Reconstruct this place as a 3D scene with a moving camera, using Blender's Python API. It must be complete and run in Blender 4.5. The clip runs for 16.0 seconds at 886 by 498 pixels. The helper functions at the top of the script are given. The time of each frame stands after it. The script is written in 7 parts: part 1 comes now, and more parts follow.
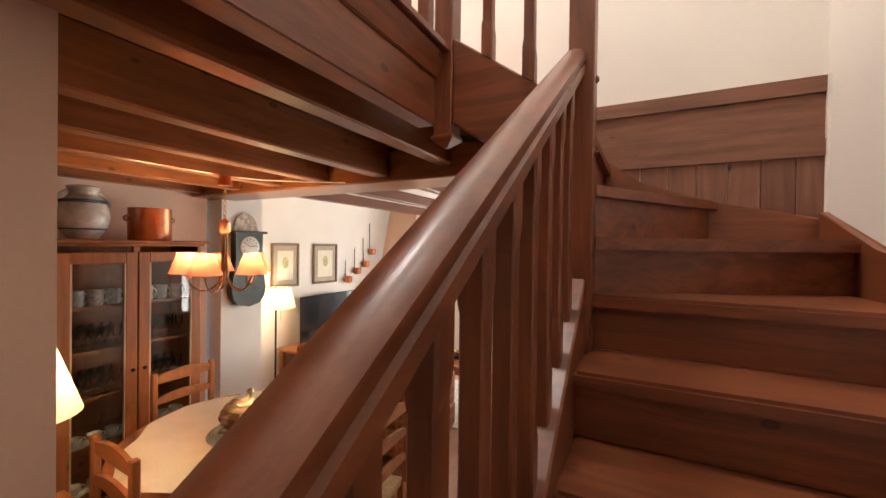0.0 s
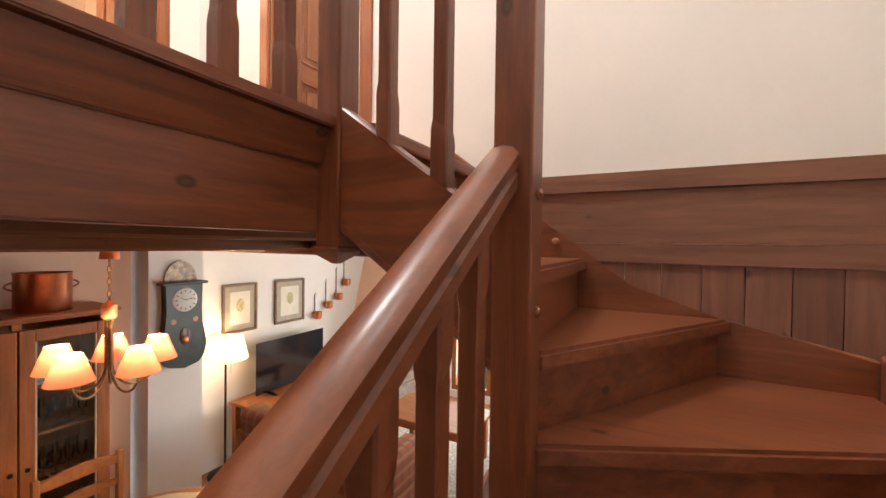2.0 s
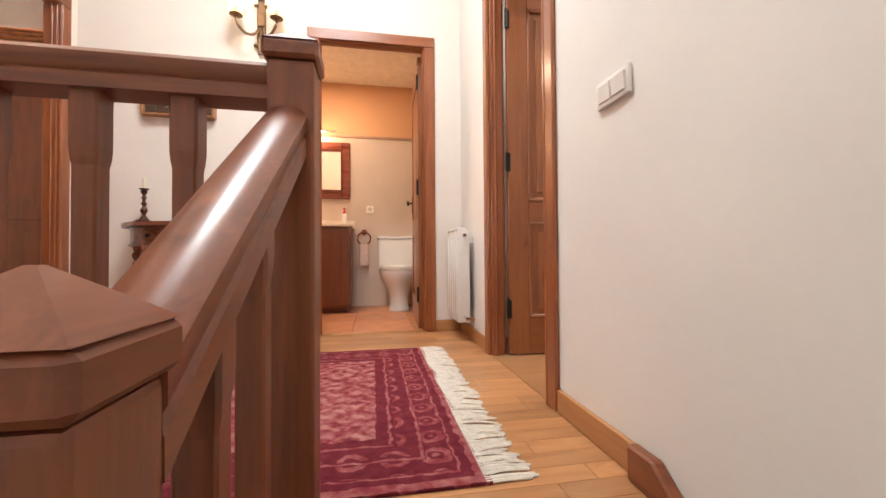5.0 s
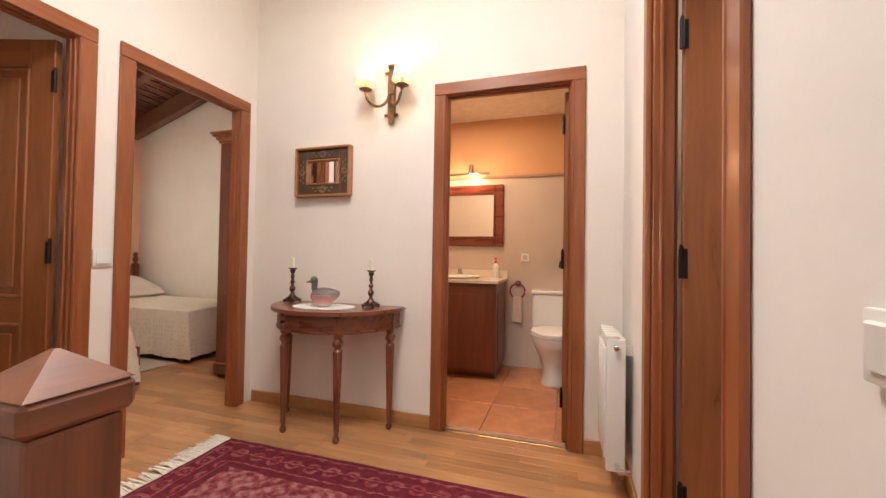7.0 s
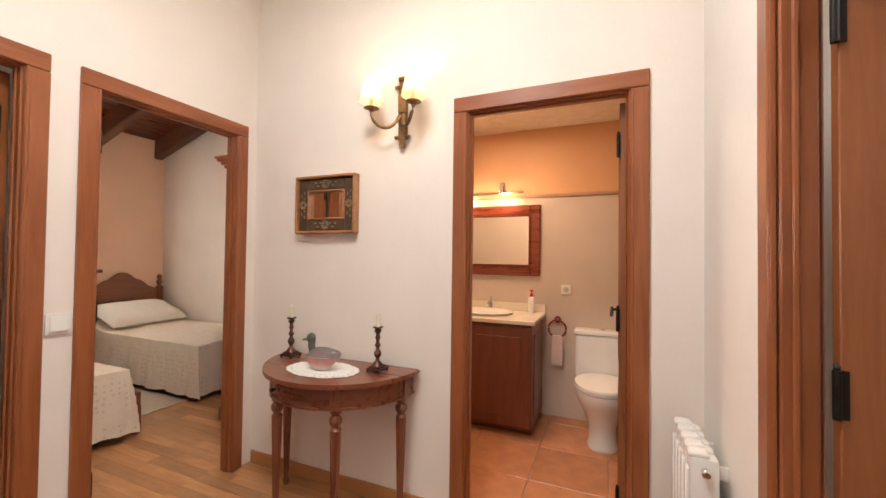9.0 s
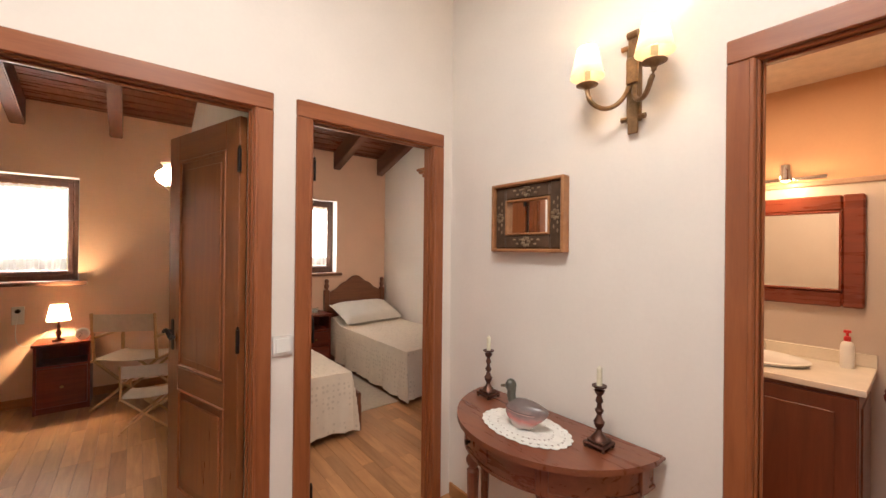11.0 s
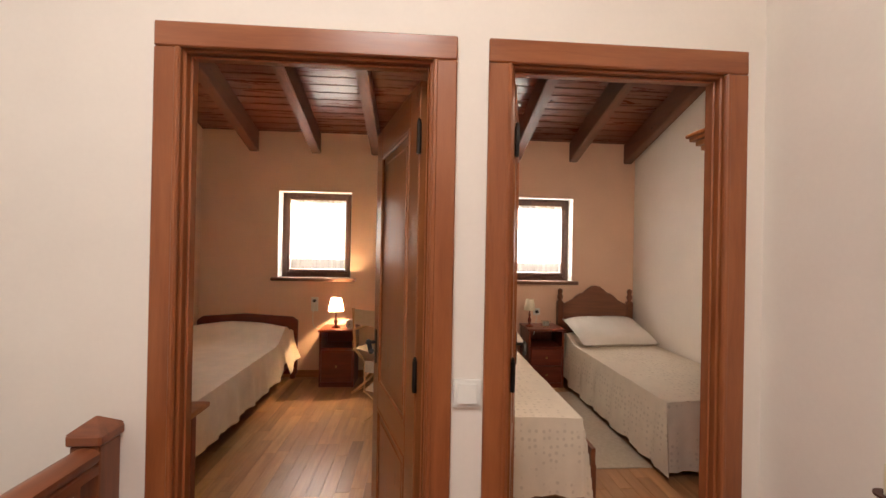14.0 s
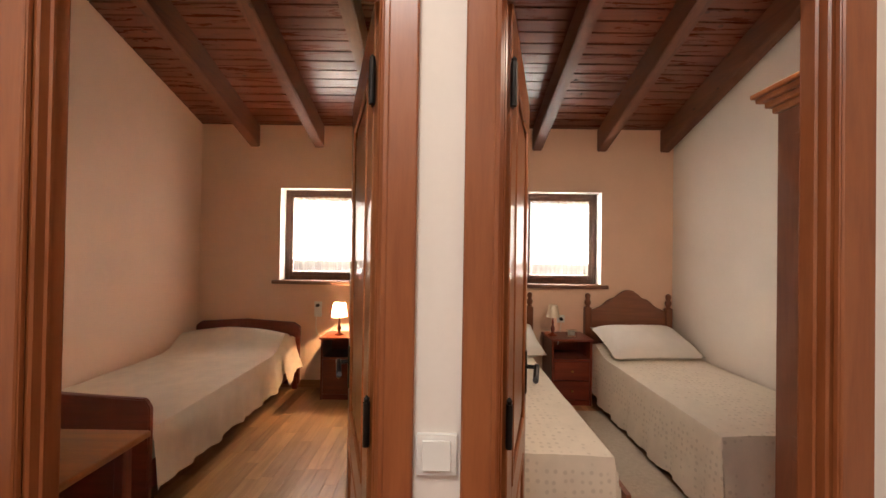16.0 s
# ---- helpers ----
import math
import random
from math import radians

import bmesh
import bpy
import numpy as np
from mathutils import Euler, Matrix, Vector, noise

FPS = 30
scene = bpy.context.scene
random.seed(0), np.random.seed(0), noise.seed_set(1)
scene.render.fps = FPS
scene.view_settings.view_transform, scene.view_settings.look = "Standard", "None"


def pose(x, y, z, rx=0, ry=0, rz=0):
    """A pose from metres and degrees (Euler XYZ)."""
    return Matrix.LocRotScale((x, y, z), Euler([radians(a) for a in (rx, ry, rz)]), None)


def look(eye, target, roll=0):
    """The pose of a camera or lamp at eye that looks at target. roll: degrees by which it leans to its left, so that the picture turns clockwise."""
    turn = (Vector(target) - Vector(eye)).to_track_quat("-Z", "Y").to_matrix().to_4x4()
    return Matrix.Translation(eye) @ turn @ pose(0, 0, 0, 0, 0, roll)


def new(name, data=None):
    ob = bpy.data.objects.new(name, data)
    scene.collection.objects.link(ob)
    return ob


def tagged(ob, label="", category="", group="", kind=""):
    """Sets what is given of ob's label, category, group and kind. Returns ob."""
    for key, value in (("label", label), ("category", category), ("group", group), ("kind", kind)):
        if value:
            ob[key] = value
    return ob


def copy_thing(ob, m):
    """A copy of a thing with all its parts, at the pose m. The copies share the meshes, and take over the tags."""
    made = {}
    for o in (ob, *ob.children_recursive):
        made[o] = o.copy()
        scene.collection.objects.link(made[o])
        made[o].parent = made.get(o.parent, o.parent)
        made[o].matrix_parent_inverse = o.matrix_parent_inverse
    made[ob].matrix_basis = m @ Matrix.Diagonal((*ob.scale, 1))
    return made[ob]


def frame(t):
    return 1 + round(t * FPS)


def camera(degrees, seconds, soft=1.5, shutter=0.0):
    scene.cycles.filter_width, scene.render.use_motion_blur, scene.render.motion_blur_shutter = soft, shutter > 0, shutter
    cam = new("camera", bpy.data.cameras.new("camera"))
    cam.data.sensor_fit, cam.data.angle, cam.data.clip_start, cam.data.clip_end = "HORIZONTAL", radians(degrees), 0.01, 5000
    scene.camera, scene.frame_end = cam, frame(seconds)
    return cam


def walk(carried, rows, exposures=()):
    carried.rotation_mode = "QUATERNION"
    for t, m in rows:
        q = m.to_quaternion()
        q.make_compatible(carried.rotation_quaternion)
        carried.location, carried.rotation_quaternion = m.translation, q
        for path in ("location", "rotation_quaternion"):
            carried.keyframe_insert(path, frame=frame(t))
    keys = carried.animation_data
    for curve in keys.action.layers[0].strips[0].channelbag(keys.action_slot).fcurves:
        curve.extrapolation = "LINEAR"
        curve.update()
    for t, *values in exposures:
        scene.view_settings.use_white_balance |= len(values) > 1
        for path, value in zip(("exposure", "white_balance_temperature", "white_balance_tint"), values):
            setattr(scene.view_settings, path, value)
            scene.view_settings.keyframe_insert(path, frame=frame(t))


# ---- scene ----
cam = camera(97.6, 16.0)
PATH = [
    (0, (2.712, 0.277, -0.774), (1.791, 2.052, -0.789), 0.7),
    (0.5, (2.715, 0.403, -0.663), (1.791, 2.177, -0.678), 0.8),
    (1, (2.707, 0.546, -0.563), (1.779, 2.318, -0.583), 1.0),
    (1.5, (2.73, 0.674, -0.468), (1.798, 2.443, -0.487), 0.9),
    (2, (2.764, 0.857, -0.323), (1.827, 2.624, -0.349), 0.8),
    (2.5, (2.774, 1.034, -0.206), (1.829, 2.797, -0.233), 0.9),
    (3, (2.821, 1.225, -0.063), (1.885, 2.992, -0.059), 0.6),
    (3.5, (2.863, 1.402, 0.055), (1.882, 3.144, 0.114), 1.1),
    (4, (2.885, 1.569, 0.197), (1.47, 2.985, 0.283), 0.9),
    (4.5, (2.852, 1.684, 0.34), (1.094, 2.634, 0.41), 0.1),
    (5, (2.752, 1.812, 0.537), (0.783, 2.164, 0.573), -0.4),
    (5.2, (2.698, 1.85, 0.595), (0.707, 2.038, 0.632), 0.1),
    (7.5, (2.127, 2.196, 1.154), (0.247, 1.513, 1.19), 0.7),
    (8, (2.002, 2.208, 1.228), (0.137, 1.485, 1.264), 0.7),
    (8.2, (1.962, 2.201, 1.243), (0.103, 1.464, 1.281), 0.7),
    (10.3, (1.609, 1.842, 1.402), (-0.057, 0.735, 1.409), 0.5),
    (10.5, (1.575, 1.823, 1.405), (-0.002, 0.592, 1.411), 0.5),
    (11, (1.474, 1.774, 1.445), (0.227, 0.21, 1.448), 0.6),
    (11.5, (1.41, 1.701, 1.456), (0.47, -0.064, 1.464), 0.9),
    (12, (1.369, 1.573, 1.449), (0.656, -0.296, 1.457), 1.1),
    (12.5, (1.323, 1.446, 1.456), (0.795, -0.483, 1.463), 1.1),
    (13, (1.273, 1.366, 1.446), (0.866, -0.593, 1.453), 1.2),
    (13.5, (1.2, 1.278, 1.452), (0.919, -0.702, 1.458), 1.1),
    (14, (1.117, 1.193, 1.455), (0.991, -0.803, 1.461), 1.1),
    (14.5, (1.071, 1.117, 1.454), (1.036, -0.883, 1.461), 1.2),
    (15, (1.031, 1.0, 1.45), (1.032, -0.999, 1.458), 1.0),
    (15.5, (0.989, 0.875, 1.434), (0.997, -1.125, 1.451), 1.1),
    (16, (0.949, 0.81, 1.433), (0.96, -1.19, 1.451), 0.9),
]
walk(cam, [(t, look(e, g, r)) for t, e, g, r in PATH], [(0, 0.9, 6050, 7), (2, 0.8, 5850, 7), (3.5, 0.74, 5300, 4), (5, 0.22, 5650, 6), (8, -0.14, 6000, 9), (10.5, -0.24, 5900, 8), (12.5, -0.41, 6100, 11), (16, -0.46, 6150, 10)])

# ---- light ----
world = bpy.data.worlds.new("sky")
scene.world = world
world.use_nodes = True
wn = world.node_tree.nodes
sky = wn.new("ShaderNodeTexSky")
sky.sky_type, sky.sun_disc = "NISHITA", False
sky.sun_elevation, sky.sun_rotation = radians(40), radians(200)
world.node_tree.links.new(sky.outputs[0], wn["Background"].inputs[0])
wn["Background"].inputs[1].default_value = 0.12


def area(name, at, to, sx, sy, watts, colour):
    lamp = bpy.data.lights.new(name, "AREA")
    lamp.shape, lamp.size, lamp.size_y, lamp.energy, lamp.color = "RECTANGLE", sx, sy, watts, colour
    ob = new(name, lamp)
    ob.matrix_world = look(at, to)
    return ob


def bulb(name, at, watts, colour, radius=0.03):
    lamp = bpy.data.lights.new(name, "POINT")
    lamp.energy, lamp.color, lamp.shadow_soft_size = watts, colour, radius
    ob = new(name, lamp)
    ob.location = at
    return ob


HALL = (1.0, 0.90, 0.80)
DAY, WARM, WHITE = (1.0, 0.90, 0.79), (1.0, 0.62, 0.30), (1.0, 0.86, 0.70)
# daylight in the window openings
area("window_light", (2.26, -3.55, 1.6), (2.26, 0, 1.5), 0.7, 0.85, 140, (1.0, 0.87, 0.74))
area("window_light", (-0.28, -3.55, 1.6), (-0.28, 0, 1.5), 0.7, 0.85, 125, (1.0, 0.89, 0.77))
area("window_light", (1.09, 6.2, -1.5), (1.09, 0, -1.8), 1.7, 1.7, 66, DAY)
area("window_light", (3.47, 4.6, -1.45), (0, 4.4, -1.7), 1.3, 1.3, 28, DAY)
# unseen ceiling lamp standing in for the light of the upper hall
area("hall_light", (1.35, 1.45, 3.1), (1.35, 1.45, 0), 0.6, 0.6, 54, HALL)
# weak fill added over the stairs to brighten the stair wall; no lamp there
area("stair_light", (2.84, 1.2, 3.1), (2.84, 1.2, 0), 0.5, 0.5, 7, (1.0, 0.92, 0.84))
for sy in (0.958, 1.202):
    bulb("sconce_light", (0.13, sy, 2.193), 2.8, WARM, 0.01)
bulb("bath_spot_light", (-1.42, 1.26, 1.83), 5, WARM, 0.02)
bulb("bath_spot_light", (-1.42, 0.91, 1.83), 5, WARM, 0.02)
# added fill without a known fitting, brightens the open door leaf
area("side_room_light", (1.2, 3.4, 2.45), (1.2, 3.4, 0), 0.4, 0.4, 14, HALL)
# warm overhead fill added to the spots to lift the bathroom, no fitting known
area("bath_light", (-0.8, 1.35, 2.385), (-0.8, 1.35, 0), 0.3, 0.3, 19, (1.0, 0.66, 0.40))
bulb("bed_lamp_light", (1.99, -3.05, 0.855), 54, WARM, 0.015)
bulb("wall_lamp_light", (1.245, -2.0, 2.0), 340, (1.0, 0.66, 0.41))
# made-up fill hidden above the door head, brightens the second bedroom
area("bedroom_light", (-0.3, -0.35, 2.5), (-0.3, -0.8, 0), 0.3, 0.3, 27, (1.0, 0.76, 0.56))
bulb("floor_lamp_light", (-0.83, 3.18, -1.36), 8, WARM)
bulb("side_lamp_light", (0.89, 0.76, -1.24), 4, WARM)

# ---- materials ----
MATS = {}


def mat(name, base, rough=0.6, metal=0.0, bump=0.1, scale=12.0, vary=0.12, stretch=(1, 1, 1), fine=120.0, spec=0.5, rand=0.0):
    """A principled surface with two scales of variation and a fine relief."""
    if name in MATS:
        return MATS[name]
    m = bpy.data.materials.new(name)
    m.use_nodes = True
    n, l = m.node_tree.nodes, m.node_tree.links
    p = n["Principled BSDF"]
    p.inputs["Roughness"].default_value, p.inputs["Metallic"].default_value = rough, metal
    p.inputs["Specular IOR Level"].default_value = spec
    tc, mp = n.new("ShaderNodeTexCoord"), n.new("ShaderNodeMapping")
    mp.inputs["Scale"].default_value = stretch
    l.new(tc.outputs["Object"], mp.inputs[0])
    a, b = n.new("ShaderNodeTexNoise"), n.new("ShaderNodeTexNoise")
    a.inputs["Scale"].default_value, b.inputs["Scale"].default_value = scale, fine
    a.inputs["Detail"].default_value, b.inputs["Detail"].default_value = 6, 3
    for t in (a, b):
        l.new(mp.outputs[0], t.inputs["Vector"])
    add = n.new("ShaderNodeMath")
    add.operation = "MULTIPLY_ADD"
    l.new(b.outputs["Fac"], add.inputs[0])
    add.inputs[1].default_value = 0.35
    l.new(a.outputs["Fac"], add.inputs[2])
    r = n.new("ShaderNodeValToRGB")
    r.color_ramp.elements[0].position, r.color_ramp.elements[1].position = 0.4, 0.95
    r.color_ramp.elements[0].color = (*[c * (1 - vary) for c in base], 1)
    r.color_ramp.elements[1].color = (*[min(1, c * (1 + vary)) for c in base], 1)
    l.new(add.outputs[0], r.inputs[0])
    colour = r.outputs[0]
    if rand:
        oi, hs = n.new("ShaderNodeObjectInfo"), n.new("ShaderNodeHueSaturation")
        mr = n.new("ShaderNodeMapRange")
        mr.inputs[3].default_value, mr.inputs[4].default_value = 1 - rand, 1 + rand
        l.new(oi.outputs["Random"], mr.inputs[0])
        l.new(mr.outputs[0], hs.inputs["Value"])
        l.new(colour, hs.inputs["Color"])
        colour = hs.outputs[0]
    l.new(colour, p.inputs["Base Color"])
    bp = n.new("ShaderNodeBump")
    bp.inputs["Strength"].default_value, bp.inputs["Distance"].default_value = bump, 0.01
    l.new(add.outputs[0], bp.inputs["Height"])
    l.new(bp.outputs[0], p.inputs["Normal"])
    MATS[name] = m
    return m


def wood(name, dark, light, axis="x", rough=0.35, knots=True, rand=0.0, coat=0.0):
    """Stained timber: long grain along one axis, growth bands, knots and pores."""
    key = name + "_" + axis
    if key in MATS:
        return MATS[key]
    m = bpy.data.materials.new(key)
    m.use_nodes = True
    n, l = m.node_tree.nodes, m.node_tree.links
    p = n["Principled BSDF"]
    p.inputs["Coat Weight"].default_value = coat
    p.inputs["Coat Roughness"].default_value = 0.2
    tc, mp = n.new("ShaderNodeTexCoord"), n.new("ShaderNodeMapping")
    src = tc.outputs["Object"]
    if rand:
        oi, va = n.new("ShaderNodeObjectInfo"), n.new("ShaderNodeVectorMath")
        sc = n.new("ShaderNodeVectorMath")
        sc.operation = "SCALE"
        sc.inputs[0].default_value = (13, 7, 5)
        l.new(oi.outputs["Random"], sc.inputs["Scale"])
        l.new(src, va.inputs[0])
        l.new(sc.outputs[0], va.inputs[1])
        src = va.outputs[0]
    s = [1, 1, 1]
    s["xyz".index(axis)] = 0.09
    mp.inputs["Scale"].default_value = s
    l.new(src, mp.inputs[0])
    grain, pore, warp = n.new("ShaderNodeTexNoise"), n.new("ShaderNodeTexNoise"), n.new("ShaderNodeTexNoise")
    grain.inputs["Scale"].default_value, grain.inputs["Detail"].default_value, grain.inputs["Distortion"].default_value = 26, 6, 0.8
    pore.inputs["Scale"].default_value, pore.inputs["Detail"].default_value = 240, 3
    warp.inputs["Scale"].default_value, warp.inputs["Detail"].default_value = 2.2, 2
    l.new(mp.outputs[0], grain.inputs["Vector"])
    l.new(mp.outputs[0], pore.inputs["Vector"])
    l.new(src, warp.inputs["Vector"])
    mix = n.new("ShaderNodeMath")
    mix.operation = "MULTIPLY_ADD"
    l.new(pore.outputs["Fac"], mix.inputs[0])
    mix.inputs[1].default_value = 0.25
    l.new(grain.outputs["Fac"], mix.inputs[2])
    mix2 = n.new("ShaderNodeMath")
    mix2.operation = "MULTIPLY_ADD"
    l.new(warp.outputs["Fac"], mix2.inputs[0])
    mix2.inputs[1].default_value = 0.36
    l.new(mix.outputs[0], mix2.inputs[2])
    r = n.new("ShaderNodeValToRGB")
    r.color_ramp.elements[0].position, r.color_ramp.elements[1].position = 0.55, 1.1
    # a varnished surface: the grain stays close to the mean tone
    soft_dark = [0.86 * a + 0.14 * b for a, b in zip(dark, light)]
    soft_light = [0.14 * a + 0.86 * b for a, b in zip(dark, light)]
    r.color_ramp.elements[0].color, r.color_ramp.elements[1].color = (*soft_dark, 1), (*soft_light, 1)
    l.new(mix2.outputs[0], r.inputs[0])
    colour = r.outputs[0]
    if knots:
        mk, vo, kr, mm = n.new("ShaderNodeMapping"), n.new("ShaderNodeTexVoronoi"), n.new("ShaderNodeValToRGB"), n.new("ShaderNodeMix")
        sk = [1, 1, 1]
        sk["xyz".index(axis)] = 0.6
        mk.inputs["Scale"].default_value = sk
        l.new(src, mk.inputs[0])
        l.new(mk.outputs[0], vo.inputs["Vector"])
        vo.inputs["Scale"].default_value = 7.0
        kr.color_ramp.elements[0].position, kr.color_ramp.elements[1].position = 0.062, 0.105
        kr.color_ramp.elements[0].color, kr.color_ramp.elements[1].color = (0.85, 0.85, 0.85, 1), (0, 0, 0, 1)
        ke = kr.color_ramp.elements.new(0.022)
        ke.color = (0.5, 0.5, 0.5, 1)
        l.new(vo.outputs["Distance"], kr.inputs[0])
        mm.data_type = "RGBA"
        l.new(kr.outputs[0], mm.inputs["Factor"])
        l.new(colour, mm.inputs["A"])
        mm.inputs["B"].default_value = (*[c * 0.42 for c in dark], 1)
        colour = mm.outputs["Result"]
    if rand:
        hs, mr = n.new("ShaderNodeHueSaturation"), n.new("ShaderNodeMapRange")
        mr.inputs[3].default_value, mr.inputs[4].default_value = 1 - rand, 1 + rand
        l.new(oi.outputs["Random"], mr.inputs[0])
        l.new(mr.outputs[0], hs.inputs["Value"])
        l.new(colour, hs.inputs["Color"])
        colour = hs.outputs[0]
    l.new(colour, p.inputs["Base Color"])
    rr = n.new("ShaderNodeMapRange")
    rr.inputs[3].default_value, rr.inputs[4].default_value = rough - 0.08, rough + 0.12
    l.new(mix.outputs[0], rr.inputs[0])
    l.new(rr.outputs[0], p.inputs["Roughness"])
    bp = n.new("ShaderNodeBump")
    bp.inputs["Strength"].default_value, bp.inputs["Distance"].default_value = 0.12, 0.004
    l.new(mix.outputs[0], bp.inputs["Height"])
    l.new(bp.outputs[0], p.inputs["Normal"])
    MATS[key] = m
    return m


def glow(name, colour, strength):
    if name in MATS:
        return MATS[name]
    m = bpy.data.materials.new(name)
    m.use_nodes = True
    p = m.node_tree.nodes["Principled BSDF"]
    p.inputs["Base Color"].default_value = (*colour, 1)
    p.inputs["Emission Color"].default_value = (*colour, 1)
    p.inputs["Emission Strength"].default_value = strength
    MATS[name] = m
    return m


def cloth_through(name, colour, share=0.6):
    """Thin cloth that lets part of the light through."""
    if name in MATS:
        return MATS[name]
    m = bpy.data.materials.new(name)
    m.use_nodes = True
    n, l = m.node_tree.nodes, m.node_tree.links
    d, t, x = n.new("ShaderNodeBsdfDiffuse"), n.new("ShaderNodeBsdfTranslucent"), n.new("ShaderNodeMixShader")
    tc, w, r = n.new("ShaderNodeTexCoord"), n.new("ShaderNodeTexNoise"), n.new("ShaderNodeValToRGB")
    w.inputs["Scale"].default_value, w.inputs["Detail"].default_value = 90, 4
    r.color_ramp.elements[0].color = (*[c * 0.85 for c in colour], 1)
    r.color_ramp.elements[1].color = (*colour, 1)
    l.new(tc.outputs["Object"], w.inputs["Vector"])
    l.new(w.outputs["Fac"], r.inputs[0])
    for s in (d, t):
        l.new(r.outputs[0], s.inputs[0])
    x.inputs[0].default_value = share
    l.new(d.outputs[0], x.inputs[1])
    l.new(t.outputs[0], x.inputs[2])
    l.new(x.outputs[0], n["Material Output"].inputs[0])
    MATS[name] = m
    return m


def glass(name, tint=(0.95, 0.97, 0.96), rough=0.02):
    if name in MATS:
        return MATS[name]
    m = bpy.data.materials.new(name)
    m.use_nodes = True
    n, l = m.node_tree.nodes, m.node_tree.links
    g, t, x, f = n.new("ShaderNodeBsdfGlossy"), n.new("ShaderNodeBsdfTransparent"), n.new("ShaderNodeMixShader"), n.new("ShaderNodeFresnel")
    g.inputs["Roughness"].default_value = rough
    t.inputs[0].default_value = (*tint, 1)
    l.new(f.outputs[0], x.inputs[0])
    l.new(t.outputs[0], x.inputs[1])
    l.new(g.outputs[0], x.inputs[2])
    l.new(x.outputs[0], n["Material Output"].inputs[0])
    MATS[name] = m
    return m


def stair_wood(a):
    return wood("stair_pine", (0.100, 0.026, 0.009), (0.275, 0.084, 0.030), a, 0.36, True, 0.0, 0.28)


def door_wood(a):
    return wood("door_wood", (0.20, 0.054, 0.015), (0.36, 0.118, 0.038), a, 0.3, False, 0.0, 0.25)


def beam_wood(a):
    return wood("beam_wood", (0.075, 0.022, 0.010), (0.17, 0.058, 0.026), a, 0.4, True)


def pine(a):
    return wood("honey_pine", (0.21, 0.068, 0.018), (0.42, 0.165, 0.052), a, 0.4, True)


def red_wood(a):
    return wood("red_mahogany", (0.11, 0.015, 0.007), (0.23, 0.042, 0.017), a, 0.28, False, 0.0, 0.3)


PLASTER = mat("cream_plaster", (0.84, 0.775, 0.70), 0.85, bump=0.06, scale=3, vary=0.035, fine=60)
PEACH = mat("peach_plaster", (0.86, 0.60, 0.44), 0.85, bump=0.06, scale=3, vary=0.04, fine=60)
WHITEP = mat("white_plaster", (0.84, 0.81, 0.76), 0.85, bump=0.06, scale=3, vary=0.03, fine=60)
BATHTILE = mat("beige_tile", (0.60, 0.50, 0.42), 0.25, bump=0.02, scale=5, vary=0.05)
BATHWALL = mat("orange_plaster", (0.66, 0.38, 0.20), 0.8, bump=0.05, scale=3, vary=0.04, fine=60)
PLASTIC = mat("white_plastic", (0.80, 0.78, 0.73), 0.35, bump=0.01, vary=0.02)
ENAMEL = mat("white_enamel", (0.80, 0.78, 0.74), 0.2, bump=0.01, vary=0.02)
IRON = mat("black_iron", (0.025, 0.022, 0.02), 0.45, 0.8, bump=0.1, vary=0.3)
BRASS = mat("aged_brass", (0.42, 0.26, 0.10), 0.32, 1.0, bump=0.05, vary=0.25)
CHROME = mat("chrome", (0.75, 0.75, 0.75), 0.12, 1.0, bump=0.01, vary=0.03)
COPPER = mat("copper", (0.62, 0.24, 0.12), 0.3, 1.0, bump=0.12, scale=8, vary=0.3)
GLASS = glass("clear_glass")
SPREAD = mat("cream_bedspread", (0.74, 0.66, 0.54), 0.9, bump=0.25, scale=14, vary=0.07, fine=220)
LINEN = mat("white_linen", (0.80, 0.76, 0.70), 0.9, bump=0.2, scale=10, vary=0.04, fine=260)
CURTAIN = cloth_through("sheer_curtain", (0.95, 0.94, 0.92), 0.7)
SHADE = cloth_through("cream_lampshade", (0.95, 0.82, 0.60), 0.6)
ORANGESHADE = cloth_through("orange_lampshade", (0.88, 0.33, 0.20), 0.13)
MIRROR = mat("mirror_glass", (0.86, 0.86, 0.84), 0.02, 1.0, bump=0.0, vary=0.01)


# ---- mesh helpers ----
ORIGIN = Vector((0, 0, 0))   # where the part of the house being built is set out from
STAIR_SIDE = Vector((0.09, 0, 0))


def part(name, bm, material, parent=None, label="", smooth=False):
    me = bpy.data.meshes.new(name)
    bmesh.ops.translate(bm, verts=bm.verts, vec=ORIGIN)
    bmesh.ops.recalc_face_normals(bm, faces=bm.faces)
    if smooth:
        for f in bm.faces:
            f.smooth = True
        for e in bm.edges:
            if len(e.link_faces) == 2 and e.calc_face_angle(0) > 0.7:
                e.smooth = False
    bm.to_mesh(me)
    bm.free()
    me.materials.append(material)
    ob = new(name, me)
    if parent is not None:
        ob.parent = parent
    return tagged(ob, label)


def thing(name, label, category, group="", at=(0, 0, 0), kind=""):
    ob = new(name)
    ob.empty_display_size = 0.05
    ob.location = Vector(at) + ORIGIN
    bpy.context.view_layer.update()
    return tagged(ob, label, category, group, kind)


def adopt(parent):
    """Keeps world-built parts in place under an empty that stands at its base."""
    bpy.context.view_layer.update()
    for ob in parent.children:
        ob.matrix_parent_inverse = parent.matrix_world.inverted()


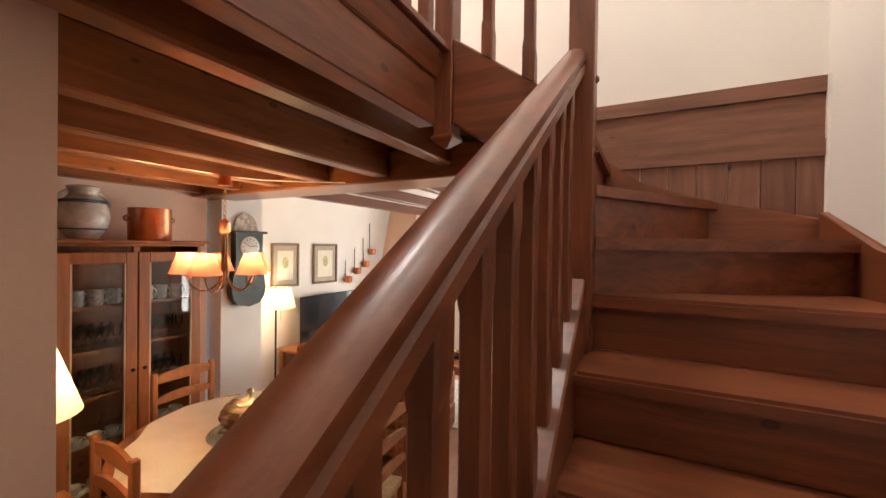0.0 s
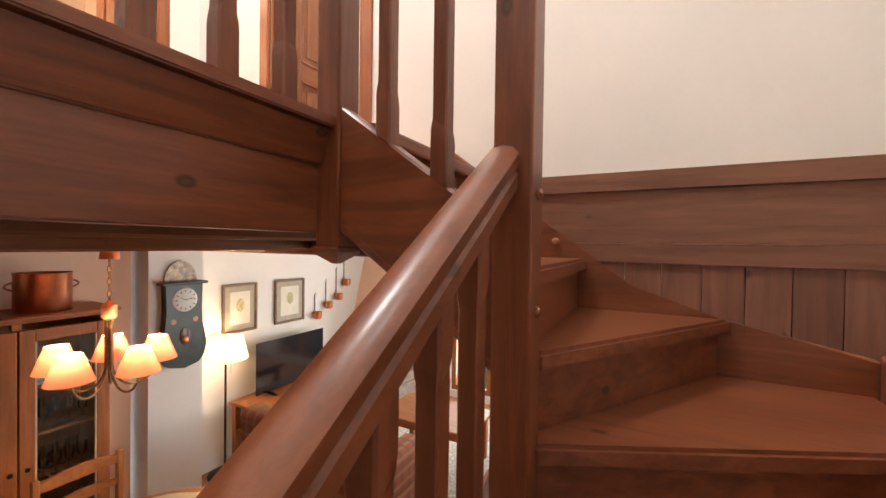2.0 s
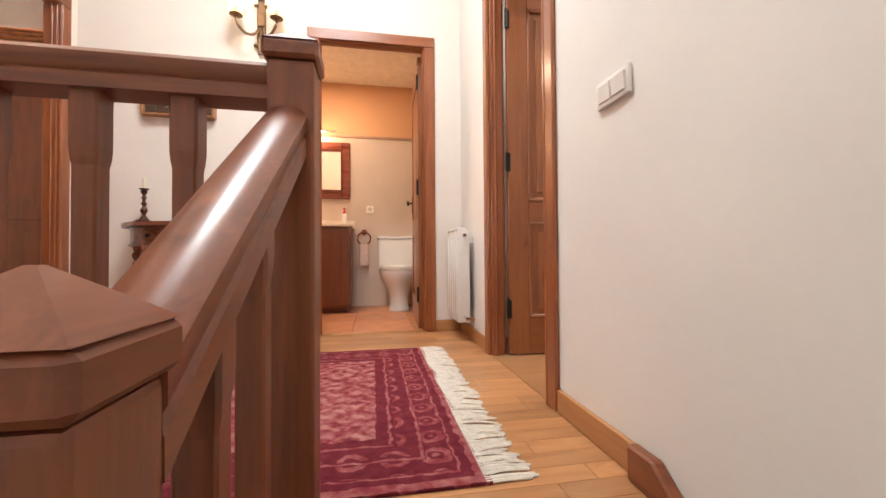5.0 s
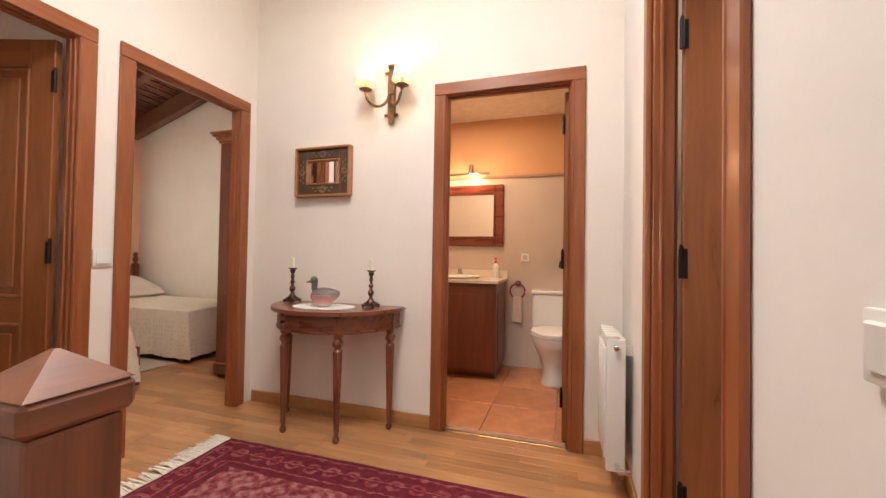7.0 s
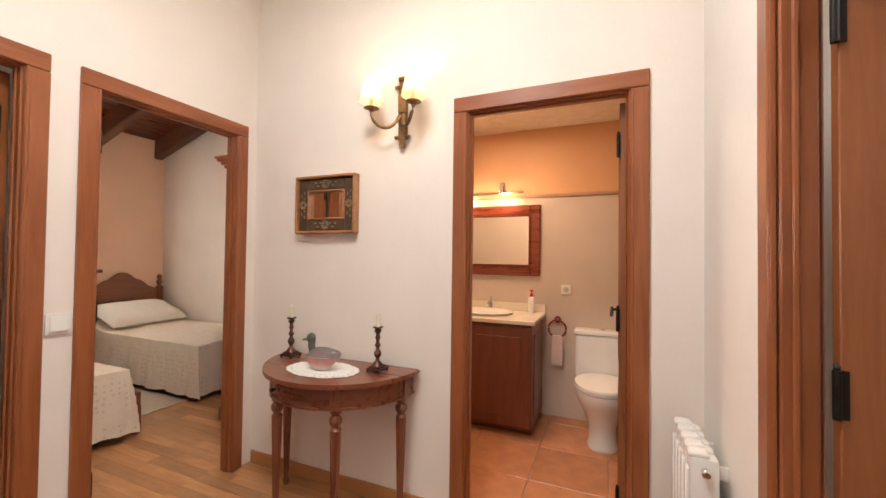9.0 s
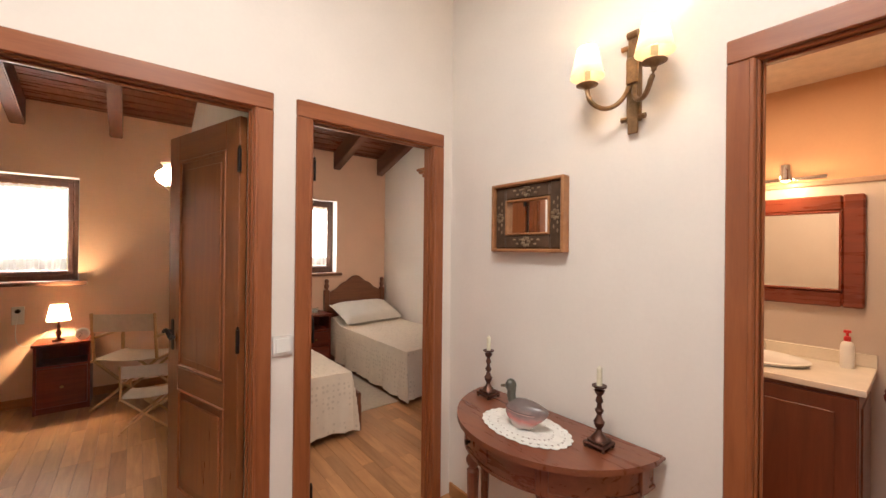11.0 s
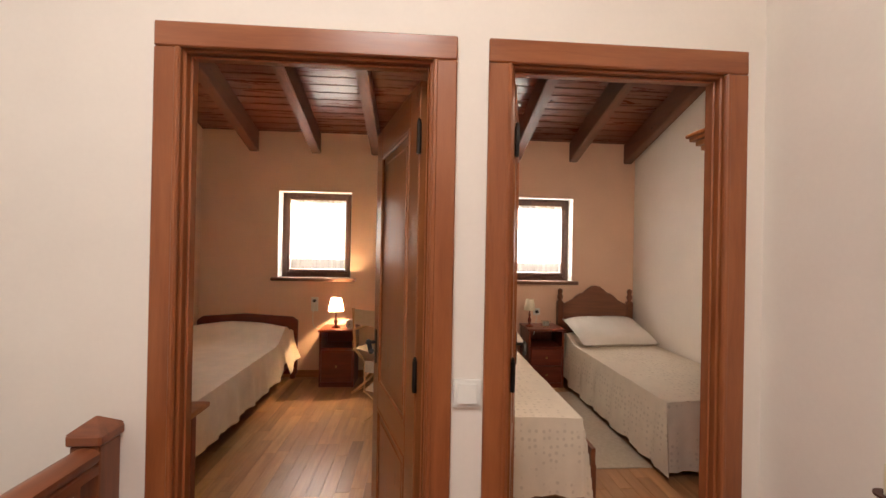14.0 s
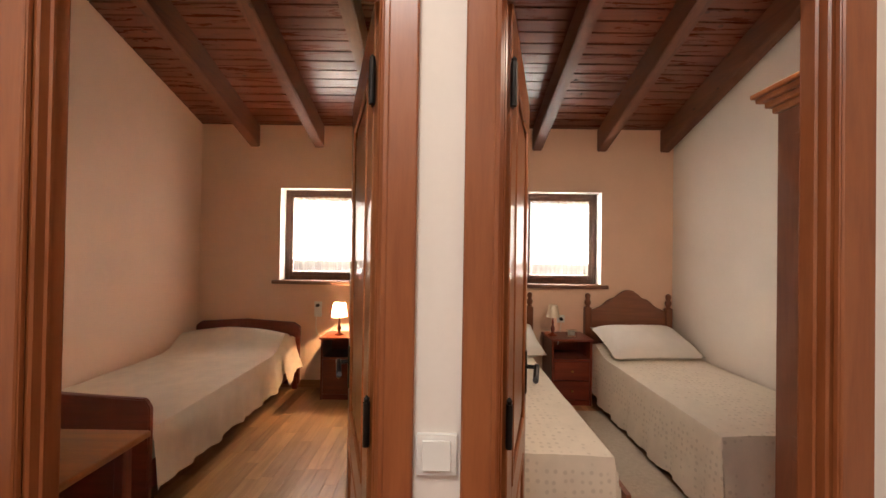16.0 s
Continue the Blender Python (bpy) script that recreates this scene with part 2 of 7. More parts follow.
def box(bm, x0, x1, y0, y1, z0, z1, bev=0.0, m=None, seg=1):
    c = bmesh.ops.create_cube(bm, size=1)["verts"]
    t = Matrix.Translation(((x0 + x1) / 2, (y0 + y1) / 2, (z0 + z1) / 2)) @ Matrix.Diagonal((abs(x1 - x0), abs(y1 - y0), abs(z1 - z0), 1))
    bmesh.ops.transform(bm, matrix=(m @ t) if m else t, verts=c)
    if bev:
        es = list({e for v in c for e in v.link_edges})
        bmesh.ops.bevel(bm, geom=es, offset=bev, segments=seg, affect="EDGES", profile=0.6)
    return bm


def B(*a, **k):
    return box(bmesh.new(), *a, **k)


def prism(bm, pts, plane, a0, a1, m=None):
    """A polygon in one plane ('xy', 'xz', 'yz'), made solid from a0 to a1 along the third axis."""
    def p3(u, v, w):
        q = {"xy": (u, v, w), "xz": (u, w, v), "yz": (w, u, v)}[plane]
        return m @ Vector(q) if m else Vector(q)
    lo = [bm.verts.new(p3(u, v, a0)) for u, v in pts]
    hi = [bm.verts.new(p3(u, v, a1)) for u, v in pts]
    bm.faces.new(lo)
    bm.faces.new(hi[::-1])
    k = len(pts)
    for i in range(k):
        bm.faces.new((lo[i], lo[(i + 1) % k], hi[(i + 1) % k], hi[i]))
    return bm


def lathe(bm, profile, at=(0, 0, 0), seg=16, m=None):
    rings = []
    for r, z in profile:
        ring = []
        for i in range(seg):
            a = 2 * math.pi * i / seg
            v = Vector((at[0] + max(r, 0.0004) * math.cos(a), at[1] + max(r, 0.0004) * math.sin(a), at[2] + z))
            ring.append(bm.verts.new(m @ v if m else v))
        rings.append(ring)
    for a, b in zip(rings, rings[1:]):
        for i in range(seg):
            bm.faces.new((a[i], a[(i + 1) % seg], b[(i + 1) % seg], b[i]))
    bm.faces.new(rings[0][::-1])
    bm.faces.new(rings[-1])
    return bm


def sweep(bm, pts, profile):
    """A closed profile (u sideways, v up) carried along a line of points."""
    pts = [Vector(p) for p in pts]
    rings = []
    for i, p in enumerate(pts):
        d = (pts[min(i + 1, len(pts) - 1)] - pts[max(i - 1, 0)]).normalized()
        up = Vector((0, 0, 1)) if abs(d.z) < 0.99 else Vector((0, 1, 0))
        s = d.cross(up).normalized()
        u = s.cross(d)
        rings.append([bm.verts.new(p + s * a + u * b) for a, b in profile])
    k = len(profile)
    for a, b in zip(rings, rings[1:]):
        for i in range(k):
            bm.faces.new((a[i], a[(i + 1) % k], b[(i + 1) % k], b[i]))
    bm.faces.new(rings[0][::-1])
    bm.faces.new(rings[-1])
    return bm


def tube(bm, pts, r, seg=8):
    return sweep(bm, pts, [(r * math.cos(2 * math.pi * i / seg), r * math.sin(2 * math.pi * i / seg)) for i in range(seg)])


def arc(fn, n):
    return [fn(i / n) for i in range(n + 1)]


def structure(ob, label, category):
    return tagged(ob, label, category, kind="structure")


def wall(name, along, c0, c1, a0, a1, z0, z1, material, holes=(), label="plain plastered wall"):
    """A wall from a0 to a1 along 'x' or 'y', from c0 to c1 thick, with holes (a, a, z, z) right through it."""
    aa = sorted({a0, a1, *[h[i] for h in holes for i in (0, 1)]})
    zz = sorted({z0, z1, *[h[i] for h in holes for i in (2, 3)]})
    bm = bmesh.new()
    grid = {}

    def v(i, j, k):
        if (i, j, k) not in grid:
            c = (c0, c1)[k]
            grid[i, j, k] = bm.verts.new((aa[i], c, zz[j]) if along == "x" else (c, aa[i], zz[j]))
        return grid[i, j, k]

    def solid(i, j):
        if not (0 <= i < len(aa) - 1 and 0 <= j < len(zz) - 1):
            return False
        ca, cz = (aa[i] + aa[i + 1]) / 2, (zz[j] + zz[j + 1]) / 2
        return not any(h[0] < ca < h[1] and h[2] < cz < h[3] for h in holes)

    for i in range(len(aa) - 1):
        for j in range(len(zz) - 1):
            if solid(i, j):
                for k in (0, 1):
                    bm.faces.new((v(i, j, k), v(i + 1, j, k), v(i + 1, j + 1, k), v(i, j + 1, k)))
                for di, dj, e in ((-1, 0, ((0, 0), (0, 1))), (1, 0, ((1, 0), (1, 1))), (0, -1, ((0, 0), (1, 0))), (0, 1, ((0, 1), (1, 1)))):
                    if not solid(i + di, j + dj):
                        (p, q), (r, s) = e
                        bm.faces.new((v(i + p, j + q, 0), v(i + r, j + s, 0), v(i + r, j + s, 1), v(i + p, j + q, 1)))
    return structure(part(name, bm, material), label, "wall")

# ---- large structure ----
YW, XR, ZL = 2.44, 3.29, -2.59   # stair wall, outer stair wall, lower floor
wall("wall_bedrooms", "x", -0.07, 0.0, -1.50, 3.60, -0.02, 3.9, PLASTER, [(1.075, 1.831, -0.1, 2.045), (0.137, 0.845, -0.1, 2.045)], "cream plastered wall with two bedroom doorways")
wall("wall_bathroom", "y", -0.07, 0.0, 0.0, YW, -0.02, 3.3, PLASTER, [(1.438, 2.18, -0.1, 2.045)], "cream plastered wall with the bathroom doorway")
wall("wall_stair", "x", YW, YW + 0.07, -1.65, 3.51, -0.20, 3.3, WHITEP, [(0.716, 1.438, -0.1, 2.045)], "bright white plastered stair wall")
wall("wall_stair_lower", "x", YW, YW + 0.12, 2.44, 3.51, -2.6, -0.20, WHITEP)
wall("wall_stair_outer", "y", XR + STAIR_SIDE.x, XR + STAIR_SIDE.x + 0.12, -0.9, YW, -2.6, 3.3, WHITEP, label="white plastered wall beside the stairs")
wall("wall_stair_end", "x", -0.12, 0.0, 3.3, 3.6, -0.02, 3.3, PLASTER)
structure(part("ceiling_hall", B(-0.12, 3.51, -0.12, 2.55, 3.2, 3.3), WHITEP), "white plastered hall ceiling", "ceiling")
# bedrooms
SL, Z0, YB = 0.33, 2.75, -3.26   # roof slope, height at the window wall, window wall
def roof(y):
    return Z0 + SL * (y - YB)
WIN1, WIN2 = (1.88, 2.69, 1.115, 2.09), (-0.69, 0.12, 1.115, 2.09)
wall("wall_windows", "x", YB - 0.35, YB, -1.55, 3.65, -0.1, 2.9, PEACH, [WIN1, WIN2], "peach plastered outer wall with two deep windows")
wall("wall_bedroom_1_side", "y", 3.53, 3.65, YB, -0.07, -0.1, 3.9, PEACH)
wall("wall_bedroom_2_side", "y", -1.55, -1.43, YB, -0.07, -0.1, 3.9, PLASTER)
wall("wall_partition", "y", 0.91, 0.99, YB, -0.07, -0.1, 3.9, PLASTER)
bm = bmesh.new()
y = -3.4
i = 0
while y < 0:
    y2 = y + 0.098
    prism(bm, [(y, roof(y)), (y2 - 0.012, roof(y2 - 0.012)), (y2 - 0.012, roof(y2) + 0.03), (y, roof(y) + 0.03)], "yz", -1.5, 3.6)
    prism(bm, [(y2 - 0.012, roof(y2 - 0.012) + 0.012), (y2, roof(y2) + 0.012), (y2, roof(y2) + 0.03), (y2 - 0.012, roof(y2) + 0.03)], "yz", -1.5, 3.6)
    y = y2
structure(part("ceiling_bedrooms", bm, wood("ceiling_board", (0.08, 0.016, 0.006), (0.18, 0.044, 0.016), "x", 0.25, True, 0.0, 0.4)), "dark red-brown varnished board ceiling on a slope", "ceiling")
def rafter(x):
    bm = prism(bmesh.new(), [(YB - 0.1, roof(YB - 0.1) - 0.232), (-0.1, roof(-0.1) - 0.232), (-0.1, roof(-0.1) - 0.002), (YB - 0.1, roof(YB - 0.1) - 0.002)], "yz", x - 0.05, x + 0.05)
    bmesh.ops.bevel(bm, geom=[e for e in bm.edges if abs(e.verts[0].co.y - e.verts[1].co.y) > 1], offset=0.008, segments=2, affect="EDGES")
    return tagged(part("ceiling_beam", bm, beam_wood("y")), "dark brown timber rafter under the board ceiling", "beam", "rafters of the bedrooms", "structure")
for x in (2.97, 2.29, 1.62, 0.0, -0.68, -1.34):
    rafter(x)
# bathroom shell
wall("wall_bath_back", "y", -1.65, -1.55, 0.4, YW, -0.1, 1.83, BATHTILE, label="beige tiled bathroom wall")
wall("wall_bath_back_upper", "y", -1.65, -1.555, 0.4, YW, 1.83, 2.5, BATHWALL, label="orange painted bathroom wall above the tiles")
wall("wall_bath_left", "x", 0.30, 0.40, -1.65, -0.07, -0.1, 2.5, BATHTILE)
wall("wall_bath_right", "x", YW - 0.07, YW - 0.003, -1.55, -0.07, -0.1, 2.5, BATHTILE)
structure(part("ceiling_bathroom", B(-1.65, -0.07, 0.3, YW, 2.42, 2.5), mat("bath_ceiling", (0.78, 0.66, 0.54), 0.8)), "pale bathroom ceiling", "ceiling")
# room behind the right-hand door
wall("wall_side_room_back", "x", 4.3, 4.4, 0.2, 2.2, -0.1, 2.5, PLASTER)
wall("wall_side_room_left", "y", 0.2, 0.3, YW + 0.07, 4.3, -0.1, 2.5, PLASTER)
wall("wall_side_room_right", "y", 2.1, 2.2, YW + 0.07, 4.3, -0.1, 2.5, PLASTER)
structure(part("ceiling_side_room", B(0.2, 2.2, YW + 0.07, 4.4, 2.5, 2.55), WHITEP), "white ceiling of the side room", "ceiling")
# floor slabs under the pieces
SUB = mat("screed", (0.16, 0.09, 0.05), 0.8)
structure(part("floor_hall", prism(bmesh.new(), [(-0.06, -0.06), (1.95, -0.06), (1.95, 1.69), (2.05, 1.69), (2.05, YW), (-0.06, YW)], "xy", -0.12, -0.012), SUB), "oak parquet floor of the hall", "floor")
structure(part("floor_bedroom_1", B(0.95, 3.6, YB, -0.06, -0.12, -0.012), SUB), "oak parquet floor of the first bedroom", "floor")
structure(part("floor_bedroom_2", B(-1.5, 0.95, YB, -0.06, -0.12, -0.012), SUB), "oak parquet floor of the second bedroom", "floor")
structure(part("floor_bathroom", B(-1.6, -0.06, 0.3, YW, -0.12, -0.01), mat("grout", (0.52, 0.36, 0.25), 0.9)), "terracotta tile floor of the bathroom", "floor")
structure(part("floor_side_room", B(0.25, 2.15, YW + 0.003, 4.35, -0.12, 0.0), wood("oak_strip", (0.32, 0.145, 0.052), (0.54, 0.285, 0.125), "y", 0.3, False, 0.22, 0.2)), "oak floor of the side room", "floor")
# lower storey shell
ORIGIN = STAIR_SIDE
structure(part("floor_lower", B(-1.3, 3.42, -1.2, 6.3, ZL - 0.1, ZL), wood("lower_floor", (0.22, 0.09, 0.035), (0.36, 0.16, 0.07), "y", 0.35, False)), "reddish wooden floor of the living room", "floor")
wall("wall_living_tv", "y", -1.25, -1.1, 2.35, 6.0, ZL, -0.15, WHITEP, label="white living room wall behind the television")
wall("wall_dining", "y", -0.95, -0.80, -1.2, 2.35, ZL, -0.1, PEACH, label="warm beige dining room wall behind the cabinet")
wall("wall_living_end", "x", 6.0, 6.15, -1.25, 3.42, ZL, -0.1, WHITEP, [(0.10, 1.90, ZL + 0.1, -0.60)], "white living room end wall with a tall window")
wall("wall_living_right", "y", 3.30, 3.42, YW + 0.12, 6.0, ZL, -0.1, WHITEP, [(3.9, 5.3, -2.15, -0.75)])
wall("wall_dining_back", "x", -1.2, -1.1, -0.95, 3.42, ZL, -0.1, PEACH)
structure(part("wall_pier_dining", B(1.15, 1.47, -1.1, 0.645, ZL, -0.16), PEACH), "beige plastered wall end beside the stairs", "wall")
structure(part("wall_pier_clock", B(-1.1, -0.70, 2.42, 2.83, ZL, -0.2), WHITEP), "white plastered pier behind the clock", "wall")
# ceiling of the lower storey
bm = bmesh.new()
x = -0.85
while x < 1.82:
    box(bm, x, min(x + 0.108, 1.85), -1.1, 2.42, -0.165, -0.13)
    x += 0.112
structure(part("ceiling_dining", bm, wood("ceiling_pine", (0.16, 0.05, 0.015), (0.32, 0.12, 0.04), "y", 0.35)), "orange-brown board ceiling over the dining table", "ceiling")
structure(part("ceiling_living", B(-1.25, 3.42, YW + 0.122, 6.15, -0.20, -0.13), WHITEP), "white plastered ceiling of the living room", "ceiling")
def joist(x, y0, y1, z0, z1, w, label, material):
    bm = B(x - w / 2, x + w / 2, y0, y1, z0, z1, bev=0.008)
    return tagged(part("ceiling_beam", bm, material), label, "beam", "joists of the lower ceiling", "structure")
for x in (-0.66, -0.20, 0.26, 0.71, 1.19, 1.62):
    joist(x, -1.1, 2.22, -0.36 if x < 1.5 else -0.318, -0.165, 0.09, "orange-brown varnished pine ceiling joist", wood("joist_pine", (0.14, 0.045, 0.014), (0.30, 0.11, 0.035), "y", 0.28, True, 0.0, 0.3))
for x in (-0.4, 0.3, 1.0, 1.7):
    joist(x, YW + 0.125, 6.0, -0.31, -0.20, 0.09, "brown timber joist of the living room ceiling", beam_wood("y"))
tagged(part("ceiling_beam", B(-0.95, 1.95, 2.22, YW + 0.12, -0.385, -0.2, bev=0.01), wood("joist_pine", (0.14, 0.045, 0.014), (0.30, 0.11, 0.035), "x", 0.28, True, 0.0, 0.3)), "thick orange-brown cross beam between dining and living room", "beam", kind="structure")
# landing edge
landing = thing("landing_edge", "dark brown timber landing edge with a moulded fascia", "beam", at=(2.0, 0.8, -0.3), kind="structure")
def edge(y):
    """The landing's edge runs a trifle out of square."""
    return 1.938 + 0.006 * (1.63 - y)
def edge_board(x_in, out, z0, z1, drop=0.0):
    bm = bmesh.new()
    ring = []
    for y in (0.0, 1.629):
        f = edge(y) + out
        ring.append([bm.verts.new(p) for p in ((x_in, y, z0), (f - drop, y, z0), (f, y, z1), (x_in, y, z1))])
    a, b = ring
    bm.faces.new(a)
    bm.faces.new(b[::-1])
    for k in range(4):
        bm.faces.new((a[k], a[(k + 1) % 4], b[(k + 1) % 4], b[k]))
    bmesh.ops.bevel(bm, geom=[e for e in bm.edges if abs(e.verts[0].co.y - e.verts[1].co.y) > 1], offset=0.004, segments=2, affect="EDGES")
    return bm
part("beam", edge_board(1.80, -0.062, -0.296, -0.021), stair_wood("y"), landing)
part("fascia", edge_board(1.86, -0.018, -0.114, -0.022, 0.034), stair_wood("y"), landing)
part("sill", edge_board(1.84, 0.0, -0.020, 0.010), stair_wood("y"), landing)
part("nosing", B(1.955, 2.02, 1.69, 2.40, -0.045, 0.004, bev=0.012, seg=2), stair_wood("y"), landing)
adopt(landing)

# ---- stairs ----
RISE = 0.185
stairs = thing("staircase", "brown stained pine winder staircase with closed strings", "stairs", at=(2.85, 0.8, ZL), kind="structure")
POST = (2.432, 1.643)
def flat_tread(name, pts, z, axis):
    bm = prism(bmesh.new(), pts, "xy", z - 0.04, z)
    bmesh.ops.bevel(bm, geom=[e for e in bm.edges if abs(e.verts[0].co.z - e.verts[1].co.z) < 0.001 and e.verts[0].co.z > z - 0.01], offset=0.01, segments=2, affect="EDGES")
    return part(name, bm, stair_wood(axis), stairs)
def riser(p, q, z):
    (x0, y0), (x1, y1) = p, q
    d = Vector((x1 - x0, y1 - y0)).normalized()
    nx, ny = -d.y * 0.02, d.x * 0.02
    return part("riser", prism(bmesh.new(), [(x0, y0), (x1, y1), (x1 + nx, y1 + ny), (x0 + nx, y0 + ny)], "xy", z - RISE, z - 0.038), stair_wood("x" if abs(d.x) > abs(d.y) else "y"), stairs)
WY, WX = 2.405, 3.255
# upper flight
for k, xn in ((1, 2.23), (2, 2.466)):
    flat_tread("tread", [(xn, 1.66), (xn, WY), (xn - 0.285, WY), (xn - 0.285, 1.66)], -RISE * k, "y")
riser((1.975, 1.66), (1.975, WY), 0)
riser((2.20, 1.66), (2.20, WY), -RISE)
riser((2.436, 1.70), (2.436, WY), -2 * RISE)
# winders
flat_tread("tread", [(2.45, 1.70), (2.475, 1.70), (2.915, WY), (2.40, WY), (2.40, 1.75)], -RISE * 3, "x")
riser((2.45, 1.715), (2.88, WY), -3 * RISE)
flat_tread("tread", [(2.45, 1.66), (2.48, 1.66), (WX, 2.045), (WX, WY), (2.84, WY), (2.44, 1.74)], -RISE * 4, "x")
riser((2.455, 1.68), (WX, 2.08), -4 * RISE)
flat_tread("tread", [(2.455, 1.635), (WX, 1.60), (WX, 2.12), (2.455, 1.72)], -RISE * 5, "x")
riser((2.455, 1.665), (WX, 1.63), -5 * RISE)
YN = [1.375 - 0.255 * i for i in range(8)]
for i, yn in enumerate(YN):
    k = 6 + i
    flat_tread("tread", [(2.455, yn), (WX, yn), (WX, yn + 0.29), (2.455, yn + 0.29)], -RISE * k, "x")
    riser((2.455, yn + 0.03), (WX, yn + 0.03), -RISE * k)
# strings
def string(name, pts, plane, a0, a1, axis):
    bm = prism(bmesh.new(), pts, plane, a0, a1)
    bmesh.ops.bevel(bm, geom=bm.edges[:], offset=0.006, segments=1, affect="EDGES")
    return part(name, bm, stair_wood(axis), stairs)
def nose(y):
    return -0.925 + 0.7255 * (y - 1.63)
string("string", [(1.70, nose(1.70) + 0.07), (-0.75, nose(-0.75) + 0.07), (-0.75, nose(-0.75) - 0.30), (1.70, nose(1.70) - 0.30)], "yz", 2.365, 2.455, "y")
string("string", [(1.951, 0.038), (2.39, -0.28), (2.39, -0.585), (1.951, -0.295)], "xz", 1.633, 1.693, "x")
string("string", [(1.815, 0.0), (1.815, 0.085), (1.90, 0.085), (2.615, -0.467), (2.90, -0.56), (3.262, -0.64), (3.262, -0.88), (2.5, -0.62), (1.95, -0.2), (1.95, 0.0)], "xz", WY, YW - 0.002, "x")
string("string", [(2.395, -0.615), (1.95, -0.775), (1.63, -0.83), (-0.75, nose(-0.75) + 0.09), (-0.75, nose(-0.75) - 0.3), (1.63, -1.25), (2.395, -0.95)], "yz", WX, XR - 0.002, "y")
for x, z in ((2.352, -0.307), (2.07, -0.112), (2.21, -0.21)):
    if x != 2.21:
        part("bolt", lathe(bmesh.new(), [(0.014, 0), (0.014, 0.008), (0.008, 0.014)], m=pose(x, WY, z, 90)), wood("plug_wood", (0.3, 0.13, 0.07), (0.42, 0.2, 0.11), "x"), stairs, smooth=True)
# closed underside
part("soffit", prism(bmesh.new(), [(1.72, nose(1.72) - 0.30), (-0.75, nose(-0.75) - 0.30), (-0.75, nose(-0.75) - 0.32), (1.72, nose(1.72) - 0.32)], "yz", 2.40, 3.29), stair_wood("y"), stairs)
part("soffit", prism(bmesh.new(), [(1.98, -0.28), (2.42, -0.60), (2.42, -0.62), (1.98, -0.30)], "xz", 1.63, YW), stair_wood("x"), stairs)
adopt(stairs)

# posts and rails
def newel(x, y, z0, z1, w, label, foot=False):
    t = thing("newel_post", label, "post", "newel posts of the stairs", (x, y, z0), "structure")
    h = w / 2
    part("shaft", B(x - h, x + h, y - h, y + h, z0, z1 - 0.055, bev=0.006, seg=2), stair_wood("z"), t)
    bm = B(x - h - 0.008, x + h + 0.008, y - h - 0.008, y + h + 0.008, z1 - 0.053, z1 - 0.02, bev=0.006)
    c = bmesh.ops.create_cone(bm, cap_ends=True, segments=4, radius1=(h + 0.006) * 1.414, radius2=0.004, depth=0.034)["verts"]
    bmesh.ops.transform(bm, matrix=pose(x, y, z1 - 0.003, 0, 0, 45), verts=c)
    part("cap", bm, stair_wood("x"), t)
    adopt(t)
    return t
winder = newel(POST[0], POST[1], -1.35, 0.52, 0.082, "thick brown pine newel post at the stair turn")
top_newel = newel(1.910, 1.669, -0.335, 0.94, 0.08, "brown pine newel post at the head of the stairs with a pendant foot")
bm = B(1.862, 1.958, 1.621, 1.717, -0.352, -0.334, bev=0.005)
c = bmesh.ops.create_cone(bm, cap_ends=True, segments=4, radius1=0.012, radius2=0.066, depth=0.03)["verts"]
bmesh.ops.transform(bm, matrix=pose(1.910, 1.669, -0.366, 0, 0, 45), verts=c)
k = part("pendant", bm, stair_wood("x"), top_newel)
k.matrix_parent_inverse = top_newel.matrix_world.inverted()
wall_newel = newel(1.923, 0.040, 0.008, 0.955, 0.078, "brown pine newel post against the bedroom wall")
for z, r in ((0.388, 0.018), (-0.22, 0.012), (-0.46, 0.012)):
    k = part("plug", lathe(bmesh.new(), [(r, 0), (r, 0.005), (r * 0.6, 0.010)], m=pose(POST[0] + 0.041, POST[1], z, 0, 90)), stair_wood("y"), winder, smooth=True)
    k.matrix_parent_inverse = winder.matrix_world.inverted()
RAIL = [(-0.034, -0.035), (0.034, -0.035), (0.034, -0.012), (0.028, -0.006), (0.036, 0.004), (0.036, 0.022), (0.022, 0.034), (0, 0.038), (-0.022, 0.034), (-0.036, 0.022), (-0.036, 0.004), (-0.028, -0.006), (-0.034, -0.012)]
def baluster(x, y, z0, z1, along, slope=0.0):
    bm = bmesh.new()
    rings = []
    L = z1 - z0
    for h, u in ((0.0225, 0), (0.0225, 0.10), (0.021, 0.118), (0.019, 0.13), (0.019, L - 0.13), (0.021, L - 0.118), (0.0225, L - 0.10), (0.0225, L)):
        rings.append([bm.verts.new((x + h * a, y + h * b, z0 + u)) for a, b in ((-1, -0.8), (-0.8, -1), (0.8, -1), (1, -0.8), (1, 0.8), (0.8, 1), (-0.8, 1), (-1, 0.8))])
    for p, q in zip(rings, rings[1:]):
        for i in range(8):
            bm.faces.new((p[i], p[(i + 1) % 8], q[(i + 1) % 8], q[i]))
    bm.faces.new(rings[0][::-1])
    bm.faces.new(rings[-1])
    for v in bm.verts:
        v.co.z += slope * ((v.co.y - y) if along == "y" else (v.co.x - x))
    return bm
